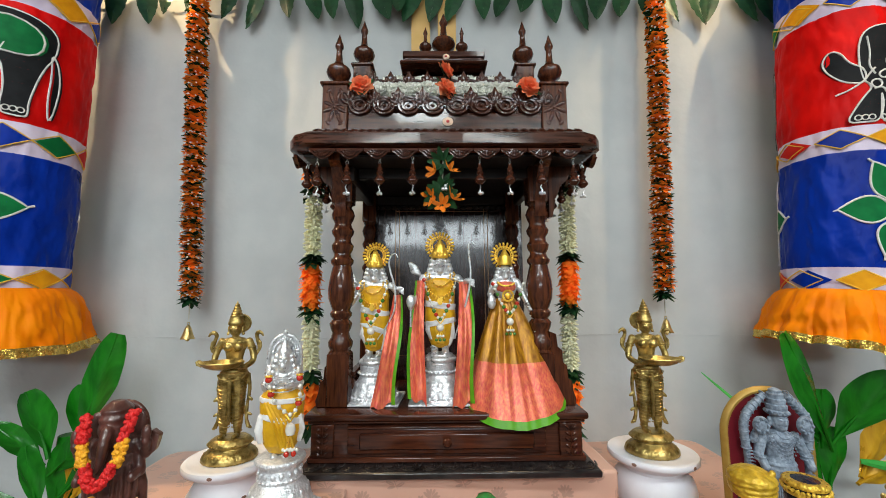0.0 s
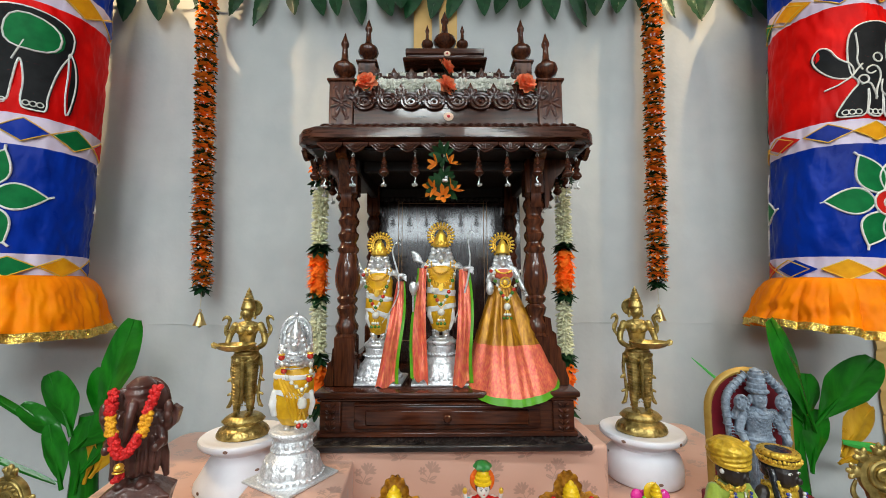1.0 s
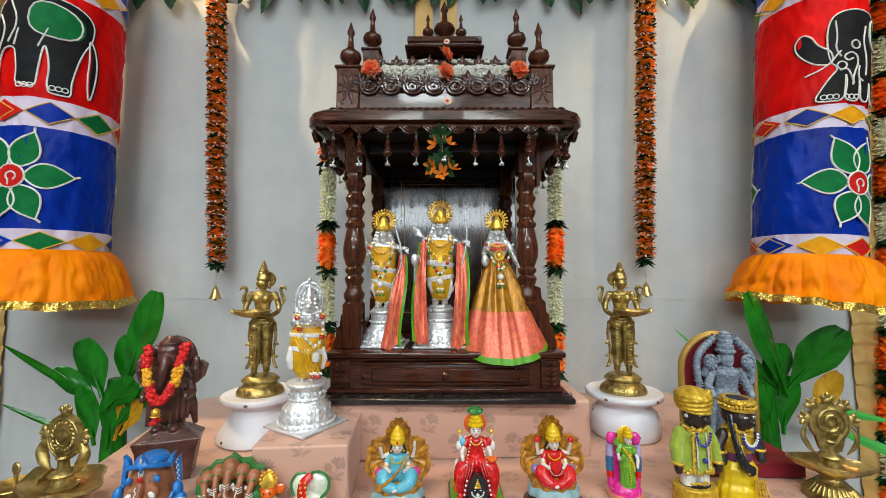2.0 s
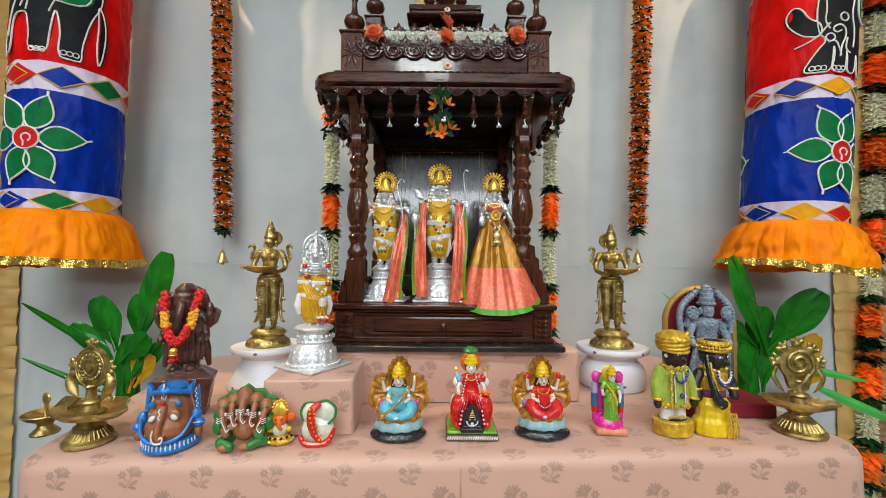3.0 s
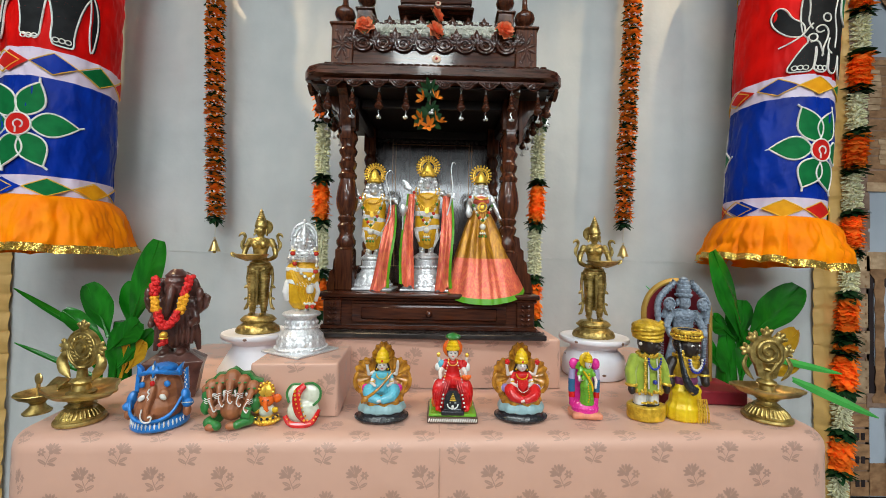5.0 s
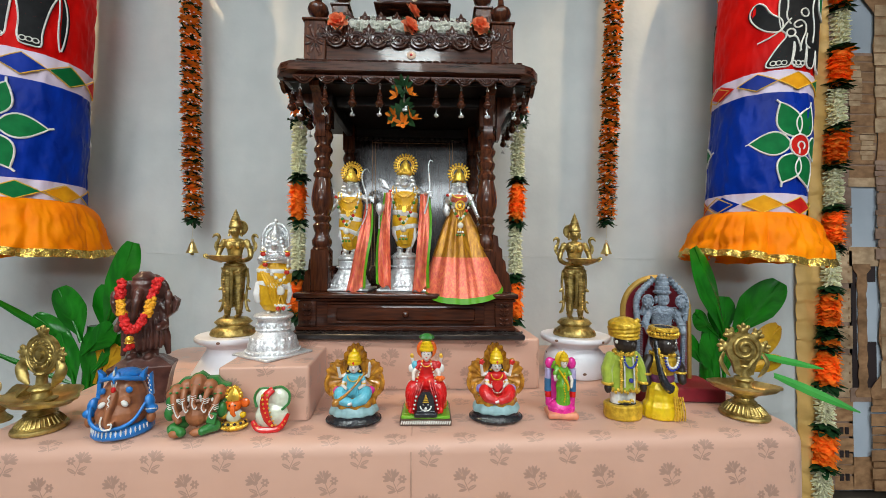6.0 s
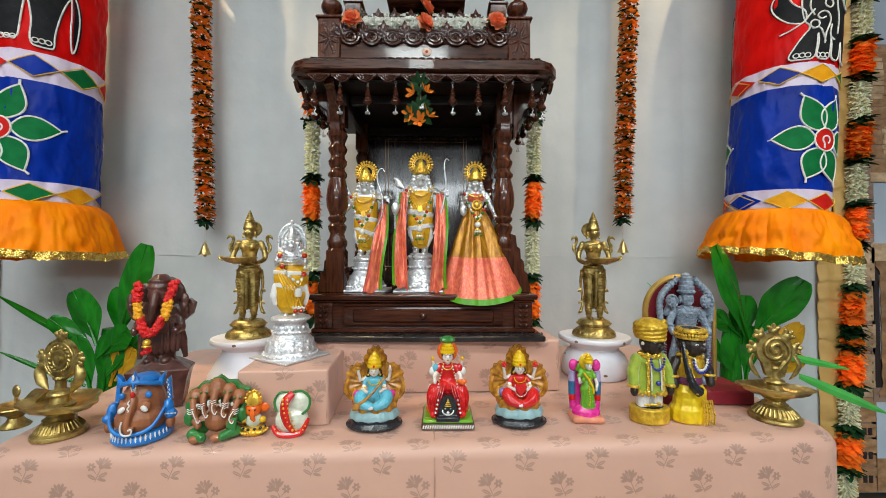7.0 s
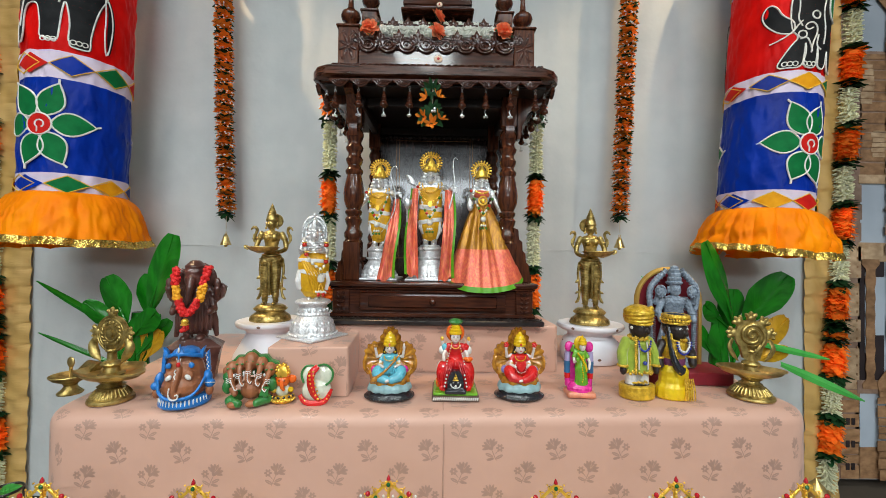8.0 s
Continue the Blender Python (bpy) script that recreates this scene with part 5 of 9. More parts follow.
def scarf(s, top, bottom, w0, w1, slot_main, slot_edge, edge_side, lift=0.0):
    """A long cloth that hangs, with a plain border along one side."""
    rows, edge = [], []
    n = 24
    for i in range(n + 1):
        f = i / n
        c = Vector(top).lerp(Vector(bottom), f) + Vector((0.003 * math.sin(5 * f + lift), 0, 0))
        w = (w0 + (w1 - w0) * f) * (1 + 0.1 * math.sin(6 * f + 2 * lift))
        fold = lambda u: 0.0042 * math.sin(u * 6.5 + f * 2.4 + lift) * (0.4 + f) + 0.0016 * math.sin(u * 14 - f * 6 + lift) - 0.008 * math.sin(math.pi * f) + 0.003 * math.sin(f * 9 + lift)
        rows.append([(c.x + w * (k / 12 - 0.5), c.y + fold(k / 12), c.z + 0.005 * math.sin(0.7 * k + lift) * (f > 0.95) + 0.01 * f * f * (k / 12 - 0.5) * edge_side) for k in range(13)])
        e0, e1 = (1.0, 1.22) if edge_side > 0 else (-0.22, 0.0)
        edge.append([(c.x + w * (u - 0.5), c.y + fold(u) - 0.0006, c.z + 0.01 * f * f * (u - 0.5) * edge_side) for u in (e0, (e0 + e1) / 2, e1)])
    for data, slot in ((rows, slot_main), (edge, slot_edge)):
        s.sheet(data, slot)
        s.sheet([[(p[0], p[1] + 0.0018, p[2]) for p in r] for r in data], slot)


# slots: 0 silver, 1 embossed silver, 2 gold, 3 ochre, 4 white, 5 pink, 6 lime, 7 gold brocade
IDOLMATS = [SILVER, SILVER_R, GOLD, SILKY, SILKW, SILKP, SILKE, SILKG]


def silver_face(s, c, k):
    """Face with brows, eyes, nose, lips and curls of hair; c is its middle."""
    x, y, z = c
    s.ball(c, (0.0128 * k, 0.015 * k, 0.019 * k))
    s.ball((x, y - 0.012 * k, z - 0.012 * k), (0.007 * k, 0.006 * k, 0.006 * k))
    s.ball((x, y - 0.0155 * k, z - 0.001 * k), (0.0022 * k, 0.0038 * k, 0.006 * k))
    s.ball((x, y - 0.0155 * k, z - 0.0085 * k), (0.0045 * k, 0.0028 * k, 0.0018 * k))
    for sx in (-1, 1):
        s.ball((x + sx * 0.0058 * k, y - 0.0128 * k, z + 0.002 * k), (0.0034 * k, 0.0028 * k, 0.0022 * k))
        s.tube([(x + sx * 0.0015 * k, y - 0.0148 * k, z + 0.0062 * k), (x + sx * 0.006 * k, y - 0.0145 * k, z + 0.0078 * k), (x + sx * 0.0105 * k, y - 0.0115 * k, z + 0.006 * k)], 0.0013 * k, 6)
        s.ball((x + sx * 0.0135 * k, y + 0.002 * k, z - 0.002 * k), (0.003 * k, 0.004 * k, 0.008 * k))
        for j in range(5):
            s.ball((x + sx * (0.015 + 0.0026 * j) * k, y + 0.002 * k, z + (0.008 - 0.0085 * j) * k), (0.0062 * k, 0.007 * k, 0.0052 * k))
    s.ball((x, y + 0.007 * k, z - 0.012 * k), (0.023 * k, 0.01 * k, 0.022 * k))


def sash(s, z, rx, ry, hh, tilt, x=0.0, folds=3):
    """A flat band of cloth wound round the body, with soft folds."""
    prof = [(1.0, -hh)]
    for k in range(folds):
        prof += [(1.035, -hh + 2 * hh * (k + 0.35) / folds), (1.02, -hh + 2 * hh * (k + 0.85) / folds)]
    prof.append((0.99, hh))
    s.lathe([(rx * q, w) for q, w in prof], 36, m=pose(x, 0, z, 0, tilt, 0), squash=ry / rx)


def archer_idol(h, two_scarves):
    """Standing silver figure on a bell-shaped pedestal, ochre and white wrap, gold crown and rayed halo, bow in one arm."""
    k = h / 0.36
    f = Figure()
    # pedestal: square plate, embossed bell, plain neck, flange
    p = f[1]
    p.box((0.128 * k, 0.115 * k, 0.006), (0, 0, 0.003), 0.001)
    p.lathe([(q * k, w * k) for q, w in ((0.057, 0.005), (0.057, 0.009), (0.052, 0.014), (0.0475, 0.026), (0.041, 0.04), (0.034, 0.05), (0.031, 0.055), (0.0335, 0.059), (0.0305, 0.063), (0.031, 0.079))], 48)
    for z, r, n, sz in ((0.014, 0.055, 34, 0.0026), (0.062, 0.0355, 26, 0.0024)):
        for j in range(n):
            a = 2 * math.pi * j / n
            p.ball((r * k * math.cos(a), r * k * math.sin(a), z * k), sz * k, seg=7, rings=5)
    for z, r, n in ((0.022, 0.0495, 16), (0.037, 0.0425, 14)):
        for j in range(n):
            a = 2 * math.pi * (j + 0.5 * (z > 0.03)) / n
            c = (r * k * math.cos(a), r * k * math.sin(a), z * k)
            p.ball(c, (0.0018 * k, 0.0055 * k, 0.0065 * k), m=pose(0, 0, 0, 0, -25, math.degrees(a)), seg=9, rings=6)
    s = f[0]
    s.lathe([(q * k, w * k) for q, w in ((0.03, 0.078), (0.0335, 0.081), (0.0345, 0.086), (0.032, 0.09), (0.027, 0.093), (0.026, 0.096))], 36)
    for x in (-0.012, 0.011):
        s.ball((x * k, -0.012 * k, 0.1 * k), (0.0078 * k, 0.015 * k, 0.0055 * k))
        limb(s, [(x * k, 0, 0.1 * k), (x * k, 0, 0.13 * k)], 0.008 * k)
        s.ring((x * k, 0, 0.109 * k), 0.0085 * k, 0.0016 * k, axis="z", seg=14)
    s.ball((0, 0, 0.235 * k), (0.03 * k, 0.017 * k, 0.03 * k))
    s.ball((0, 0.002 * k, 0.256 * k), (0.04 * k, 0.015 * k, 0.013 * k))
    silver_face(s, (0, -0.004 * k, 0.284 * k), 1.12 * k)
    limb(s, [(-0.036 * k, 0.0, 0.256 * k), (-0.046 * k, -0.012 * k, 0.226 * k), (-0.058 * k, -0.04 * k, 0.2 * k)], [0.0085 * k, 0.0072 * k, 0.0056 * k])
    limb(s, [(0.038 * k, 0, 0.256 * k), (0.052 * k, -0.012, 0.243 * k), (0.056 * k, -0.03 * k, 0.249 * k)], [0.0085 * k, 0.0072 * k, 0.006 * k])
    for sx, zz in ((-1, 0.238), (1, 0.25)):
        s.ring((sx * 0.043 * k, -0.005 * k, zz * k), 0.0095 * k, 0.0018 * k, axis="z", seg=14)
    # fists and fingers
    s.ball((-0.06 * k, -0.045 * k, 0.196 * k), (0.006 * k, 0.006 * k, 0.008 * k))
    s.ball((0.06 * k, -0.033 * k, 0.249 * k), (0.009 * k, 0.007 * k, 0.006 * k))
    for j in range(4):
        s.tube([(0.062 * k, -0.036 * k, (0.253 - 0.0035 * j) * k), (0.072 * k, -0.036 * k, (0.249 - 0.0045 * j) * k)], 0.0019 * k, 6)
    # feathered arrow ends at the shoulder
    for j in range(4):
        s.ball((-0.052 * k - 0.002 * j, -0.004, 0.272 * k + (j - 1.0) * 0.0052 * k), (0.0135 * k, 0.006, 0.0052 * k), m=pose(0, 0, 0, 0, 22 + 3 * j, 0))
    # ochre wrap: legs, hips, vest
    c = f[3]
    c.lathe([(q * k, w * k) for q, w in ((0.012, 0.108), (0.02, 0.114), (0.0275, 0.134), (0.0325, 0.156), (0.0335, 0.178), (0.0315, 0.2), (0.032, 0.218), (0.0335, 0.236), (0.028, 0.25), (0.02, 0.256))], 36, squash=0.68)
    for j in range(5):
        c.tube([((-0.012 + 0.006 * j) * k, -0.018 * k, 0.172 * k), ((-0.009 + 0.0045 * j) * k, -0.02 * k, 0.145 * k), ((-0.004 + 0.003 * j) * k, -0.017 * k, 0.118 * k)], 0.0022 * k, 6)
    w = f[4]
    sash(w, 0.197 * k, 0.0328 * k, 0.0225 * k, 0.007 * k, 8 if two_scarves else 12)
    sash(w, 0.162 * k, 0.0335 * k, 0.023 * k, 0.006 * k, -10 if two_scarves else 22)
    for sx, zt, zb in ((-1, 0.165, 0.126), (1, 0.16, 0.112)):
        w.tube([(sx * 0.025 * k, -0.01 * k, zt * k), (sx * 0.027 * k, -0.013 * k, (zt + zb) / 2 * k), (sx * 0.019 * k, -0.011 * k, zb * k)], [0.0035 * k, 0.0042 * k, 0.002 * k], 8, flat=1.6)
    out = f.done(0.0013, 1)
    g = Shape()
    g.lathe([(q * k, w * k) for q, w in ((0.0165, 0.298), (0.018, 0.3), (0.0185, 0.304), (0.0165, 0.307), (0.0172, 0.311), (0.014, 0.315), (0.0145, 0.319), (0.0105, 0.323), (0.011, 0.327), (0.007, 0.331), (0.0045, 0.336), (0.001, 0.342))], 28, (0, -0.004 * k, 0), flutes=14, depth=0.05)
    for j in range(5):
        g.ball((0.014 * k * math.sin(radians(-50 + 25 * j)), -0.004 * k - 0.0175 * k * math.cos(radians(-50 + 25 * j)), 0.308 * k), (0.0032 * k, 0.002, 0.0055 * k), seg=8, rings=6)
    halo(g, (0, 0.006, 0.326 * k), 0.0305 * k, 24)
    for r, zb, n in ((0.022, 0.238, 18), (0.03, 0.214, 24)):
        for j in range(n + 1):
            a = radians(172 + 196 * j / n)
            q = (r * k * math.cos(a), -0.017 * k - 0.01 * k * max(0, -math.sin(a)), 0.26 * k + (0.26 - zb) * k * math.sin(a))
            g.ball(q, 0.0022 * k, seg=7, rings=5)
            if r > 0.025 and j % 2 == 0:
                g.ball((q[0] * 1.08, q[1], q[2] - 0.0035 * k), (0.0014 * k, 0.0012, 0.0026 * k), seg=6, rings=5)
    g.plate([(0.006 * k * math.sin(radians(a)), 0.207 * k + 0.0085 * k * math.cos(radians(a))) for a in range(0, 360, 30)], 0.004, at=(0, -0.03 * k, 0))
    out.join(g, slot=2)
    # bow and arrow
    b = Shape()
    if two_scarves:
        curve = ((0.072, 0.326), (0.066, 0.331), (0.061, 0.322), (0.061, 0.3), (0.064, 0.27), (0.061, 0.235), (0.053, 0.2), (0.044, 0.17), (0.034, 0.145), (0.03, 0.13))
    else:
        curve = ((0.058, 0.318), (0.052, 0.327), (0.043, 0.322), (0.038, 0.306), (0.042, 0.285), (0.05, 0.258), (0.053, 0.23), (0.05, 0.2), (0.036, 0.17), (0.014, 0.138))
    b.tube([(x * k, -0.037 * k, z * k) for x, z in curve], [0.0009, 0.0014, 0.0018, 0.0021, 0.0023, 0.0024, 0.0023, 0.0021, 0.0017, 0.001], 8)
    if two_scarves:
        b.tube([(-0.06 * k, -0.05 * k, 0.155 * k), (-0.06 * k, -0.05 * k, 0.21 * k)], 0.0022, 6)
        b.ball((-0.06 * k, -0.051 * k, 0.206 * k), (0.009 * k, 0.005, 0.014 * k))
    else:
        b.tube([(-0.062 * k, -0.05 * k, 0.218 * k), (-0.061 * k, -0.052 * k, 0.13 * k), (-0.058 * k, -0.054 * k, 0.066 * k)], [0.002, 0.0022, 0.0014], 6)
        b.tube([(-0.068 * k, -0.051 * k, 0.214 * k), (-0.062 * k, -0.053 * k, 0.2 * k), (-0.056 * k, -0.051 * k, 0.212 * k)], 0.0022, 6)
    out.join(b, slot=0)
    if two_scarves:
        scarf(out, (0.05 * k, -0.026 * k, 0.246 * k), (0.044 * k, -0.066 * k, 0.004), 0.02 * k, 0.036 * k, 5, 6, 1)
        scarf(out, (-0.043 * k, -0.022 * k, 0.25 * k), (-0.044 * k, -0.062 * k, 0.014), 0.018 * k, 0.032 * k, 5, 6, -1, 2.0)
    else:
        scarf(out, (0.055 * k, -0.026 * k, 0.235 * k), (0.03 * k, -0.066 * k, 0.002), 0.016 * k, 0.046 * k, 5, 6, 1)
    return out


solid("archer_statue", archer_idol(0.362, False), IDOLMATS, "silver standing statue with bow, ochre wrap and pink scarf", "statue", pose(-0.129, 0.918, 0.9605, 0, 0, -3), "silver statues in the shrine", sharp=50)
solid("archer_statue", archer_idol(0.387, True), IDOLMATS, "taller silver standing statue with bow, ochre wrap and two pink scarves", "statue", pose(0.022, 0.918, 0.9605), "silver statues in the shrine", sharp=50)


def draped_idol():
    f = Figure()
    s = f[0]
    s.ball((0, 0, 0.25), (0.026, 0.016, 0.03))
    silver_face(s, (0, -0.002, 0.286), 1.0)
    limb(s, [(-0.026, -0.004, 0.262), (-0.036, -0.016, 0.235), (-0.026, -0.03, 0.255)], [0.009, 0.0075, 0.006])
    limb(s, [(0.028, 0, 0.262), (0.045, -0.008, 0.225), (0.06, -0.02, 0.19), (0.062, -0.026, 0.17)], [0.009, 0.0075, 0.0065, 0.005])
    s.ball((-0.034, -0.02, 0.218), (0.01, 0.006, 0.016))
    f[5].ball((0, -0.004, 0.252), (0.025, 0.0165, 0.016))
    for j in range(4):
        s.tube([(0.061 + 0.0025 * (j - 1.5), -0.027, 0.168), (0.064 + 0.003 * (j - 1.5), -0.03, 0.152)], 0.0017, 6)
    for j in range(5):
        s.ring((0.05 + 0.0022 * j, -0.012 - 0.0022 * j, 0.214 - 0.0065 * j), 0.0078, 0.0014, axis="z", seg=12)
    out = f.done(0.0013, 1)
    g = Shape()
    g.lathe([(0.016, 0.302), (0.0175, 0.308), (0.014, 0.314), (0.015, 0.318), (0.009, 0.327), (0.004, 0.336), (0.001, 0.34)], 20, (0, -0.002, 0), flutes=9, depth=0.06)
    halo(g, (0, 0.006, 0.325), 0.03, 20)
    for k in range(14):
        a = radians(200 + 10 * k)
        g.ball((0.02 * math.cos(a), -0.02, 0.266 + 0.012 * math.sin(a)), 0.0026, seg=6, rings=5)
    g.ball((0.002, -0.024, 0.232), (0.007, 0.004, 0.007), seg=14, rings=8)
    for k in range(12):
        a = radians(30 * k)
        g.ball((0.002 + 0.0095 * math.cos(a), -0.025, 0.232 + 0.0095 * math.sin(a)), 0.0016, seg=6, rings=5)
    g.ring((0.002, -0.027, 0.232), 0.012, 0.002)
    out.join(g, slot=2)
    # gathered skirt that runs out over the deck's edge, three cloths one below the other
    def skirt(f0, f1, slot, lift):
        rows = []
        n = 18
        for i in range(n + 1):
            f = f0 + (f1 - f0) * i / n
            row = []
            for k in range(97):
                u = -1 + 2 * k / 96
                a = u * radians(100)
                rx, ry = 0.021 + 0.089 * f ** 0.8, 0.018 + 0.066 * f ** 1.05
                deep = 0.17 * math.sin(u * 15 + 1.9 * math.sin(u * 4 + 1)) * min(1.0, 3 * f) * (1.15 - f)
                pleat = 1 + deep + 0.025 * math.sin(u * 41 + 3 * math.sin(u * 7)) * (1 - 0.5 * f)
                x = rx * math.sin(a) * (1 + 0.3 * (pleat - 1)) + 0.012 * f
                y = -ry * max(-0.1, math.cos(a)) * pleat - 0.012 * f
                z = 0.222 - 0.222 * f
                over = max(0.0, f - 0.8)
                z -= over * 0.13 * max(0, math.cos(a + 0.25)) ** 0.7
                z += 0.012 * f * f * (1 - max(0, math.cos(a)))
                y -= over * 0.1 * max(0, math.cos(a)) + lift
                row.append((x, y, z + 0.004 * max(0, 1 - f)))
            rows.append(row)
        out.sheet(rows, slot)

    skirt(0.0, 0.62, 7, 0.0)
    skirt(0.6, 0.97, 5, 0.0012)
    skirt(0.96, 1.0, 6, 0.003)
    return out


solid("draped_statue", draped_idol(), IDOLMATS, "silver statue in ochre and pink silk skirt with lime border", "statue", pose(0.172, 0.905, 0.9615), "silver statues in the shrine", sharp=50)


BEADMATS = [PEARL, BEADG, BEADR, GOLD]
BEADMESH = [mesh_of("bead", Shape().ball((0, 0, 0), 1, seg=10, rings=7), mt) for mt in BEADMATS]


def bead(parent, p, r, kind, stretch=1.0):
    return part("bead", BEADMESH[kind], None, parent, at=Matrix.Translation(p) @ Matrix.Diagonal((r, r, r * stretch, 1)))


def idol_beads(at, w, drop, label):
    th = thing("bead_garland", label, "garland", pose(*at), "bead garlands on statues")
    pts = [(w * t, -0.012 - 0.01 * (1 - t * t), -drop * (1 - abs(t) ** 1.6)) for t in [-1 + 2 * i / 16 for i in range(17)]]
    part("string", Shape().tube(pts, 0.001, 5), STRING, th)
    for i, p in enumerate(pts):
        bead(th, p, 0.0036 if i % 6 in (1, 3, 4) else 0.0045, (2, 0, 1, 0, 0, 1)[i % 6])
    z = -drop
    part("clasp", Shape().tube([(-0.008, -0.022, z), (0, -0.024, z - 0.01), (0.008, -0.022, z)], 0.0016, 6), GOLD, th)
    bead(th, (0, -0.024, z - 0.018), 0.0085, 0)
    for dx in (-0.006, 0, 0.006):
        part("tassel", Shape().tube([(0, -0.025, z - 0.022), (dx, -0.026, z - 0.034)], 0.001, 5), GOLD, th)
        bead(th, (dx, -0.026, z - 0.036), 0.0034, 0)
        bead(th, (dx * 1.4, -0.026, z - 0.044), 0.0036, 1)


idol_beads((-0.129, 0.888, 1.212), 0.032, 0.075, "pearl, green and red bead garland with tassel on a statue")
idol_beads((0.022, 0.886, 1.23), 0.036, 0.086, "pearl, green and red bead garland with tassel on a statue")
idol_beads((0.174, 0.884, 1.22), 0.034, 0.064, "pearl, green and red bead garland with tassel on a statue")


# ---- brass lamp bearers on white stands ----
def lamp_bearer():
    f = Figure()
    s = f[0]
    # round lotus foot, groove, upper plate
    s.lathe([(0.057, 0), (0.0595, 0.003), (0.0585, 0.009), (0.052, 0.018), (0.043, 0.0245), (0.0385, 0.0275), (0.044, 0.0305), (0.0465, 0.034), (0.0465, 0.038), (0.044, 0.041), (0.041, 0.044), (0.036, 0.0475), (0.02, 0.049)], 48, squash=0.84)
    for x, dy in ((-0.017, -0.012), (0.013, -0.014)):
        s.ball((x, dy, 0.052), (0.0068, 0.0145, 0.0052))
        limb(s, [(x, 0, 0.052), (x * 1.02, 0, 0.078), (x * 0.95, -0.001, 0.11), (x * 0.9, 0, 0.15), (x * 0.8, 0.001, 0.175)], [0.0065, 0.0105, 0.0135, 0.0165, 0.019])
    s.ball((0, 0.002, 0.184), (0.0325, 0.021, 0.02))
    s.ball((0, 0.003, 0.125), (0.017, 0.011, 0.05))
    s.lathe([(0.028, 0.186), (0.0215, 0.203), (0.0175, 0.218), (0.021, 0.236), (0.0275, 0.252), (0.029, 0.26), (0.02, 0.267), (0.009, 0.27)], 28, squash=0.6)
    for sx in (-1, 1):
        s.ball((sx * 0.0115, -0.013, 0.2475), (0.0102, 0.0098, 0.0102))
        limb(s, [(sx * 0.0295, 0.001, 0.259), (sx * 0.038, 0.0, 0.24), (sx * 0.042, -0.006, 0.217), (sx * 0.032, -0.024, 0.207), (sx * 0.022, -0.036, 0.206)], [0.0088, 0.0078, 0.0068, 0.0058, 0.005])
        s.ball((sx * 0.019, -0.04, 0.208), (0.008, 0.006, 0.004))
        # bird-headed scrolls that rise from the elbows
        s.tube([(sx * 0.042, 0.004, 0.222), (sx * 0.05, 0.006, 0.24), (sx * 0.047, 0.006, 0.26), (sx * 0.044, 0.006, 0.272), (sx * 0.049, 0.004, 0.2795), (sx * 0.056, 0.003, 0.277), (sx * 0.06, 0.002, 0.27)], [0.0025, 0.0035, 0.0042, 0.0046, 0.0048, 0.0036, 0.0014], 8)
        s.tube([(sx * 0.047, 0.006, 0.26), (sx * 0.053, 0.006, 0.256), (sx * 0.055, 0.005, 0.244), (sx * 0.052, 0.004, 0.234)], [0.003, 0.0028, 0.0022, 0.001], 7)
        # cloth ends beside the legs, flaring at the hem
        s.tube([(sx * 0.031, 0.004, 0.186), (sx * 0.034, 0.006, 0.15), (sx * 0.03, 0.006, 0.115), (sx * 0.03, 0.004, 0.085), (sx * 0.036, 0.002, 0.066)], [0.0038, 0.0042, 0.0036, 0.0042, 0.005], 8)
        for z, q in ((0.128, 0.0075), (0.094, 0.006), (0.066, 0.007)):
            s.ball((sx * 0.037, 0.004, z), (q, 0.0028, q * 0.55), m=pose(0, 0, 0, 0, sx * 35, 0))
        s.ball((sx * 0.0155, -0.001, 0.287), (0.0028, 0.004, 0.009))
        s.ball((sx * 0.0165, -0.002, 0.277), 0.0036)
    s.tube([(0, 0.001, 0.263), (0, -0.002, 0.278)], 0.0078, 12)
    s.ball((0, -0.003, 0.288), (0.0138, 0.0148, 0.0172))
    s.ball((0, -0.011, 0.278), (0.0075, 0.006, 0.0055))
    s.ball((0, -0.018, 0.2865), (0.0022, 0.0032, 0.0052))
    s.tube([(-0.0038, -0.0168, 0.2805), (0, -0.0178, 0.28), (0.0038, -0.0168, 0.2805)], 0.0011, 6)
    for sx in (-1, 1):
        s.ball((sx * 0.0055, -0.0152, 0.2895), (0.0032, 0.0022, 0.0017))
        s.tube([(sx * 0.002, -0.0168, 0.2935), (sx * 0.006, -0.016, 0.295), (sx * 0.0105, -0.0125, 0.293)], 0.0009, 6)
    out = f.done(0.0011, 1)
    d = Shape()
    # crown of stacked rings and the disc behind the head
    d.lathe([(0.0152, 0.296), (0.0175, 0.299), (0.0175, 0.304), (0.0155, 0.3065), (0.0158, 0.311), (0.0138, 0.3135), (0.014, 0.318), (0.0118, 0.32), (0.0122, 0.3245), (0.0098, 0.3265), (0.01, 0.331), (0.0075, 0.333), (0.0076, 0.3375), (0.0052, 0.3395), (0.0052, 0.344), (0.003, 0.346), (0.0008, 0.352)], 24)
    d.lathe([(0.0205, 0), (0.0215, 0.002), (0.019, 0.004), (0.017, 0.003), (0.006, 0.005)], 28, m=pose(0.008, 0.015, 0.3, 90, 0, 0))
    # petals of the foot
    for k in range(22):
        a = 2 * math.pi * k / 22
        d.ball((0.0555 * math.cos(a), 0.0465 * math.sin(a), 0.0115), (0.0018, 0.006, 0.0068), m=pose(0, 0, 0, 0, -24, math.degrees(a)), seg=9, rings=6)
    for k in range(40):
        a = 2 * math.pi * k / 40
        d.ball((0.0468 * math.cos(a), 0.0393 * math.sin(a), 0.036), 0.0018, seg=6, rings=5)
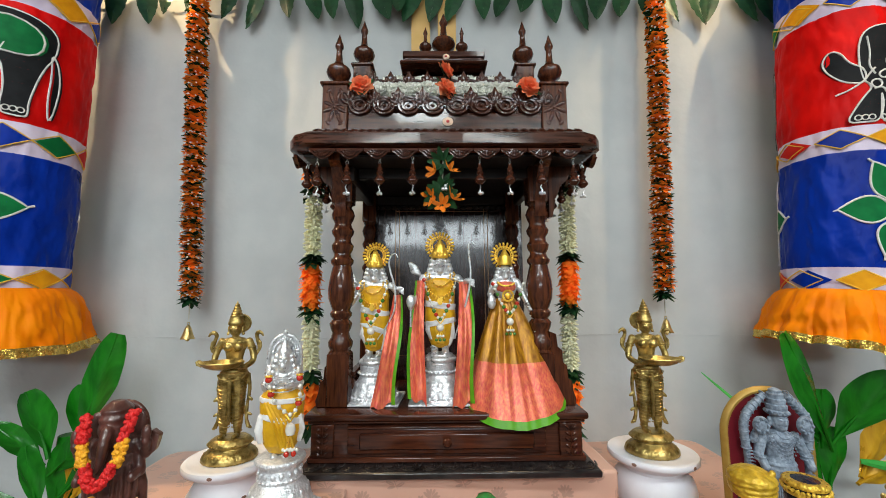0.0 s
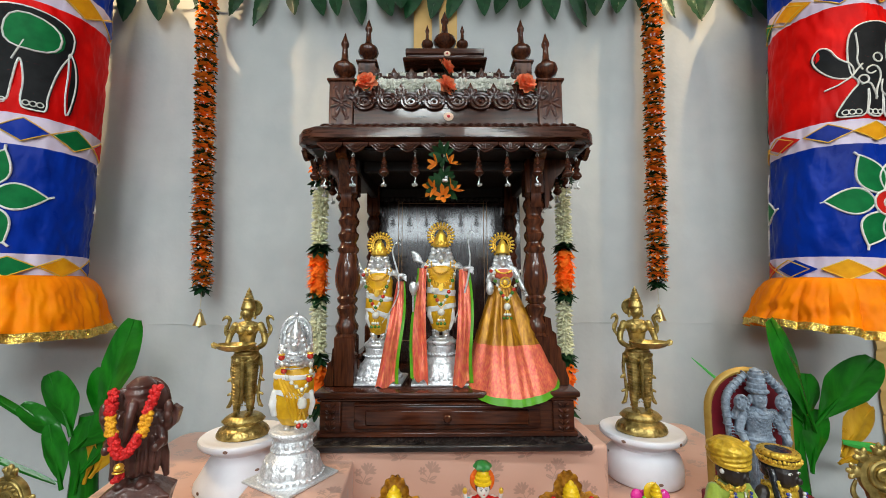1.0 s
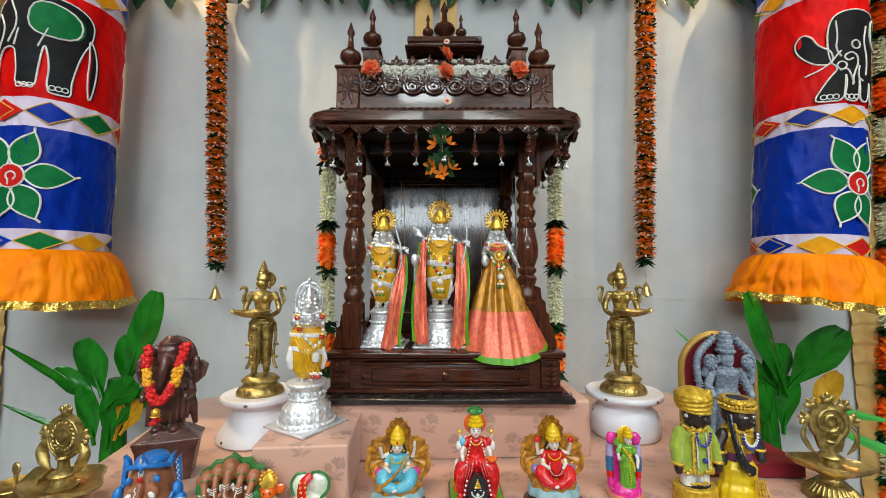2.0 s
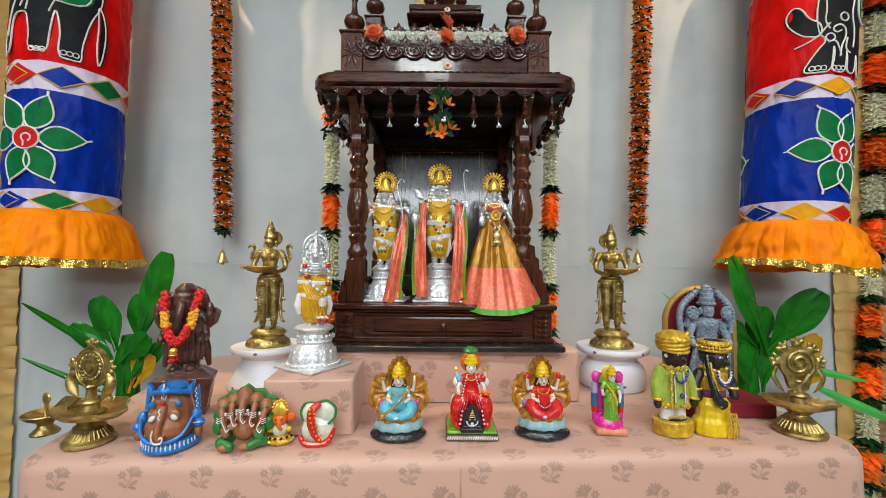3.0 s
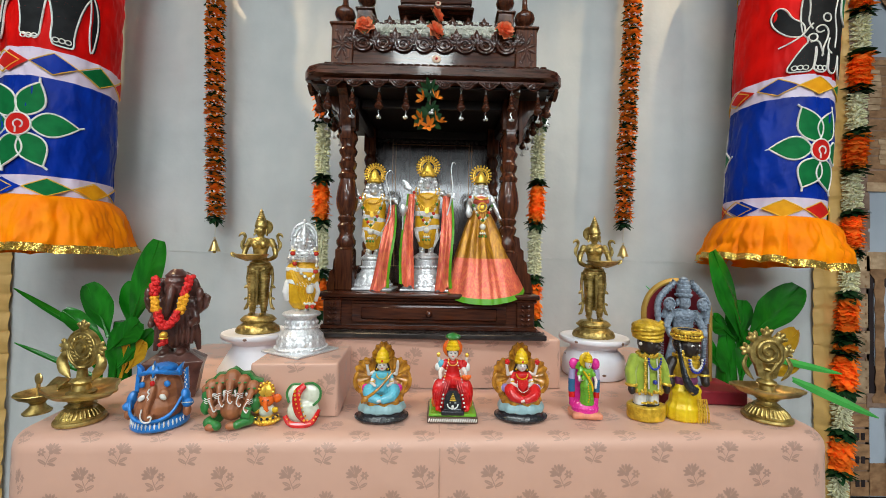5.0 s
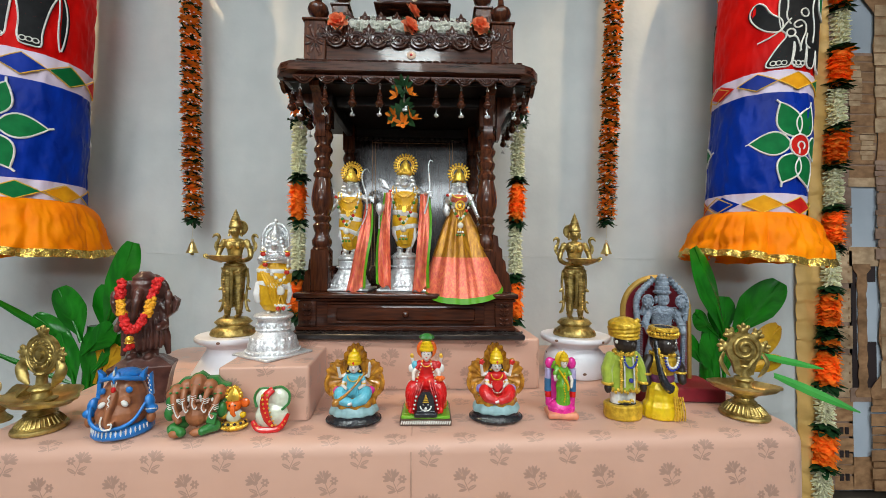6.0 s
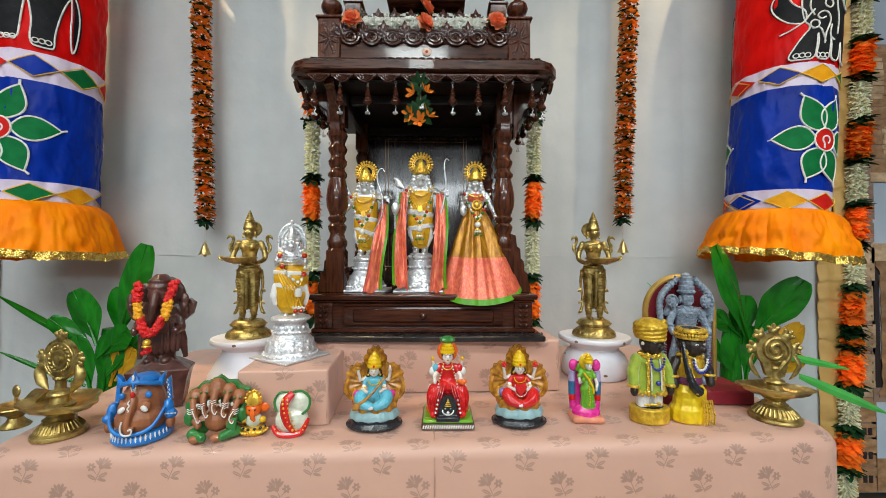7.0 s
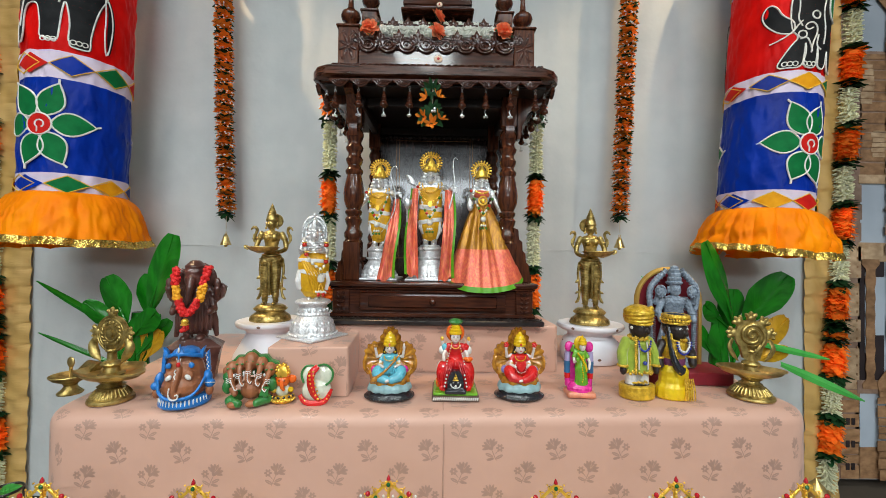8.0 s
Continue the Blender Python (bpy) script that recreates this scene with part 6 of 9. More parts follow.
    # ribs of the robe round each leg, slanting to the middle pleat
    for x, sx in ((-0.0155, -1), (0.012, 1)):
        for j in range(13):
            z = 0.072 + 0.0079 * j
            q = 0.0112 + 0.00056 * j
            d.tube([(x + q * math.sin(radians(b)), -0.0005 - q * math.cos(radians(b)), z + 0.0035 * math.sin(radians(b)) * sx) for b in range(-95, 96, 19)], 0.0011, 5)
    d.tube([(-0.001, -0.019, 0.18), (-0.002, -0.0185, 0.15), (-0.0015, -0.0165, 0.11), (-0.002, -0.013, 0.076)], [0.0055, 0.0048, 0.004, 0.0026], 10, flat=0.7)
    for j in range(4):
        d.tube([(-0.004 + 0.002 * j, -0.0225, 0.172), (-0.004 + 0.0018 * j, -0.0212, 0.13), (-0.004 + 0.0016 * j, -0.0158, 0.08)], 0.0006, 4)
    # girdles, hanging loops, necklaces, arm rings
    d.lathe([(0.0285, 0.188), (0.0305, 0.1905), (0.0275, 0.194), (0.0285, 0.197), (0.025, 0.1995)], 28, squash=0.66)
    for sx in (-1, 1):
        d.tube([(sx * 0.03 * math.cos(radians(b)), -0.0135 - 0.0085 * math.sin(radians(b)), 0.187 - 0.013 * math.sin(radians(b))) for b in range(0, 91, 15)], 0.0013, 5)
        for zz in (0.247, 0.2425):
            d.ring((sx * 0.0365, 0.0, zz), 0.009, 0.0015, axis="z", seg=14)
        d.ring((sx * 0.016, -0.002, 0.0605), 0.0075, 0.0013, axis="z", seg=12)
    for q, drop in ((0.012, 0.006), (0.018, 0.014)):
        for j in range(15):
            b = radians(180 + 12.8 * j)
            d.ball((q * math.cos(b), -0.0125 - 0.006 * max(0, -math.sin(b)), 0.264 + drop * math.sin(b)), 0.0015, seg=6, rings=5)
    # shallow leaf-shaped dish in the hands, its lip turned up at one end
    d.lathe([(0.005, 0), (0.02, 0.0015), (0.034, 0.007), (0.043, 0.0155), (0.045, 0.016), (0.0435, 0.018), (0.033, 0.0095), (0.018, 0.0045), (0.001, 0.0035)], 32, m=pose(-0.012, -0.044, 0.203) @ Matrix.Diagonal((1.05, 0.72, 1, 1)))
    d.tube([(-0.05, -0.044, 0.214), (-0.058, -0.045, 0.219), (-0.062, -0.045, 0.224)], [0.006, 0.0075, 0.004], 8, flat=0.5)
    return out.join(d)


bearer = lamp_bearer()
solid("lamp_bearer_statue", bearer, BRASS, "aged brass standing lamp-bearer statue holding a shallow dish", "statue", pose(-0.455, 0.935, 0.8315, 0, 0, 8), "brass lamp bearers", sharp=45)
mirrored = Shape().join(bearer, Matrix.Diagonal((-1, 1, 1, 1)))
mirrored.f = [tuple(reversed(q)) for q in mirrored.f]
solid("lamp_bearer_statue", mirrored, BRASS, "aged brass standing lamp-bearer statue holding a shallow dish", "statue", pose(0.512, 0.945, 0.8315, 0, 0, -6), "brass lamp bearers", sharp=45)

WHITEWARE = mat("white_painted_clay", (0.78, 0.78, 0.84), (0.72, 0.72, 0.78), 0.5, scale=20, bump=0.1, bscale=90, vary=0.04)
BROWNMARK = mat("brown_painted_mark", (0.22, 0.12, 0.09), None, 0.7)


def white_stand(x, y, turn, round_body):
    st = thing("display_stand", "white upturned clay pot used as a stand with brown painted marks", "stand", pose(x, y, 0.722, 0, 0, turn), "white display stands")
    if round_body:
        prof = [(0.084, 0), (0.087, 0.003), (0.0885, 0.018), (0.088, 0.036), (0.083, 0.054), (0.073, 0.066), (0.0655, 0.072), (0.0645, 0.078), (0.07, 0.085)]
    else:
        prof = [(0.1, 0), (0.103, 0.003), (0.1015, 0.012), (0.093, 0.026), (0.082, 0.046), (0.073, 0.062), (0.068, 0.07), (0.067, 0.078), (0.072, 0.085)]
    prof += [(0.088, 0.092), (0.095, 0.0965), (0.0975, 0.1), (0.0975, 0.106), (0.0955, 0.1095), (0.09, 0.111), (0.086, 0.1105), (0.083, 0.109), (0.02, 0.109)]
    part("body", Shape().lathe(prof, 48), WHITEWARE, st)
    rnd = random.Random(int(x * 100))
    for k in range(9):
        a = math.radians(40 * k + rnd.uniform(-8, 8))
        up = k % 2
        r, z = (0.0975, 0.103) if up else ((0.0885, 0.018) if k % 4 else (0.0815, 0.055)) if round_body else ((0.1015, 0.012) if k % 4 else (0.0805, 0.048))
        part("painted_mark", Shape().ball((0, 0, 0), (0.0015, 0.0055, 0.0035), seg=8, rings=6), BROWNMARK, st, at=pose(r * math.cos(a), r * math.sin(a), z, 0, 0, math.degrees(a)))


white_stand(-0.457, 0.945, 0, False)
white_stand(0.518, 0.958, 20, True)


# ---- silver statue with bead string on the box ----
def kneeling_arch_idol():
    f = Figure()
    p = f[1]
    p.box((0.118, 0.118, 0.005), (0, 0, 0.0025), 0.001, m=pose(0, 0, 0, 0, 0, 45))
    p.lathe([(0.055, 0.004), (0.0565, 0.01), (0.052, 0.016), (0.05, 0.03), (0.044, 0.044), (0.037, 0.052), (0.034, 0.056), (0.036, 0.06), (0.0345, 0.064), (0.036, 0.078), (0.0385, 0.084)], 48)
    p.lathe([(0.038, 0.083), (0.045, 0.086), (0.0465, 0.09), (0.045, 0.094), (0.036, 0.0965), (0.03, 0.0985)], 48)
    for z, r, n, sz in ((0.012, 0.0565, 36, 0.0022), (0.06, 0.036, 28, 0.002), (0.09, 0.0462, 40, 0.0017)):
        for j in range(n):
            a = 2 * math.pi * j / n
            p.ball((r * math.cos(a), r * math.sin(a), z), sz, seg=7, rings=5)
    for z, r, n, sz in ((0.024, 0.0512, 18, 0.0062), (0.038, 0.0472, 16, 0.0055), (0.071, 0.0352, 16, 0.0048)):
        for j in range(n):
            a = 2 * math.pi * (j + 0.5 * (z > 0.03)) / n
            p.ball((r * math.cos(a), r * math.sin(a), z), (0.0016, sz * 0.75, sz), m=pose(0, 0, 0, 0, -14, math.degrees(a)), seg=8, rings=6)
    s = f[0]
    for x in (-0.013, 0.012):
        s.ball((x, -0.012, 0.08), (0.009, 0.013, 0.006))
        limb(s, [(x, 0, 0.08), (x, 0, 0.115)], 0.009)
    s.ball((0, 0, 0.212), (0.032, 0.02, 0.03))
    silver_face(s, (0.002, -0.014, 0.246), 1.1)
    s.ball((0.002, -0.03, 0.239), (0.009, 0.007, 0.007))
    s.lathe([(0.017, 0.258), (0.014, 0.266), (0.009, 0.274), (0.006, 0.282), (0.001, 0.29)], 16, (0.002, -0.008, 0))
    for sx in (-1, 1):
        limb(s, [(sx * 0.032, 0, 0.228), (sx * 0.038, -0.01, 0.2), (sx * 0.012, -0.032, 0.205)], [0.01, 0.0085, 0.007])
    # back arch with a beaded rim
    s.plate([(0.036 * math.cos(radians(a)), 0.255 + 0.036 * math.sin(radians(a))) for a in range(0, 181, 12)] + [(-0.04, 0.17), (0.04, 0.17)], 0.008, at=(0, 0.016, 0))
    s.tube([(0.041, 0.01, 0.17)] + [(0.037 * math.cos(radians(a)), 0.01, 0.255 + 0.037 * math.sin(radians(a))) for a in range(0, 181, 12)] + [(-0.041, 0.01, 0.17)], 0.0042, 8)
    s.ball((0, 0.01, 0.297), 0.006)
    for k in range(5):
        a = radians(200 + 35 * k)
        s.ring((0.002, -0.022, 0.222 - 0.006 * k), 0.016 + 0.003 * k, 0.0016, axis="z", seg=18)
    for k in range(14):
        a = radians(13 * k)
        s.ball((0.027 * math.cos(a), 0.01, 0.255 + 0.027 * math.sin(a)), 0.0032, seg=7, rings=5)
    for sx in (-1, 1):
        s.ball((sx * 0.0065, -0.027, 0.252), 0.0035)
        s.ball((sx * 0.018, -0.006, 0.25), (0.004, 0.006, 0.008))
        s.ring((sx * 0.037, -0.008, 0.206), 0.0095, 0.0022, axis="z", seg=12)
    c = f[3]
    c.lathe([(0.014, 0.082), (0.024, 0.086), (0.034, 0.1), (0.0395, 0.122), (0.041, 0.145), (0.0425, 0.165), (0.041, 0.184), (0.032, 0.196), (0.024, 0.2)], 32, squash=0.82)
    for j in range(5):
        c.tube([(-0.03 + 0.006 * j, -0.029 - 0.001 * j, 0.178), (-0.012 + 0.008 * j, -0.036, 0.14), (0.004 + 0.005 * j, -0.028, 0.094)], 0.0022, 6)
    w = f[4]
    sash(w, 0.146, 0.0415, 0.034, 0.006, 11)
    sash(w, 0.178, 0.0425, 0.035, 0.0048, 2, folds=2)
    w.tube([(-0.036, -0.012, 0.15), (-0.041, -0.012, 0.125), (-0.037, -0.01, 0.104)], [0.006, 0.007, 0.005], 8, flat=1.6)
    w.tube([(0.034, -0.014, 0.15), (0.039, -0.012, 0.125), (0.034, -0.012, 0.102)], [0.005, 0.006, 0.004], 8, flat=1.6)
    f[1].v = [(x * (1.18 if z < 0.075 else 1.04), y * (1.18 if z < 0.075 else 1.04), z) for x, y, z in f[1].v]
    for slot in (0, 3, 4):
        # the body stands on the flange of the foot
        f[slot].v = [(x * 0.86 if slot == 0 else x, y, z + 0.0185) for x, y, z in f[slot].v]
    return f.done(0.0013, 1)


solid("silver_statue", kneeling_arch_idol(), IDOLMATS, "silver statue with arched back plate in ochre and white wrap", "statue", pose(-0.259, 0.722, 0.8305, 0, 0, 14) @ Matrix.Diagonal((0.87, 0.87, 0.955, 1)), sharp=50)


def pearl_loop():
    th = thing("bead_garland", "pearl and red bead garland with gold tassel on the silver statue", "garland", pose(-0.259, 0.722, 1.0615, 0, 0, 14) @ Matrix.Diagonal((0.87, 0.87, 0.955, 1)), "bead garlands on statues")
    pts = [(-0.024, -0.03, 0.006), (-0.023, -0.034, -0.006), (-0.021, -0.037, -0.018), (-0.017, -0.039, -0.03), (-0.01, -0.041, -0.042), (-0.001, -0.043, -0.052), (0.009, -0.044, -0.06), (0.02, -0.044, -0.066), (0.029, -0.042, -0.06), (0.034, -0.039, -0.048), (0.036, -0.036, -0.034), (0.036, -0.033, -0.02), (0.034, -0.03, -0.006), (0.03, -0.028, 0.006)]
    part("string", Shape().tube(pts, 0.001, 5), STRING, th)
    for i, p in enumerate(pts):
        red = i in (1, 3, 9, 12)
        bead(th, p, 0.0068 if red else 0.0042, 2 if red else 0, 0.85 if red else 1.0)
        if red:
            part("gold_cap", Shape().ring((p[0], p[1], p[2] + 0.006), 0.006, 0.0014, axis="z", seg=10), GOLD, th)
    part("clasp", Shape().tube([(0.012, -0.045, -0.066), (0.022, -0.05, -0.076), (0.03, -0.044, -0.062)], 0.0022, 6), GOLD, th)
    part("drum_bead", Shape().lathe([(0.002, -0.022), (0.008, -0.02), (0.01, -0.012), (0.008, -0.004), (0.002, 0)], 14, (0.022, -0.05, -0.078)), PEARL, th)
    for dx in (-0.006, 0.007):
        part("tassel", Shape().tube([(0.022, -0.05, -0.098), (0.022 + dx, -0.051, -0.12)], 0.0018, 6), GOLD, th)
        for j in range(4):
            bead(th, (0.022 + dx + 0.004 * (j - 1.5), -0.052, -0.122 - 0.002 * (j % 2)), 0.003, 0)
        bead(th, (0.022 + dx, -0.052, -0.13), 0.005, 2)


pearl_loop()

# ---- brown statue with flower string ----
CHOC = mat("brown_cast_resin", (0.13, 0.05, 0.038), (0.055, 0.02, 0.016), 0.33, scale=40, bump=0.5, bscale=70, bdist=0.003, coat=0.3, vary=0.25)
REDYARN = mat("red_yarn_flower", (0.72, 0.012, 0.012), (0.5, 0.006, 0.006), 0.6, scale=120, bump=0.8, bscale=300, bdist=0.003)
YELYARN = mat("yellow_yarn_flower", (0.88, 0.42, 0.01), (0.7, 0.28, 0.008), 0.6, scale=120, bump=0.8, bscale=300, bdist=0.003)


def brown_statue():
    f = Figure()
    s = f[0]
    rnd = random.Random(3)
    out = []
    for k in range(11):
        a = 2 * math.pi * k / 11
        q = rnd.uniform(0.065, 0.1)
        out.append((q * math.cos(a) * 1.05, q * math.sin(a) * 0.75))
    s.v += [(x, y, 0.082) for x, y in out] + [(x * 0.9, y * 0.9, 0.062) for x, y in out] + [(x * 0.75, y * 0.8, 0.0) for x, y in out] + [(x * 0.55, y * 0.6, 0.1) for x, y in out]
    n = 11
    for lo, hi in ((0, 3), (1, 0), (2, 1)):
        s.f += [(lo * n + k, lo * n + (k + 1) % n, hi * n + (k + 1) % n, hi * n + k) for k in range(n)]
    s.f += [tuple(reversed(range(2 * n, 3 * n))), tuple(range(3 * n, 4 * n))]
    s.m += [0] * (3 * n + 2)
    for x in (-0.02, 0.022):
        s.ball((x, -0.02, 0.102), (0.014, 0.02, 0.009))
        limb(s, [(x, 0, 0.1), (x * 1.1, 0, 0.14), (x * 1.0, 0, 0.17)], [0.013, 0.018, 0.024])
    s.ball((0, -0.004, 0.178), (0.042, 0.034, 0.04))
    s.ball((0, 0, 0.21), (0.044, 0.03, 0.03))
    s.ball((0, -0.012, 0.246), (0.03, 0.026, 0.026))
    s.lathe([(0.03, 0.256), (0.033, 0.264), (0.028, 0.272), (0.03, 0.278), (0.02, 0.286), (0.012, 0.292)], 20, (0, -0.006, 0))
    s.lathe([(0.052, 0), (0.05, 0.008), (0.02, 0.012)], 24, m=pose(0, 0.03, 0.235, 90, 0, 0))
    limb(s, [(0, -0.036, 0.245), (0, -0.046, 0.225), (-0.004, -0.046, 0.2), (-0.012, -0.042, 0.186)], [0.012, 0.0105, 0.0085, 0.006])
    for sx in (-1, 1):
        s.ball((sx * 0.04, 0.0, 0.25), (0.018, 0.007, 0.022))
        limb(s, [(sx * 0.04, 0, 0.215), (sx * 0.062, -0.006, 0.2), (sx * 0.066, -0.02, 0.222)], [0.013, 0.011, 0.009])
        limb(s, [(sx * 0.042, 0, 0.205), (sx * 0.055, -0.012, 0.172), (sx * 0.05, -0.034, 0.168)], [0.013, 0.011, 0.009])
        s.ball((sx * 0.066, -0.02, 0.236), (0.01, 0.008, 0.014))
        s.tube([(sx * 0.036, 0.008, 0.19), (sx * 0.05, 0.01, 0.14), (sx * 0.058, 0.01, 0.1)], [0.01, 0.012, 0.006], 8)
        s.ball((sx * 0.012, -0.03, 0.255), 0.004)
    s.ball((0, -0.03, 0.145), (0.012, 0.008, 0.03))
    s.lathe([(0.03, 0.11), (0.046, 0.122), (0.05, 0.145), (0.046, 0.175), (0.044, 0.2)], 24, squash=0.66)
    for j in range(9):
        a = radians(200 + 17.5 * j)
        s.tube([(0.047 * math.cos(a), 0.031 * math.sin(a), 0.185), (0.052 * math.cos(a), 0.035 * math.sin(a), 0.15), (0.048 * math.cos(a), 0.033 * math.sin(a), 0.118)], 0.0042, 6)
    for sx in (-1, 1):
        s.plate([(sx * 0.05, 0.18), (sx * 0.078, 0.2), (sx * 0.086, 0.226), (sx * 0.07, 0.236), (sx * 0.05, 0.226)][::sx], 0.02, at=(0, 0.004, 0))
    out = f.done(0.0018, 1)
    out.v = [(x * 0.8, y * 0.85, z) for x, y, z in out.v]
    return out


solid("brown_statue", brown_statue(), CHOC, "dark brown resin trunk-faced statue on a jagged rock base", "statue", pose(-0.555, 0.735, 0.722, 0, 0, 12))


def yarn_garland():
    th = thing("yarn_garland", "red and yellow yarn flower garland round the brown statue's neck", "garland", pose(-0.555, 0.735, 0.722, 0, 0, 12))
    rnd = random.Random(8)
    for sx in (-1, 1):
        path = [Vector((sx * 0.05, -0.028, 0.272)), Vector((sx * 0.045, -0.044, 0.235)), Vector((sx * 0.034, -0.052, 0.2)), Vector((sx * 0.008, -0.06, 0.168))]
        n = 22
        for k in range(n):
            f = k / (n - 1) * 3
            i = min(2, int(f))
            p = path[i].lerp(path[i + 1], f - i) * 1.0
            p.x, p.y = p.x * 0.7, p.y * 0.92
            red = k < 8 or k > 14
            s = Shape()
            for _ in range(6):
                s.ball((rnd.uniform(-0.006, 0.006), rnd.uniform(-0.005, 0.004), rnd.uniform(-0.004, 0.004)), (0.0062, 0.005, 0.0042), seg=7, rings=5, m=pose(0, 0, 0, rnd.uniform(0, 90), rnd.uniform(0, 90), 0))
            part("red_tuft" if red else "yellow_tuft", s, REDYARN if red else YELYARN, th, at=Matrix.Translation(p))
    part("gold_bead", Shape().ball((0, -0.064, 0.15), (0.008, 0.008, 0.0075)).ring((0, -0.064, 0.143), 0.008, 0.0015, axis="z"), GOLD, th)
    s = Shape()
    for _ in range(10):
        s.ball((rnd.uniform(-0.007, 0.007), -0.064 + rnd.uniform(-0.004, 0.004), 0.134 + rnd.uniform(-0.006, 0.005)), (0.005, 0.0045, 0.005), seg=7, rings=5)
    part("red_tassel", s, REDYARN, th)


yarn_garland()


# ---- brass lamps with wheel and shell plates ----
def brass_lamp(x, y, turn, spiral, tail_angle):
    th = thing("oil_lamp", "brass oil lamp on a ribbed foot with an upright " + ("shell" if spiral else "wheel") + " plate", "oil lamp", pose(x, y, 0.722, 0, 0, turn), "brass oil lamps")
    if spiral:
        th.matrix_basis = th.matrix_basis @ Matrix.Diagonal((0.92, 0.92, 1, 1))
    wide = 0.96 if spiral else 0.8
    ft = part("foot", Shape().lathe([(q * wide if z < 0.03 else q, z) for q, z in ((0.05, 0), (0.0515, 0.003), (0.05, 0.007), (0.044, 0.009), (0.044, 0.011), (0.041, 0.013), (0.034, 0.021), (0.026, 0.026), (0.022, 0.028), (0.025, 0.031), (0.02, 0.034), (0.018, 0.038), (0.024, 0.043), (0.03, 0.05))], 48), BRASS, th)
    for k in range(30):
        a = 2 * math.pi * k / 30
        part("rib", Shape().tube([(0.0435 * math.cos(a), 0.0435 * math.sin(a), 0.0115), (0.0395 * math.cos(a), 0.0395 * math.sin(a), 0.016), (0.031 * math.cos(a), 0.031 * math.sin(a), 0.0245)], [0.0024, 0.0024, 0.0016], 6, m=Matrix.Diagonal((wide, wide, 1, 1))), BRASS, ft)
    # boat-shaped dish with a spout and a long handle
    rows = []
    for ins, z in ((0.3, 0.046), (0.62, 0.048), (0.88, 0.054), (1.0, 0.062), (1.05, 0.0625), (1.05, 0.066), (0.99, 0.067), (0.86, 0.058), (0.55, 0.052), (0.05, 0.051)):
        row = []
        for k in range(49):
            a = 2 * math.pi * k / 48
            q = (0.05 if spiral else 0.06) * (1 + 0.4 * max(0, math.cos(a - radians(-15))) ** 10 + (0.4 * max(0, math.cos(a - radians(165))) ** 10 if spiral else 0) + 0.05 * math.cos(5 * a))
            row.append((ins * q * math.cos(a), ins * q * math.sin(a) * 0.9, z))
        rows.append(row)
    part("dish", Shape().sheet(rows), BRASS_B, th, "shiny scalloped oil dish")
    part("collar", Shape().lathe([(0.02, 0.05), (0.024, 0.056), (0.016, 0.06), (0.014, 0.07), (0.02, 0.076), (0.018, 0.08), (0.009, 0.084), (0.008, 0.1), (0.012, 0.104), (0.008, 0.11)], 24), BRASS, th)
    if not spiral:
        ca, sa = math.cos(radians(tail_angle)), math.sin(radians(tail_angle))
        hd = part("handle", Shape().tube([(0.045 * ca, 0.045 * sa, 0.06), (0.075 * ca, 0.075 * sa, 0.066), (0.1 * ca, 0.1 * sa, 0.044)], [0.018, 0.013, 0.015], 10, flat=0.5), BRASS, th)
        part("small_cup", Shape().lathe([(0.022, -0.06), (0.023, -0.057), (0.014, -0.048), (0.011, -0.042), (0.015, -0.036), (0.03, -0.028), (0.037, -0.02), (0.036, -0.018), (0.02, -0.026), (0.002, -0.028)], 28, (0.122 * ca, 0.122 * sa, 0.06)), BRASS, hd)
        leaf = Shape().tube([(0.122 * ca, 0.122 * sa, 0.03), (0.122 * ca, 0.122 * sa, 0.058)], 0.0032, 8)
        leaf.ball((0.122 * ca, 0.122 * sa, 0.068), (0.010, 0.0035, 0.012))
        part("hood", leaf, BRASS_B, hd)
    # upright plate
    zc = 0.139
    s = Shape()
    if not spiral:
        s.lathe([(0.038, -0.005), (0.0395, 0), (0.038, 0.004), (0.0355, 0.0045), (0.0345, 0.003), (0.033, 0.003), (0.032, 0.0045), (0.03, 0.0045), (0.029, 0.003), (0.018, 0.003), (0.017, 0.0055), (0.0145, 0.0055), (0.0135, 0.004), (0.009, 0.004), (0.008, 0.008), (0.001, 0.009)], 40, m=pose(0, 0, zc, 90, 0, 0))
        for k in range(18):
            a = 2 * math.pi * k / 18
            s.ball((0.0235 * math.cos(a), -0.004, zc + 0.0235 * math.sin(a)), (0.0052, 0.0022, 0.0024), m=pose(0, 0, 0, 0, -math.degrees(a) + 50, 0), seg=8, rings=6)
    else:
        s.plate([(q * math.cos(radians(a)), zc + q * math.sin(radians(a)) - (0.02 if 230 < a < 310 else 0)) for a, q in ((a, 0.0365) for a in range(0, 360, 15))], 0.01)
        s.tube([((0.03 - 0.0000365 * a) * math.cos(radians(a * 1.0 - 60)), -0.006, zc + 0.002 + (0.03 - 0.0000365 * a) * math.sin(radians(a - 60))) for a in range(0, 760, 18)], 0.0042, 8)
        s.tube([(0.02, -0.004, zc - 0.02), (0.008, -0.005, zc - 0.036), (0.0, -0.004, zc - 0.046)], [0.007, 0.006, 0.004], 8)
    part("wheel_plate" if not spiral else "shell_plate", s, BRASS, th)
    part("stem", Shape().tube([(0, 0, 0.105), (0, 0, 0.118)], [0.009, 0.013], 12), BRASS, th)
    for a in ((8, 49, 90, 131, 172) if spiral else (4, 90, 176)):
        c = (0.0395 * math.cos(radians(a)), 0, zc + 0.0395 * math.sin(radians(a)))
        t = Shape()
        ux, uz = math.cos(radians(a)), math.sin(radians(a))
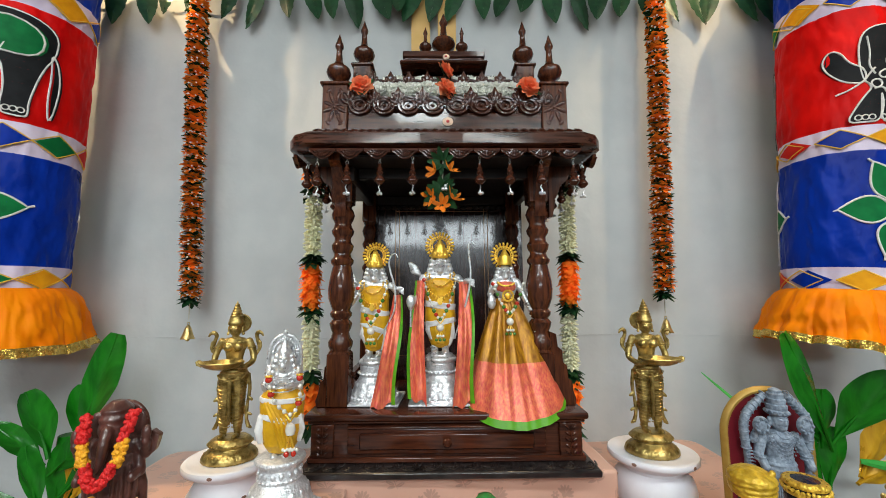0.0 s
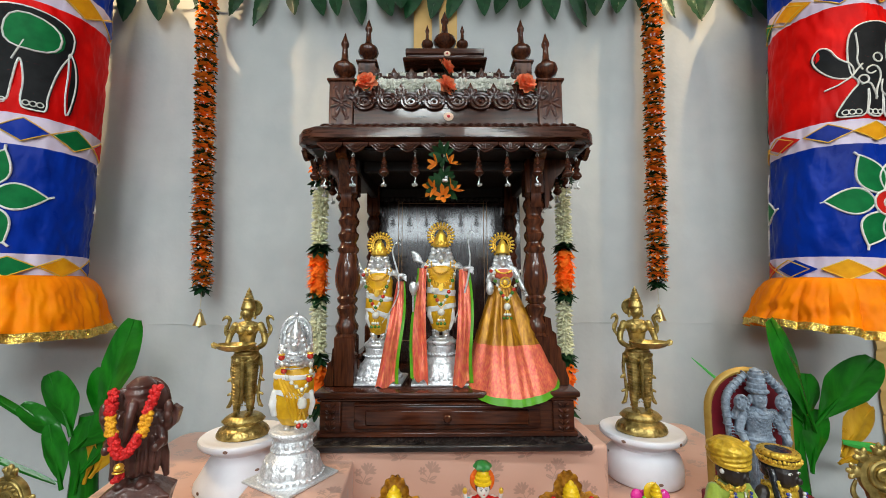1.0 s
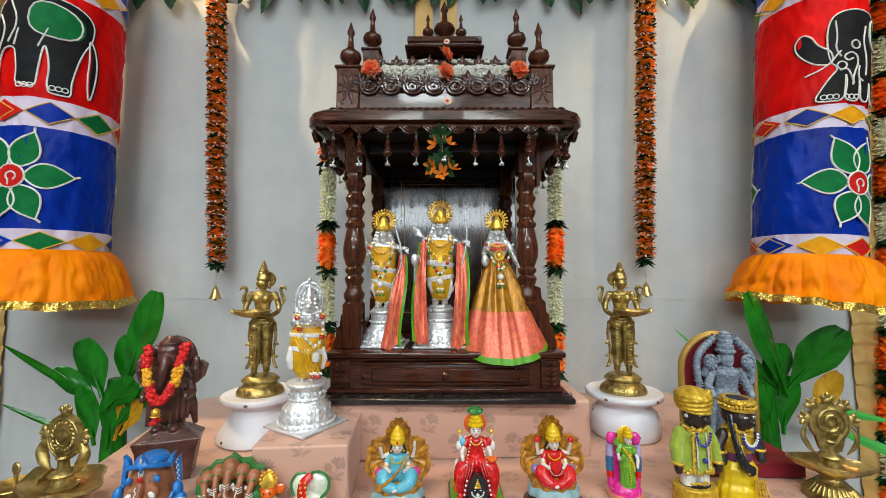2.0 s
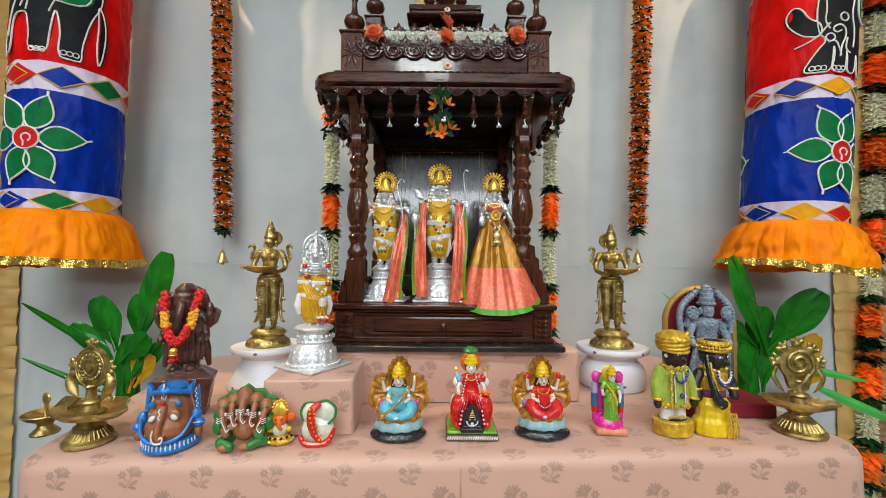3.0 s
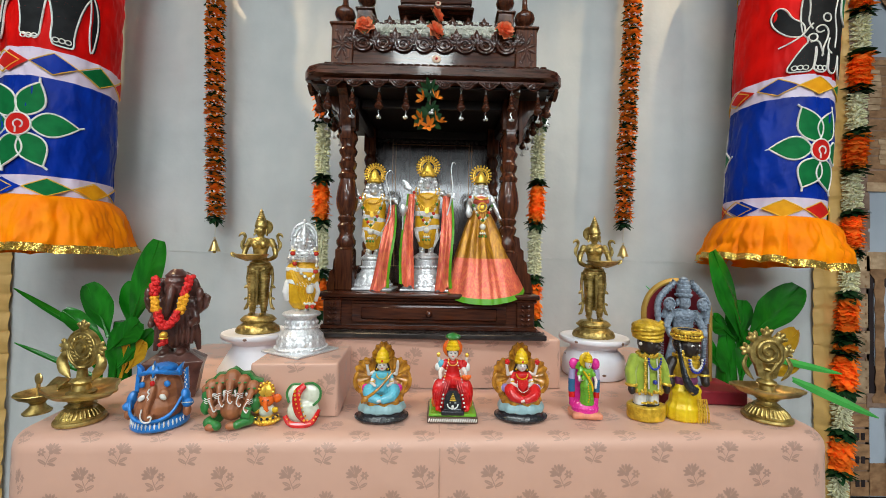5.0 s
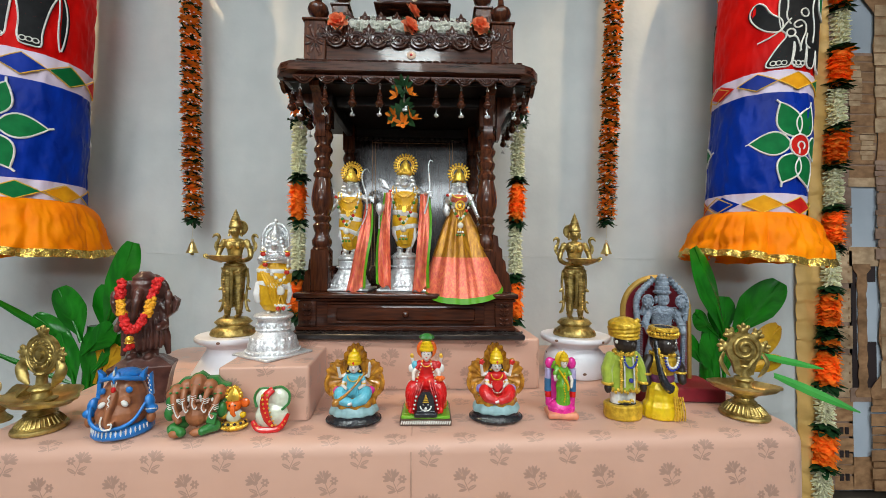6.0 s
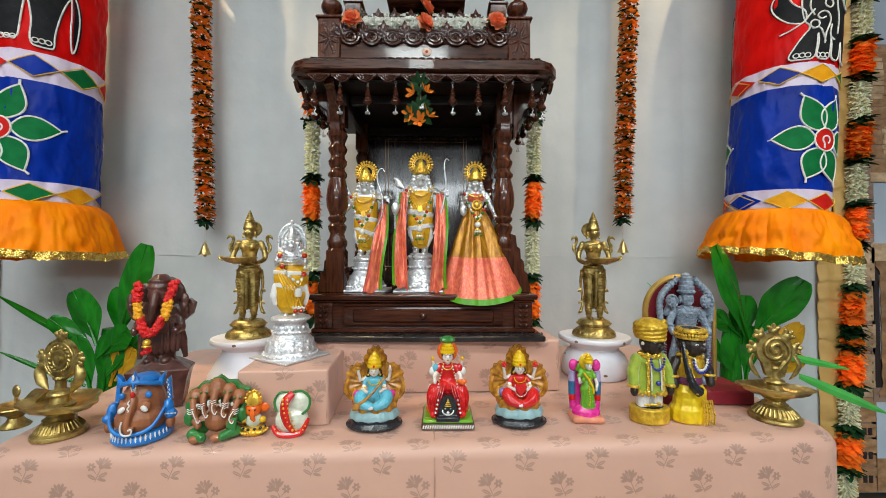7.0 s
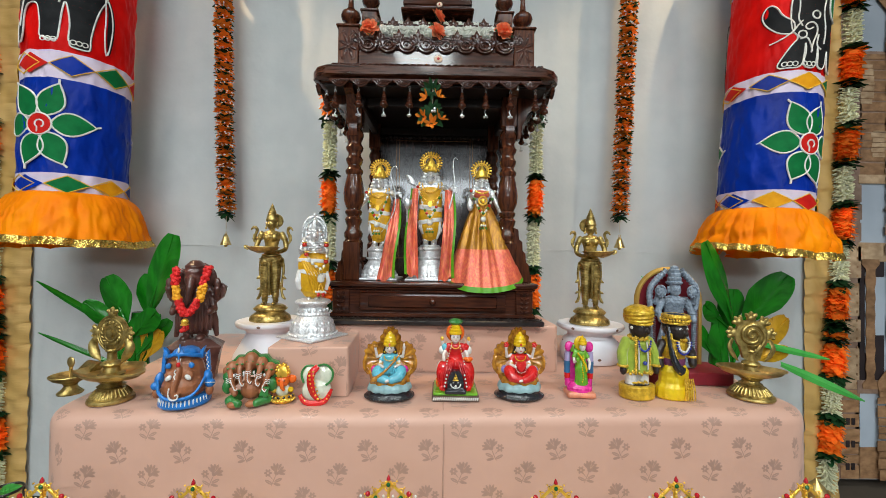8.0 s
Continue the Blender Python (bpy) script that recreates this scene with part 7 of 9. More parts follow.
        t.ball(c, (0.0105, 0.006, 0.0105), seg=12, rings=8)
        for d in (-50, 0, 50):
            q = radians(a + d)
            t.ball((c[0] + 0.009 * math.cos(q), -0.001, c[2] + 0.009 * math.sin(q)), (0.0085, 0.004, 0.0052), m=pose(0, 0, 0, 0, -math.degrees(q), 0), seg=10, rings=7)
            t.ball((c[0] + 0.013 * math.cos(q), -0.003, c[2] + 0.013 * math.sin(q)), 0.0028, seg=8, rings=6)
        part("flame_knob", t, BRASS, th)
    for sx in (-1, 1):
        part("ribbon", Shape().tube([(sx * 0.04, 0, zc - 0.008), (sx * 0.048, -0.002, zc - 0.026), (sx * 0.04, -0.003, zc - 0.044), (sx * 0.028, -0.002, zc - 0.058)], [0.005, 0.0085, 0.0085, 0.0015], 8, flat=0.45), BRASS, th)


brass_lamp(-0.636, 0.585, -12, False, 176)
brass_lamp(0.767, 0.644, -12, True, 25)


# ---- small painted statues along the table's front ----
def flat(name, c, rough=0.35, coat=0.3, metal=0.0):
    return mat(name, c, tuple(q * 0.8 for q in c), rough, metal, scale=80, bump=0.15, bscale=200, coat=coat, vary=0.12)


TERRA = flat("terracotta_paint", (0.36, 0.125, 0.05), 0.45, 0.1)
BLUEP = flat("bright_blue_paint", (0.012, 0.19, 0.6))
WHITEP = flat("white_paint", (0.8, 0.78, 0.75))
GREENP = flat("leaf_green_paint", (0.03, 0.2, 0.04))
REDP = flat("red_enamel", (0.68, 0.012, 0.012), 0.25)
AMBER = mat("amber_resin", (0.66, 0.3, 0.03), (0.24, 0.085, 0.008), 0.16, scale=70, bump=0.5, bscale=120, bdist=0.002, coat=0.6, vary=0.25)
YELP = flat("yellow_enamel", (0.8, 0.5, 0.008), 0.25)
SKYP = flat("sky_blue_enamel", (0.12, 0.48, 0.62), 0.25)
SKIN = flat("ivory_enamel", (0.82, 0.72, 0.66), 0.2)
BLACKP = flat("black_enamel", (0.014, 0.015, 0.02), 0.25)
PINKP = flat("magenta_enamel", (0.75, 0.03, 0.3), 0.25)
ROCKP = flat("pale_blue_rock_paint", (0.28, 0.45, 0.48), 0.4)
LIMEP = flat("lime_enamel", (0.16, 0.42, 0.03), 0.25)
ORANGEP = flat("orange_enamel", (0.85, 0.14, 0.01), 0.25)
MILK = flat("milky_glass", (0.72, 0.74, 0.6), 0.15, 0.8)
GLITTER = mat("gold_glitter_trim", (0.95, 0.66, 0.1), (0.62, 0.36, 0.03), 0.3, 0.6, scale=160, bump=1.0, bscale=260, bdist=0.003)
TURBAN = mat("yellow_lace_cloth", (0.78, 0.5, 0.04), (0.46, 0.27, 0.015), 0.4, 0.3, scale=90, bump=0.5, bscale=160, bdist=0.002, relief="F1")
LIMECLOTH = mat("lime_velvet", (0.33, 0.42, 0.03), (0.24, 0.32, 0.02), 0.7, scale=60, bump=0.4, bscale=150, sheen=0.5)
DARKCLAY = flat("black_doll_clay", (0.022, 0.013, 0.011), 0.45, 0.1)
YELNET = mat("yellow_satin_skirt", (0.85, 0.62, 0.015), (0.66, 0.42, 0.01), 0.3, 0.1, scale=40, bump=0.5, bscale=60, bdist=0.004)
STONE = mat("grey_painted_stone", (0.3, 0.36, 0.44), (0.13, 0.165, 0.215), 0.5, scale=150, bump=0.5, bscale=260, bdist=0.002, vary=0.12)
MAROON = mat("maroon_board", (0.22, 0.008, 0.02), (0.17, 0.006, 0.015), 0.5, scale=40, bump=0.1)
GOLDPT = mat("gold_painted_rim", (0.45, 0.28, 0.06), (0.38, 0.22, 0.04), 0.45, 0.3, scale=60)
PURPLE = flat("purple_cloth", (0.16, 0.03, 0.1), 0.6, 0)
BEADB = mat("blue_bead", (0.03, 0.05, 0.35), None, 0.25, coat=0.4, bump=0)

# big-eared clay head: 0 clay, 1 blue, 2 white, 3 red
def clay_head():
    f = Figure()
    s = f[0]
    s.ball((0, 0, 0.058), (0.044, 0.04, 0.045))
    s.ball((0, -0.006, 0.036), (0.048, 0.043, 0.03))
    limb(s, [(-0.002, -0.036, 0.07), (-0.004, -0.046, 0.054), (-0.007, -0.051, 0.038), (-0.004, -0.053, 0.027), (0.004, -0.053, 0.03)], [0.0095, 0.008, 0.0065, 0.0052, 0.004])
    for sx in (-1, 1):
        s.ball((sx * 0.057, -0.012, 0.025), (0.009, 0.009, 0.010))
        s.ball((sx * 0.02, -0.036, 0.06), (0.012, 0.006, 0.010))
    b = f[1]
    b.lathe([(0.053, 0.0), (0.057, 0.004), (0.056, 0.012), (0.05, 0.018), (0.02, 0.02)], 36, squash=0.86)
    # crown band with a middle peak and swept points at the sides
    b.tube([(-0.046, -0.004, 0.088), (-0.034, -0.026, 0.094), (-0.014, -0.037, 0.099), (0.0, -0.039, 0.1), (0.014, -0.037, 0.099), (0.034, -0.026, 0.094), (0.046, -0.004, 0.088)], 0.0042, 8)
    b.ball((0, 0.002, 0.096), (0.036, 0.03, 0.01))
    b.plate([(-0.012, 0.0), (0.012, 0.0), (0.008, 0.009), (0.003, 0.011), (0, 0.019), (-0.003, 0.011), (-0.008, 0.009)], 0.007, at=(0, -0.036, 0.099))
    for sx in (-1, 1):
        b.plate([(sx * 0.036, 0.088), (sx * 0.046, 0.085), (sx * 0.057, 0.109), (sx * 0.042, 0.1)][::sx], 0.012, at=(0, -0.008, 0))
        b.plate([(sx * 0.047, 0.055), (sx * 0.056, 0.058), (sx * 0.06, 0.098), (sx * 0.05, 0.092)][::sx], 0.01, at=(0, 0.004, 0))
        b.ball((sx * 0.053, -0.01, 0.05), (0.010, 0.010, 0.013))
        b.ball((sx * 0.058, -0.012, 0.038), (0.012, 0.011, 0.008))
        b.ball((sx * 0.027, -0.034, 0.078), (0.0075, 0.004, 0.0055))
    b.tube([(0, -0.04, 0.1), (0.0, -0.042, 0.09)], [0.004, 0.002], 8)
    b.tube([(-0.05, -0.022, 0.05), (-0.042, -0.04, 0.034), (-0.02, -0.05, 0.022), (0.012, -0.05, 0.021), (0.037, -0.042, 0.03), (0.05, -0.022, 0.052)], 0.0034, 8)
    out = f.done(0.0013, 2)
    w = Shape()
    for sx in (-1, 1):
        w.ball((sx * 0.021, -0.0425, 0.058), (0.0075, 0.003, 0.0048), seg=10, rings=7, m=pose(0, 0, 0, 0, sx * 25, 0))
    w.tube([(-0.003 - 0.003 * (k % 2), -0.0485 - 0.0008 * k, 0.074 - 0.004 * k) for k in range(8)], 0.0014, 5)
    w.tube([(-0.012, -0.0575, 0.044), (-0.014, -0.059, 0.033), (-0.008, -0.06, 0.024), (0.004, -0.06, 0.024), (0.006, -0.059, 0.031), (0.0, -0.06, 0.031)], 0.0016, 6)
    for k in range(17):
        a = radians(200 + 8.75 * k)
        w.ball((0.0545 * math.cos(a), 0.0478 * math.sin(a), 0.0115), (0.0019, 0.0019, 0.0062), seg=6, rings=5)
    for k in range(3):
        w.ball((0.004 * (k - 1), -0.041, 0.089), (0.0012, 0.002, 0.005), seg=6, rings=5, m=pose(0, 0, 0, 0, 18 * (k - 1), 0))
    for k in range(9):
        w.ball((0.054 - 0.003 * (k % 2), -0.002, 0.092 - 0.0042 * k), (0.0016, 0.0016, 0.002), seg=6, rings=5)
        w.ball((0.05 + 0.0026 * k, -0.023, 0.041), 0.0011, seg=5, rings=4)
    w.ball((0, -0.0425, 0.108), (0.003, 0.002, 0.005), seg=8, rings=6)
    out.join(w, slot=2)
    out.join(Shape().ball((-0.001, -0.0415, 0.081), (0.0055, 0.003, 0.0048), seg=10, rings=7), slot=3)
    # the head narrows to its crown
    out.v = [(0.84 * x * (1 - 3.4 * max(0.0, z - 0.05)), y * 0.95, z * 1.1) for x, y, z in out.v]
    return out


solid("clay_head_statue", clay_head(), [TERRA, BLUEP, WHITEP, REDP], "terracotta trunk-faced head with bright blue crown and ears", "statue", pose(-0.474, 0.575, 0.7215, 0, 0, 14))


# many-headed clay figure: 0 clay, 1 green, 2 white
def many_headed():
    f = Figure()
    s, g = f[0], f[1]
    s.ball((0.004, -0.012, 0.036), (0.026, 0.024, 0.024))
    for k, (x, z) in enumerate(((-0.042, 0.08), (-0.022, 0.089), (0, 0.094), (0.024, 0.087), (0.044, 0.074))):
        q = 1.15 if k == 2 else 0.9
        s.ball((x, -0.006, z), (0.016 * q, 0.016 * q, 0.018 * q))
        tilt = (x - 0.0) * -0.25
        limb(s, [(x, -0.02, z - 0.004), (x + tilt * 0.4, -0.03, z - 0.018), (x + tilt, -0.034, z - 0.032), (x + tilt + 0.006, -0.038, z - 0.037)], [0.008 * q, 0.0062 * q, 0.005 * q, 0.0036])
    for sx in (-1, 1):
        limb(s, [(sx * 0.03, 0, 0.055), (sx * 0.046, -0.012, 0.04), (sx * 0.03, -0.026, 0.03)], [0.01, 0.0085, 0.007])
        s.ball((sx * 0.058, 0.004, 0.072), (0.009, 0.007, 0.011))
        s.ball((sx * 0.02 - 0.012, -0.034, 0.008), (0.014, 0.009, 0.008))
        limb(g, [(sx * 0.028, -0.004, 0.018), (sx * 0.042, -0.024, 0.014), (sx * 0.02, -0.036, 0.010)], [0.013, 0.011, 0.009])
        g.ball((sx * 0.05, -0.014, 0.042), (0.012, 0.01, 0.016))
        g.ball((sx * 0.052, 0.002, 0.06), (0.014, 0.01, 0.014))
    g.plate([(-0.058, 0.06), (-0.06, 0.088), (-0.045, 0.094), (-0.036, 0.104), (-0.02, 0.104), (0, 0.116), (0.016, 0.104), (0.034, 0.104), (0.044, 0.092), (0.062, 0.086), (0.058, 0.06)][::-1], 0.016, at=(0, 0.012, 0))
    g.ball((0, 0.0, 0.106), (0.016, 0.008, 0.01))
    g.plate([(0.022, 0.026), (0.04, 0.02), (0.044, 0.042), (0.028, 0.046)], 0.008, at=(0.004, -0.034, 0))
    out = f.done(0.0015, 2)
    w = Shape()
    for k, (x, z) in enumerate(((-0.042, 0.08), (-0.022, 0.089), (0, 0.094), (0.024, 0.087), (0.044, 0.074))):
        tilt = (x - 0.0) * -0.25
        w.tube([(x + tilt * 0.4, -0.0365, z - 0.018), (x + tilt, -0.0395, z - 0.031), (x + tilt + 0.006, -0.042, z - 0.039), (x + tilt + 0.010, -0.041, z - 0.034)], 0.0012, 5)
        for dz in (0, 0.004, 0.008):
            w.tube([(x - 0.006, -0.034, z - 0.014 - dz), (x, -0.0385, z - 0.015 - dz), (x + 0.006, -0.034, z - 0.014 - dz)], 0.0009, 5)
        for d in (-1, 1):
            if k in (1, 2, 3):
                w.ball((x + d * 0.011, -0.026, z - 0.02), (0.003, 0.003, 0.004), seg=6, rings=5)
    out.join(w, slot=2)
    e = Shape()
    for x, z in ((-0.042, 0.08), (-0.022, 0.089), (0, 0.094), (0.024, 0.087), (0.044, 0.074)):
        e.ball((x + 0.006, -0.021, z + 0.003), (0.0035, 0.002, 0.002), seg=6, rings=5)
        e.ball((x - 0.006, -0.021, z + 0.003), (0.0035, 0.002, 0.002), seg=6, rings=5)
    return out.join(e, slot=1)


solid("many_headed_statue", many_headed(), [TERRA, GREENP, WHITEP], "terracotta many-headed seated statue in leaf green clothes", "statue", pose(-0.34, 0.581, 0.7215, 0, 0, 12) @ Matrix.Diagonal((0.85, 0.9, 0.93, 1)))


# small jewelled figure: 0 gold, 1 orange, 2 milky, 3 yellow, 4 black
def jewelled():
    s = Shape()
    s.lathe([(0.02, 0), (0.023, 0.004), (0.02, 0.01), (0.012, 0.014)], 20, slot=0, squash=0.8)
    for a in range(180, 361, 15):
        s.ball((0.023 * math.cos(radians(a)), 0.019 * math.sin(radians(a)), 0.006), 0.0032, 0, 7, 5)
        s.ball((0.021 * math.cos(radians(a)), 0.018 * math.sin(radians(a)), 0.013), 0.0028, 4 if a % 30 else 0, 7, 5)
    s.ball((0, 0, 0.024), (0.015, 0.013, 0.014), 2)
    s.ball((0, -0.002, 0.044), (0.014, 0.013, 0.013), 1)
    for sx in (-1, 1):
        s.ball((sx * 0.018, 0.002, 0.046), (0.009, 0.003, 0.009), 1)
        s.ball((sx * 0.017, -0.006, 0.026), (0.006, 0.005, 0.006), 3 if sx > 0 else 0)
        s.ball((sx * 0.005, -0.014, 0.047), 0.0016, 4, 6, 5)
    s.tube([(0, -0.013, 0.043), (0.002, -0.018, 0.034), (0.006, -0.018, 0.028)], [0.005, 0.004, 0.0025], 8, 1)
    s.lathe([(0.012, 0.054), (0.014, 0.06), (0.012, 0.068), (0.006, 0.076), (0.001, 0.082)], 16, slot=0, flutes=8, depth=0.08)
    for k in range(9):
        a = radians(-20 + 27.5 * k)
        s.ball((0.013 * math.cos(a), -0.006, 0.066 + 0.014 * math.sin(a)), 0.0028, 0, 7, 5)
    return s


solid("jewelled_statue", jewelled(), [GOLD, ORANGEP, MILK, YELP, BLACKP], "tiny orange trunk-faced statue with jewelled gold crown", "statue", pose(-0.277, 0.588, 0.7215, 0, 0, 10))


# leaf-like milky glass statue with a studded red band: 0 milk, 1 red, 2 gold, 3 green
def glass_leaf():
    f = Figure()
    s = f[0]
    s.ball((0, 0, 0.026), (0.031, 0.015, 0.026))
    s.ball((-0.012, 0.002, 0.056), (0.019, 0.011, 0.022))
    s.ball((0.014, 0.002, 0.056), (0.02, 0.011, 0.022))
    out = f.done(0.0013, 3)
    out.tube([(-0.033, -0.006, 0.018), (-0.022, -0.012, 0.006), (0, -0.014, 0.003), (0.02, -0.012, 0.008), (0.032, -0.008, 0.03)], [0.004, 0.0055, 0.006, 0.0055, 0.003], 8, 1)
    out.tube([(0.004, -0.009, 0.078), (-0.008, -0.013, 0.066), (-0.01, -0.0155, 0.046), (-0.004, -0.0165, 0.024), (0.008, -0.016, 0.008)], [0.006, 0.009, 0.0095, 0.008, 0.004], 10, 1, flat=0.5)
    for k in range(8):
        f0 = k / 7
        out.ball((-0.012 + 0.018 * f0 ** 2, -0.0195, 0.07 - 0.056 * f0), 0.0026, 2, 7, 5)
        out.ball((-0.004 + 0.016 * f0 ** 2, -0.019, 0.07 - 0.056 * f0), 0.002, 2, 7, 5)
    for k in range(9):
        a = radians(210 + 16 * k)
        out.ball((0.03 * math.cos(a), -0.0165, 0.03 + 0.028 * math.sin(a)), 0.0016, 2, 6, 5)
    out.tube([(0.002, 0, 0.077), (0.018, -0.004, 0.08), (0.032, -0.004, 0.068), (0.032, -0.006, 0.05), (0.02, -0.008, 0.038)], 0.0024, 7, 3)
    out.tube([(-0.006, 0, 0.077), (-0.022, -0.002, 0.077), (-0.031, -0.003, 0.062), (-0.026, -0.006, 0.044)], 0.0022, 7, 3)
    return out


solid("glass_leaf_statue", glass_leaf(), [MILK, REDP, GOLD, GREENP], "milky glass leaf-shaped statue with studded red band", "statue", pose(-0.204, 0.584, 0.7215, 0, 0, 6))


# seated resin statues on rocky round bases: 0 black 1 rock 2 amber 3 robe 4 skin 5 yellow 6 accent 7 hair 8 red
def shell(s, cx, cz, w, h, lean, y0, n, slot):
    """A ruffled lobe of the throne: ribs fan out to a scalloped, forward-curling rim."""
    rows = []
    for f, back in [(i / 8, 0) for i in range(9)] + [(i / 8, 1) for i in range(8, -1, -2)]:
        row = []
        for k in range(6 * n + 1):
            b = -105 + 210 * k / (6 * n)
            rib = math.cos(2 * math.pi * k / 6)
            q = f * (1 + 0.05 * rib * f)
            u, z = w * q * math.sin(radians(b)), h * q * math.cos(radians(b))
            c, e = math.cos(radians(lean)), math.sin(radians(lean))
            row.append((cx + u * c + z * e, y0 - 0.006 * f ** 3 - 0.002 * rib * f + 0.006 * back, cz - u * e + z * c))
        rows.append(row)
    s.sheet(rows, slot)


def small_face(s, c, k, slot_dark, slot_red):
    """Painted brows, eyes, lips and forehead mark on a small face whose front lies at c."""
    x, y, z = c
    for sx in (-1, 1):
        s.ball((x + sx * 0.0038 * k, y + 0.0008, z + 0.001 * k), (0.0017 * k, 0.0008, 0.0007 * k), slot_dark, 8, 5)
        s.tube([(x + sx * 0.0016 * k, y + 0.0002, z + 0.0033 * k), (x + sx * 0.004 * k, y + 0.0006, z + 0.0041 * k), (x + sx * 0.0062 * k, y + 0.002, z + 0.0032 * k)], 0.0004 * k, 5, slot_dark)
    s.ball((x, y + 0.0004, z - 0.0048 * k), (0.0019 * k, 0.0008, 0.0008 * k), slot_red, 8, 5)
    s.ball((x, y + 0.0002, z + 0.0052 * k), (0.0007 * k, 0.0007, 0.0012 * k), slot_red, 6, 5)


def seated_resin(instrument):
    f = Figure()
    f[0].lathe([(0.05, 0), (0.0535, 0.003), (0.0535, 0.007), (0.05, 0.0095), (0.047, 0.013), (0.046, 0.02), (0.03, 0.022)], 44, squash=0.74)
    f[1].lathe([(0.044, 0.016), (0.0485, 0.02), (0.0475, 0.026), (0.043, 0.034), (0.036, 0.038)], 40, squash=0.74, flutes=11, depth=0.035)
    a = f[2]
    a.lathe([(0.043, 0.033), (0.042, 0.04), (0.037, 0.047), (0.02, 0.049)], 32, squash=0.72, flutes=9, depth=0.05)
    for sx in (-1, 1):
        a.tube([(sx * 0.036, 0.012, 0.04), (sx * 0.04, 0.008, 0.052), (sx * 0.038, 0.012, 0.068)], [0.009, 0.008, 0.005], 8)
    r = f[3]
    for sx in (-1, 1):
        limb(r, [(sx * 0.008, -0.003, 0.056), (sx * 0.025, -0.015, 0.061), (sx * 0.02, -0.025, 0.052), (sx * 0.006, -0.03, 0.047)], [0.0125, 0.0125, 0.0115, 0.0085])
    r.lathe([(0.016, 0.056), (0.0145, 0.07), (0.0135, 0.08), (0.0155, 0.088), (0.0145, 0.093), (0.006, 0.097)], 24, (0, -0.003, 0), squash=0.75)
    for sx in (-1, 1):
        limb(r, [(sx * 0.0135, -0.001, 0.09), (sx * 0.0185, -0.004, 0.083)], [0.0052, 0.0052])
    k = f[4]
    k.ball((0, -0.007, 0.1085), (0.0098, 0.0104, 0.012))
    k.ball((0, -0.0095, 0.1025), (0.006, 0.0068, 0.005))
    k.ball((0, -0.0172, 0.1075), (0.0012, 0.0018, 0.0028))
    k.tube([(0, -0.001, 0.09), (0, -0.004, 0.101)], 0.0048, 10)
    k.ball((-0.004, -0.033, 0.046), (0.007, 0.006, 0.0045))
    for sx in (-1, 1):
        k.ball((sx * 0.0096, -0.004, 0.105), (0.0018, 0.0028, 0.0038))
        limb(k, [(sx * 0.0185, -0.004, 0.083), (sx * 0.021, -0.01, 0.074), (sx * 0.013, -0.022, 0.072)], [0.0042, 0.0038, 0.0032])
        limb(k, [(sx * 0.016, 0.003, 0.092), (sx * 0.028, -0.001, 0.089), (sx * 0.031, -0.006, 0.106)], [0.0042, 0.0038, 0.0032])
        k.ball((sx * 0.031, -0.008, 0.1105), (0.0036, 0.003, 0.0045))
    f[7].ball((0, -0.002, 0.11), (0.0122, 0.0105, 0.0125))
    for sx in (-1, 1):
        f[7].tube([(sx * 0.0105, -0.002, 0.108), (sx * 0.013, 0.0, 0.098), (sx * 0.0145, 0.0, 0.088)], [0.0035, 0.0034, 0.0018], 8)
    acc = f[6]
    for sx in (-1, 1):
        acc.ball((sx * 0.033, -0.002, 0.061), (0.0085, 0.008, 0.0085))
    out = f.done(0.0011, 1)
    # throne: tall middle lobe and two side lobes
    shell(out, 0, 0.106, 0.026, 0.046, 0, 0.017, 9, 2)
    for sx in (-1, 1):
        shell(out, sx * 0.021, 0.078, 0.033, 0.044, sx * 30, 0.013, 9, 2)
        out.tube([(sx * 0.046, 0.006, 0.05), (sx * 0.054, 0.004, 0.062), (sx * 0.056, 0.004, 0.078), (sx * 0.05, 0.004, 0.09)], [0.004, 0.005, 0.0045, 0.002], 8, 2)
    # domed crown with bands and a jewel
    out.lathe([(0.0122, 0.1135), (0.0142, 0.1165), (0.0138, 0.1195), (0.0125, 0.1205), (0.0132, 0.1255), (0.0118, 0.1275), (0.0118, 0.1315), (0.0095, 0.1335), (0.009, 0.137), (0.0055, 0.139), (0.0045, 0.1425), (0.001, 0.1455)], 26, (0, -0.0035, 0), slot=5, flutes=13, depth=0.035)
    out.ball((0, -0.0172, 0.119), (0.0022, 0.0014, 0.0026), 8, 8, 6)
    for sx in (-1, 1):
        out.ball((sx * 0.0118, -0.006, 0.1005), 0.0021, 5, 7, 5)
        for z in (0.0775, 0.0745):
            out.ring((sx * 0.0198, -0.0085, z), 0.0042, 0.0009, 5, 12, axis="z")
        if not instrument:
            out.ball((sx * 0.031, -0.0095, 0.1175), (0.005, 0.0045, 0.0055), 8, 10, 7)
            for j in range(5):
                out.ball((sx * 0.031 + 0.004 * math.cos(j * 1.26), -0.0115, 0.1175 + 0.004 * math.sin(j * 1.26)), 0.0022, 8, 6, 5)
    # folds of the robe over the knees and a hem
    for sx in (-1, 1):
        for j in range(5):
            out.tube([(sx * (0.008 + 0.0045 * j), -0.016 - 0.0016 * j, 0.0695 - 0.0006 * j), (sx * (0.011 + 0.0048 * j), -0.0275 - 0.001 * j, 0.0605), (sx * (0.009 + 0.0046 * j), -0.034 + 0.0012 * j, 0.051)], 0.0011, 5, 3)
    for j in range(15):
        b = radians(180 + 180 * j / 14)
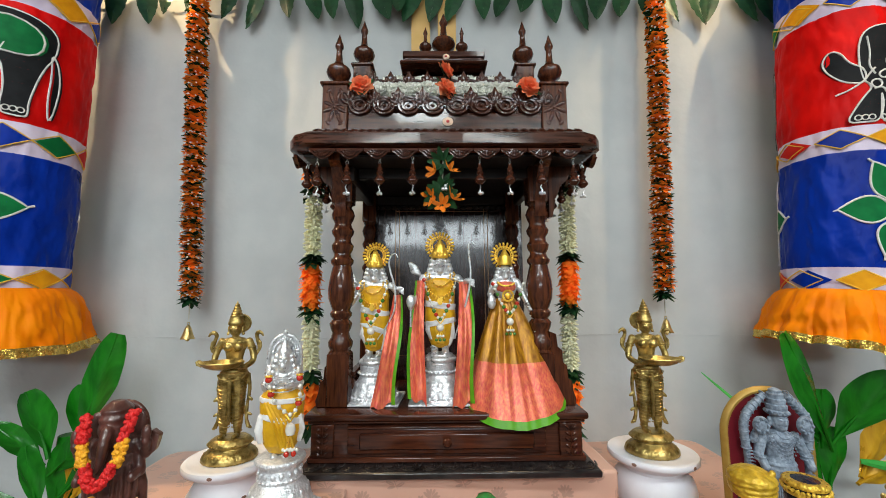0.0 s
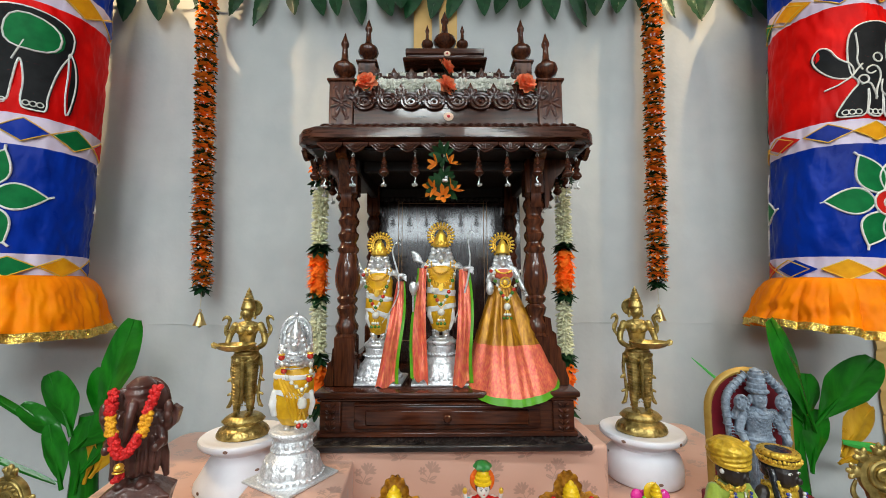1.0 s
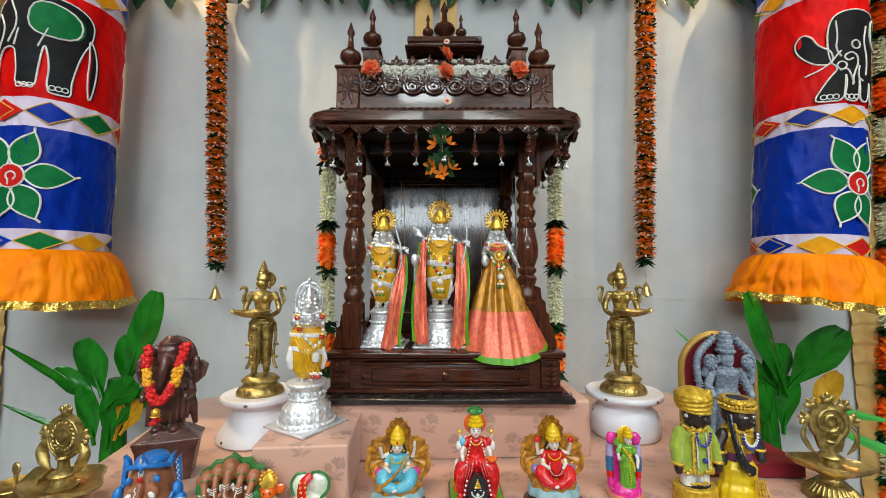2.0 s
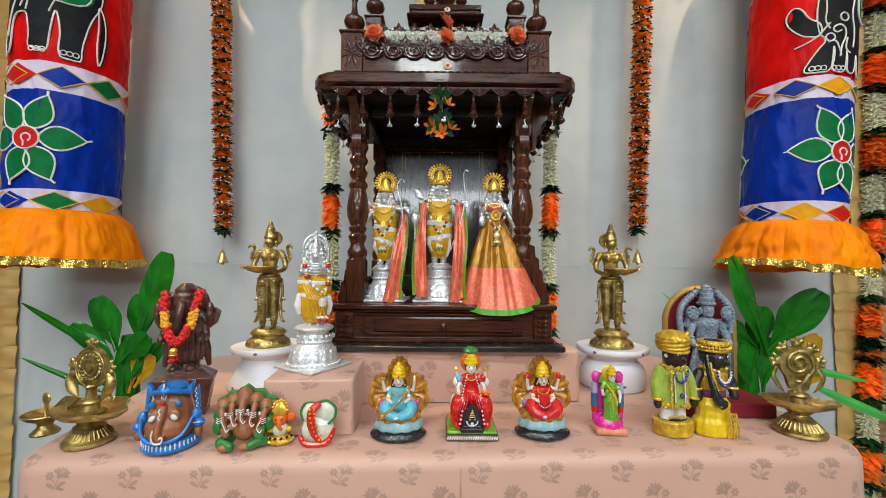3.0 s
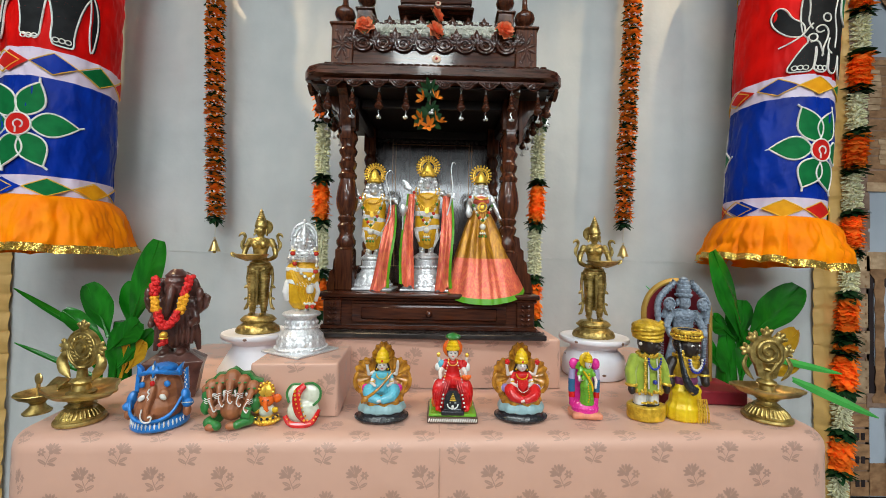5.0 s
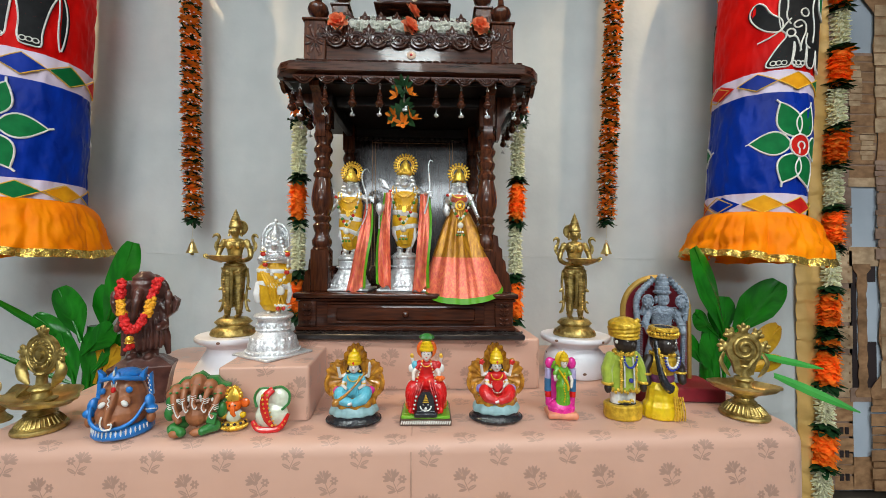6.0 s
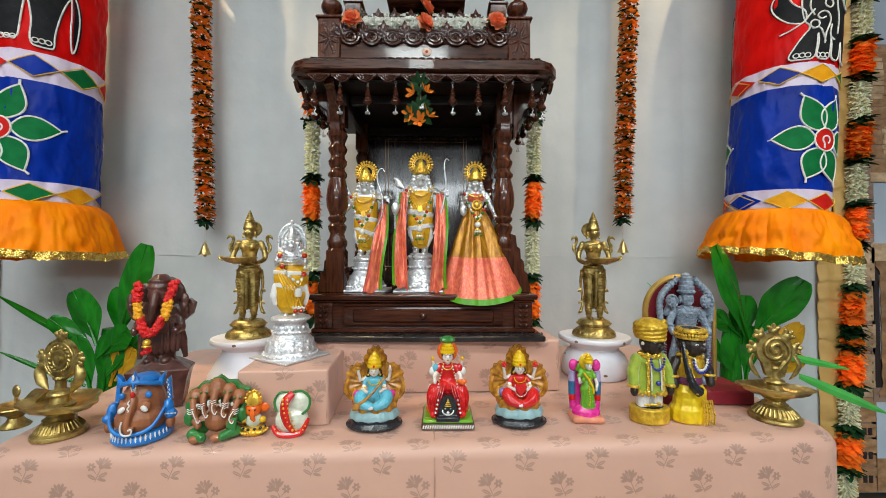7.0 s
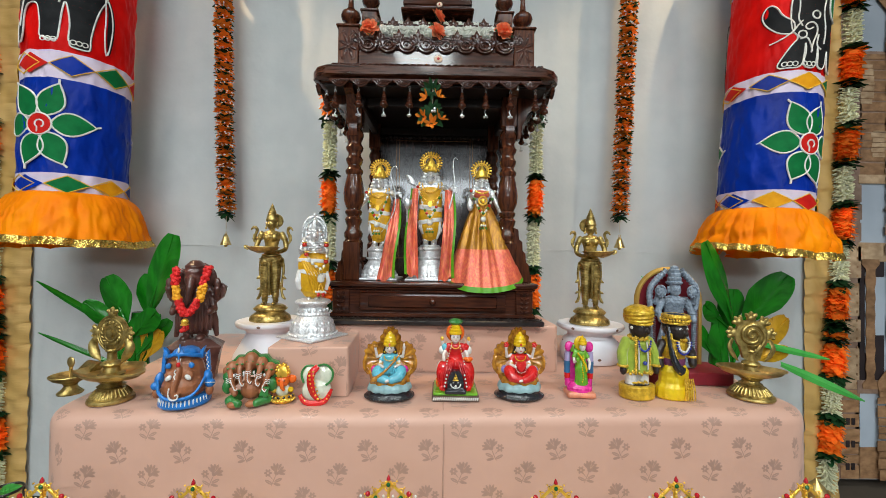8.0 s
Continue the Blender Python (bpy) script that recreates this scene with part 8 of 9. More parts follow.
        out.ball((0.0115 * math.cos(b), -0.0125 - 0.003 * max(0, -math.sin(b)), 0.0925 + 0.0095 * math.sin(b)), 0.0013, 5, 6, 5)
    if instrument:
        out.tube([(-0.03, -0.034, 0.05), (-0.012, -0.034, 0.063), (0.006, -0.03, 0.08), (0.021, -0.022, 0.098)], [0.0036, 0.0026, 0.0022, 0.0018], 9, 2)
        out.ball((-0.03, -0.034, 0.049), (0.0068, 0.0055, 0.0068), 2, 12, 8)
        out.ball((0.022, -0.021, 0.1), (0.0036, 0.0032, 0.0036), 2, 10, 7)
        out.ball((-0.031, -0.01, 0.114), (0.0062, 0.0022, 0.0036), 2, 10, 6)
        out.ball((0.031, -0.011, 0.115), (0.0026, 0.0022, 0.0056), 4, 10, 6)
    else:
        # heart-shaped red cloth at the chest with a pink bead edge
        out.plate([(0.0, 0.06), (0.0085, 0.07), (0.011, 0.079), (0.008, 0.0845), (0.0, 0.082), (-0.008, 0.0845), (-0.011, 0.079), (-0.0085, 0.07)], 0.004, 8, at=(0, -0.0205, 0))
        for j in range(17):
            b = radians(160 + 220 * j / 16)
            out.ball((0.0125 * math.cos(b), -0.0235, 0.0755 + 0.0165 * math.sin(b)), 0.0012, 4, 6, 5)
    # rope edge of the black foot
    for j in range(46):
        b = 2 * math.pi * j / 46
        out.ball((0.0532 * math.cos(b), 0.0394 * math.sin(b), 0.005), (0.0022, 0.0034, 0.0026), 0, 6, 5, m=pose(0, 0, 0, 0, 30, math.degrees(b)))
    small_face(out, (0, -0.0178, 0.1095), 1.0, 7, 8)
    return out


solid("seated_resin_statue", seated_resin(True), [BLACKP, ROCKP, AMBER, SKYP, SKIN, YELP, PINKP, BLACKP, REDP], "seated resin statue in sky blue robe on an amber shell throne", "statue", pose(-0.055, 0.62, 0.7215, 0, 0, 3), "seated resin statues")
solid("seated_resin_statue", seated_resin(False), [BLACKP, ROCKP, AMBER, REDP, SKIN, YELP, flat("lilac_enamel", (0.25, 0.2, 0.5)), BLACKP, REDP], "seated resin statue in red robe on an amber shell throne", "statue", pose(0.234, 0.632, 0.7215, 0, 0, 0), "seated resin statues")


# seated statue on a square green base with a small black shrine: 0 brown 1 green 2 red 3 skin 4 orange 5 black 6 white 7 blue 8 leafgreen 9 gold
def square_base_statue():
    f = Figure()
    r = f[2]
    r.lathe([(0.03, 0.018), (0.0325, 0.03), (0.031, 0.05), (0.026, 0.066), (0.0185, 0.078), (0.0155, 0.09), (0.0175, 0.104), (0.0165, 0.112), (0.006, 0.118)], 30, (0, 0.002, 0), squash=0.7)
    for sx in (-1, 1):
        limb(r, [(sx * 0.009, -0.008, 0.07), (sx * 0.026, -0.02, 0.068), (sx * 0.031, -0.024, 0.05), (sx * 0.027, -0.024, 0.026)], [0.0135, 0.0135, 0.011, 0.0085])
        limb(r, [(sx * 0.015, -0.001, 0.11), (sx * 0.02, -0.004, 0.102)], [0.0062, 0.0062])
        limb(f[3], [(sx * 0.02, -0.004, 0.102), (sx * 0.0265, -0.012, 0.092), (sx * 0.0255, -0.024, 0.084)], [0.0046, 0.0042, 0.0038])
        limb(f[3], [(sx * 0.0165, 0.003, 0.112), (sx * 0.028, 0.0, 0.11), (sx * 0.03, -0.003, 0.122)], [0.0046, 0.0042, 0.0036])
        f[6].ball((sx * 0.034, 0.008, 0.046), (0.008, 0.01, 0.026))
        f[4].ball((sx * 0.036, 0.0, 0.028), (0.0075, 0.01, 0.014))
    f[7].ball((-0.024, -0.003, 0.107), (0.007, 0.0065, 0.009))
    f[2].ball((0.024, -0.003, 0.107), (0.007, 0.0065, 0.009))
    for sx in (-1, 1):
        f[6].ball((sx * 0.031, -0.002, 0.1), (0.0062, 0.006, 0.009))
    f[4].lathe([(0.0205, 0), (0.0215, 0.003), (0.019, 0.006), (0.006, 0.007)], 26, m=pose(0, 0.01, 0.138, 90, 0, 0))
    f[3].ball((0, -0.007, 0.13), (0.0108, 0.011, 0.0128))
    f[3].ball((0, -0.0095, 0.1235), (0.0064, 0.0072, 0.0052))
    f[3].ball((0, -0.0178, 0.1295), (0.0013, 0.0018, 0.003))
    f[3].tube([(0, 0, 0.112), (0, -0.003, 0.122)], 0.0054, 10)
    f[5].ball((0, -0.003, 0.132), (0.0128, 0.0108, 0.013))
    f[5].plate([(-0.0175, 0.0), (0.0175, 0.0), (0.018, 0.024), (0.0145, 0.04), (0.007, 0.049), (-0.007, 0.049), (-0.0145, 0.04), (-0.018, 0.024)], 0.016, at=(0, -0.036, 0.016))
    f[5].box((0.046, 0.026, 0.01), (0.0, -0.036, 0.021), 0.002)
    out = f.done(0.0011, 1)
    out.lathe([(0.0125, 0.136), (0.0145, 0.1385), (0.014, 0.142), (0.0122, 0.1432), (0.0128, 0.148), (0.01, 0.15), (0.0102, 0.154), (0.0075, 0.156), (0.0066, 0.159)], 24, (0, -0.003, 0), slot=10, flutes=12, depth=0.04)
    out.lathe([(0.004, 0.156), (0.011, 0.1585), (0.0148, 0.1625), (0.0138, 0.1665), (0.009, 0.17), (0.001, 0.1725)], 24, slot=8, flutes=8, depth=0.09)
    out.ball((0.028, -0.028, 0.086), (0.0085, 0.0065, 0.0052), 4, 12, 8)
    for j in range(6):
        out.ball((0.028 + 0.007 * math.cos(j * 1.05), -0.028 + 0.005 * math.sin(j * 1.05), 0.088), (0.003, 0.0024, 0.0034), 4, 7, 5)
    out.ball((0.03, -0.005, 0.1265), (0.0042, 0.0035, 0.0052), 9, 10, 7)
    out.ball((-0.03, -0.005, 0.1265), (0.0042, 0.0035, 0.0052), 9, 10, 7)
    # folds of the robe, garland and necklaces
    for sx in (-1, 1):
        for j in range(6):
            out.tube([(sx * (0.006 + 0.005 * j), -0.0215 - 0.0022 * j, 0.0805 - 0.0012 * j), (sx * (0.0105 + 0.0048 * j), -0.033, 0.0655 - 0.0008 * j), (sx * (0.016 + 0.0042 * j), -0.036, 0.05), (sx * (0.016 + 0.0035 * j), -0.033, 0.026)], 0.0011, 5, 2)
        for j in range(9):
            out.ball((sx * (0.0085 + 0.0014 * j), -0.014 - 0.0018 * j, 0.118 - 0.0052 * j), 0.0017, 6 if j % 3 else 9, 6, 5)
        for j in range(5):
            out.ball((sx * (0.019 + 0.0016 * j), -0.043, 0.056 - 0.008 * j), 0.0021, 6 if j < 4 else 2, 6, 5)
        out.ball((sx * 0.03, -0.036, 0.026), (0.005, 0.004, 0.006), 2, 10, 7)
    for j in range(13):
        b = radians(180 + 15 * j)
        out.ball((0.0095 * math.cos(b), -0.0135 - 0.003 * max(0, -math.sin(b)), 0.1145 + 0.0075 * math.sin(b)), 0.0013, 9, 6, 5)
        out.ball((0.0105 * math.cos(b), -0.0445, 0.037 + 0.0085 * math.sin(b)), 0.0015, 6, 6, 5)
    out.box((0.102, 0.094, 0.012), (0, 0, 0.006), 0.002, 0)
    out.box((0.096, 0.088, 0.006), (0, 0, 0.0145), 0.002, 1)
    for k in range(22):
        out.ball((-0.047 + 0.0045 * k, -0.0475, 0.0065), (0.0016, 0.0013, 0.0042), 6, 6, 5, m=pose(0, 0, 0, 0, 18, 0))
    for k in range(5):
        out.box((0.0125 - 0.0026 * k, 0.002, 0.0022), (0, -0.0455, 0.0455 + 0.0034 * k), 0.0006, 9)
    out.ball((0, -0.0455, 0.033), (0.003, 0.0016, 0.003), 6, 8, 6)
    for sx in (-1, 1):
        out.ball((sx * 0.005, -0.0448, 0.0405), (0.0018, 0.001, 0.0008), 6, 6, 5)
    small_face(out, (0, -0.0185, 0.1315), 1.08, 5, 2)
    return out


solid("square_base_statue", square_base_statue(), [flat("brown_base_paint", (0.09, 0.05, 0.03)), LIMEP, REDP, SKIN, ORANGEP, BLACKP, WHITEP, SKYP, GREENP, GOLD, YELP], "seated resin statue in red robe on a square green base", "statue", pose(0.09, 0.64, 0.7215, 0, 0, 0))


# standing statue in green before a pink and blue arch: 0 peach 1 pink 2 lime 3 blue 4 red 5 yellow 6 skin
def arch_backed_statue():
    f = Figure()
    f[0].box((0.076, 0.05, 0.014), (0, 0, 0.007), 0.006, segments=2)
    p = f[1]
    p.lathe([(0.033, 0.012), (0.0325, 0.02), (0.027, 0.027), (0.022, 0.032), (0.01, 0.034)], 28, squash=0.68)
    p.plate([(-0.026, 0.02), (0.026, 0.02), (0.027, 0.06), (0.028, 0.105), (0.018, 0.116), (-0.018, 0.116), (-0.028, 0.105), (-0.027, 0.06)], 0.009, at=(0, 0.014, 0))
    for sx in (-1, 1):
        p.tube([(sx * 0.029, 0.01, 0.02), (sx * 0.03, 0.01, 0.04)], 0.0075, 9)
        p.ball((sx * 0.027, 0.008, 0.109), (0.0115, 0.0075, 0.0125))
        f[4].tube([(sx * 0.03, 0.009, 0.038), (sx * 0.031, 0.009, 0.052)], 0.0082, 9)
        f[3].tube([(sx * 0.031, 0.009, 0.05), (sx * 0.031, 0.009, 0.078)], 0.0086, 9)
        f[7].tube([(sx * 0.031, 0.009, 0.076), (sx * 0.03, 0.009, 0.098)], 0.0084, 9)
        limb(f[2], [(sx * 0.011, -0.004, 0.099), (sx * 0.018, -0.008, 0.09)], [0.006, 0.0055])
    limb(f[6], [(-0.018, -0.008, 0.09), (-0.019, -0.016, 0.08), (-0.012, -0.022, 0.084)], [0.0042, 0.0038, 0.0034])
    limb(f[6], [(0.018, -0.008, 0.09), (0.023, -0.012, 0.078), (0.02, -0.016, 0.066)], [0.0042, 0.0038, 0.0034])
    limb(f[2], [(-0.01, 0.0, 0.102), (-0.022, -0.004, 0.104), (-0.02, -0.01, 0.114)], [0.005, 0.0046, 0.004])
    g = f[2]
    g.lathe([(0.0175, 0.028), (0.0155, 0.038), (0.0145, 0.052), (0.0165, 0.066), (0.014, 0.076), (0.0112, 0.082), (0.014, 0.092), (0.013, 0.1), (0.006, 0.104)], 26, (0.002, -0.006, 0), squash=0.78)
    f[6].ball((0.004, -0.01, 0.1125), (0.0082, 0.0088, 0.0102))
    f[6].ball((0.004, -0.0125, 0.1075), (0.005, 0.0055, 0.0042))
    out = f.done(0.0011, 1)
    out.lathe([(0.0098, 0.117), (0.0112, 0.1195), (0.0105, 0.1225), (0.0085, 0.1235), (0.0088, 0.1275), (0.006, 0.129), (0.0058, 0.1325), (0.003, 0.134), (0.0008, 0.139)], 22, (0.004, -0.008, 0), slot=5)
    out.lathe([(0.0165, 0), (0.0172, 0.002), (0.015, 0.004), (0.004, 0.005)], 22, slot=5, m=pose(0.002, 0.004, 0.118, 90, 0, 0))
    # pleats of the robe, sash and flower string
    for j in range(9):
        b = radians(-78 + 19.5 * j)
        out.tube([(0.002 + 0.0168 * math.sin(b), -0.006 - 0.0131 * math.cos(b), 0.066), (0.002 + 0.0148 * math.sin(b), -0.006 - 0.0116 * math.cos(b), 0.05), (0.002 + 0.0178 * math.sin(b), -0.006 - 0.0139 * math.cos(b), 0.03)], 0.0011, 5, 2)
    out.tube([(-0.01, -0.014, 0.1), (0.0, -0.0185, 0.088), (0.0115, -0.0175, 0.07), (0.013, -0.0165, 0.058)], [0.002, 0.0026, 0.003, 0.002], 7, 5)
    for k in range(12):
        out.ball((0.003 + 0.0015 * math.sin(k * 0.9), -0.0198, 0.094 - 0.0052 * k), 0.0019, 5, 6, 5)
    out.ball((-0.013, -0.0245, 0.087), (0.0045, 0.004, 0.005), 2, 10, 7)
    for k in range(16):
        b = radians(180 + 180 * k / 15)
        out.ball((0.031 * math.cos(b), 0.021 * math.sin(b), 0.02), 0.0028, 1, 6, 5)
    small_face(out, (0.004, -0.0188, 0.1135), 0.82, 8, 4)
    return out


solid("arch_backed_statue", arch_backed_statue(), [flat("peach_base_paint", (0.7, 0.25, 0.14)), PINKP, LIMEP, flat("teal_blue_enamel", (0.03, 0.14, 0.3)), REDP, YELP, SKIN, flat("pale_lilac_enamel", (0.42, 0.36, 0.6)), BLACKP], "small standing statue in lime green before a pink arch", "statue", pose(0.373, 0.64, 0.7215, 0, 0, -4) @ Matrix.Diagonal((0.84, 0.9, 1, 1)))


# two dressed dolls: 0 dark clay 1 turban lace 2 lime velvet 3 glitter 4 white 5 yellow 6 purple 7 blue bead 8 black
def doll_one():
    f = Figure()
    f[1].lathe([(0.042, 0), (0.044, 0.004), (0.044, 0.028), (0.041, 0.03)], 36, squash=0.72)
    f[8].lathe([(0.036, 0.029), (0.02, 0.0325)], 28, squash=0.72)
    for x in (-0.015, 0.015):
        limb(f[4], [(x, 0, 0.034), (x, 0, 0.065)], 0.0145)
    c = f[2]
    c.lathe([(0.036, 0.058), (0.034, 0.08), (0.03, 0.105), (0.032, 0.122), (0.02, 0.136)], 28, squash=0.68)
    for sx in (-1, 1):
        limb(c, [(sx * 0.03, 0, 0.124), (sx * 0.042, -0.004, 0.1), (sx * 0.043, -0.01, 0.078)], [0.0125, 0.0125, 0.0115])
        f[0].ball((sx * 0.043, -0.012, 0.064), (0.008, 0.008, 0.011))
        f[3].ring((sx * 0.043, -0.01, 0.074), 0.0105, 0.0035, axis="z", seg=14)
    f[0].ball((0.004, -0.004, 0.158), (0.0255, 0.0245, 0.027))
    f[0].ball((0.01, -0.029, 0.152), (0.005, 0.005, 0.006))
    f[1].lathe([(0.0285, 0.166), (0.0305, 0.1675), (0.0325, 0.18), (0.0345, 0.192), (0.0345, 0.195), (0.031, 0.199), (0.018, 0.206), (0.004, 0.209)], 36, (0.003, 0, 0))
    for j in range(4):
        f[1].tube([(0.003 + (0.0315 + 0.0009 * j) * math.cos(radians(b)), (0.0315 + 0.0009 * j) * math.sin(radians(b)), 0.17 + 0.0062 * j + 0.004 * math.sin(radians(b + 40 * j))) for b in range(0, 361, 20)], 0.0021, 6)
    f[1].tube([(0.012, -0.02, 0.199), (0.024, -0.02, 0.205), (0.034, -0.012, 0.202)], [0.003, 0.005, 0.004], 8, flat=0.6)
    out = f.done(0.0014, 1)
    g = Shape()
    rnd = random.Random(2)
    for k in range(34):
        a = 2 * math.pi * k / 34
        for _ in range(2):
            g.ball(((0.037 + rnd.uniform(-0.001, 0.002)) * math.cos(a), 0.025 * math.sin(a) * 1.03, 0.06 + rnd.uniform(-0.004, 0.003)), 0.0032, 0, 6, 5)
            g.ball((0.023 * math.cos(a), 0.0185 * math.sin(a) - 0.002, 0.134 + rnd.uniform(-0.003, 0.004)), 0.003, 0, 6, 5)
        g.ball((0.024 * math.cos(a), 0.018 * math.sin(a), 0.0365 + rnd.uniform(-0.002, 0.002)), 0.003, 0, 6, 5)
    for k in range(16):
        z = 0.064 + 0.0044 * k
        g.ball((-0.017 + rnd.uniform(-0.001, 0.001), -0.0235, z), (0.004, 0.0025, 0.003), 0, 6, 5)
        g.ball((0.02 + rnd.uniform(-0.001, 0.001), -0.0215, z), (0.003, 0.0025, 0.003), 0, 6, 5)
    out.join(g, slot=3)
    w = Shape()
    for x in (-0.01, 0.013):
        w.tube([(x, -0.0255, 0.068), (x, -0.0245, 0.1), (x * 0.9, -0.021, 0.128)], [0.0035, 0.0035, 0.003], 7, flat=0.5)
    w.ball((-0.002, -0.0265, 0.163), (0.0045, 0.0015, 0.0022), seg=8, rings=6)
    w.ball((0.018, -0.0235, 0.163), (0.004, 0.0015, 0.0022), seg=8, rings=6)
    w.ball((-0.0205, -0.01, 0.158), 0.004, seg=8, rings=6)
    out.join(w, slot=4)
    b = Shape()
    for k in range(13):
        a = radians(180 + 15 * k)
        b.ball((0.003 + 0.015 * math.cos(a), -0.027, 0.13 + 0.022 * math.sin(a)), 0.0026, 0, 7, 5)
    b.ball((0.004, -0.027, 0.082), 0.005, 0, 8, 6)
    out.join(b, slot=7)
    e = Shape().ball((-0.002, -0.0278, 0.163), 0.0014, 0, 6, 5).ball((0.018, -0.0248, 0.163), 0.0014, 0, 6, 5)
    return out.join(e, slot=8)


def doll_two():
    f = Figure()
    f[5].lathe([(0.042, 0), (0.044, 0.004), (0.043, 0.026), (0.036, 0.034), (0.034, 0.05), (0.036, 0.06), (0.026, 0.074)], 40, squash=0.72, flutes=15, depth=0.03)
    f[6].lathe([(0.026, 0.072), (0.028, 0.08), (0.026, 0.09)], 28, squash=0.7)
    f[1].lathe([(0.026, 0.088), (0.032, 0.108), (0.032, 0.12), (0.02, 0.134)], 28, squash=0.7)
    s = f[0]
    for sx in (-1, 1):
        limb(s, [(sx * 0.031, 0, 0.12), (sx * 0.044, -0.002, 0.1), (sx * 0.042, -0.01, 0.076)], [0.011, 0.0105, 0.009])
        f[3].ring((sx * 0.042, -0.004, 0.092), 0.0105, 0.003, axis="z", seg=14)
    s.ball((0.004, -0.004, 0.152), (0.0245, 0.0235, 0.026))
    s.ball((0.012, -0.028, 0.147), (0.005, 0.005, 0.006))
    f[8].tube([(-0.02, -0.008, 0.16), (-0.024, -0.024, 0.12), (-0.018, -0.034, 0.08), (-0.004, -0.036, 0.066)], [0.006, 0.0065, 0.009, 0.011], 10)
    f[8].ball((0.0, 0.006, 0.158), (0.026, 0.02, 0.024))
    f[8].lathe([(0.026, 0.166), (0.0285, 0.17), (0.0285, 0.182), (0.02, 0.188), (0.004, 0.19)], 30, (0.002, -0.002, 0))
    f[3].lathe([(0.0285, 0.166), (0.0305, 0.1675), (0.0305, 0.1715), (0.0285, 0.173)], 36, (0.002, -0.002, 0))
    f[3].lathe([(0.0285, 0.1785), (0.031, 0.18), (0.0315, 0.185), (0.028, 0.1885), (0.02, 0.188)], 36, (0.002, -0.002, 0))
    out = f.done(0.0014, 1)
    g = Shape()
    rnd = random.Random(5)
    for k in range(30):
        a = 2 * math.pi * k / 30
        g.ball((0.002 + 0.031 * math.cos(a), 0.031 * math.sin(a) - 0.002, 0.1755 + rnd.uniform(-0.001, 0.001)), 0.0034, 0, 6, 5)
        g.ball((0.027 * math.cos(a), 0.02 * math.sin(a) - 0.002, 0.132 + rnd.uniform(-0.004, 0.003)), 0.0032, 0, 6, 5)
    for k in range(20):
        g.ball((-0.026 + 0.0006 * k + rnd.uniform(-0.001, 0.001), -0.026 - 0.0008 * k, 0.146 - 0.0042 * k), 0.0028, 0, 6, 5)
    for j in range(5):
        g.tube([(0.004 + 0.005 * j, -0.034, 0.05), (0.006 + 0.0058 * j, -0.036, 0.022), (0.006 + 0.006 * j, -0.035, 0.002)], 0.0018, 6)
    out.join(g, slot=3)
    w = Shape()
    w.ball((-0.001, -0.0255, 0.157), (0.0045, 0.0015, 0.0022), seg=8, rings=6).ball((0.018, -0.0225, 0.157), (0.004, 0.0015, 0.0022), seg=8, rings=6)
    w.ball((0.012, -0.026, 0.168), 0.003, 0, 8, 6).ball((-0.018, -0.037, 0.072), 0.004, 0, 8, 6)
    b = Shape()
    for r, slot in ((0.014, 4), (0.0175, 7)):
        q = Shape()
        for k in range(13):
            a = radians(180 + 15 * k)
            q.ball((0.006 + r * math.cos(a), -0.028, 0.128 + r * 1.5 * math.sin(a)), 0.0027, 0, 7, 5)
        out.join(q, slot=slot)
    out.join(w, slot=4)
    return out.join(Shape().ball((-0.001, -0.027, 0.157), 0.0014, 0, 6, 5).ball((0.018, -0.024, 0.157), 0.0014, 0, 6, 5), slot=8)


DOLLMATS = [DARKCLAY, TURBAN, LIMECLOTH, GLITTER, WHITEP, YELNET, PURPLE, BEADB, BLACKP]
solid("dressed_doll", doll_one(), DOLLMATS, "dark clay doll in yellow turban and lime velvet coat", "doll", pose(0.503, 0.639, 0.7215, 0, 0, 4) @ Matrix.Diagonal((0.9, 0.95, 1, 1)), "dressed clay dolls")
solid("dressed_doll", doll_two(), DOLLMATS, "dark clay doll with glittering headband and yellow skirt", "doll", pose(0.588, 0.641, 0.7215, 0, 0, 4) @ Matrix.Diagonal((0.92, 0.95, 1, 1)), "dressed clay dolls")


# grey relief statue before a maroon arch
def arch_board():
    th = thing("arch_board", "maroon arched board with gold rim on a maroon block", "display board", pose(0.667, 0.772, 0.7215, 0, 0, -3))
    part("block", Shape().box((0.21, 0.11, 0.032), (0.012, 0.0, 0.016), 0.003), MAROON, th)
    arch = lambda q: [(-q, 0.03), (q, 0.03)] + [(q * math.cos(radians(a)), 0.2 + q * 1.02 * math.sin(radians(a))) for a in range(0, 181, 10)]
    part("board", Shape().plate(arch(0.082), 0.012, at=(0, 0.036, 0)), MAROON, th)
    s = Shape().tube([(x, 0.03, z) for x, z in arch(0.083)[1:]] + [(-0.083, 0.03, 0.03)], 0.0075, 8, flat=0.7)
    part("rim", s, GOLDPT, th, "gold painted rim")


arch_board()


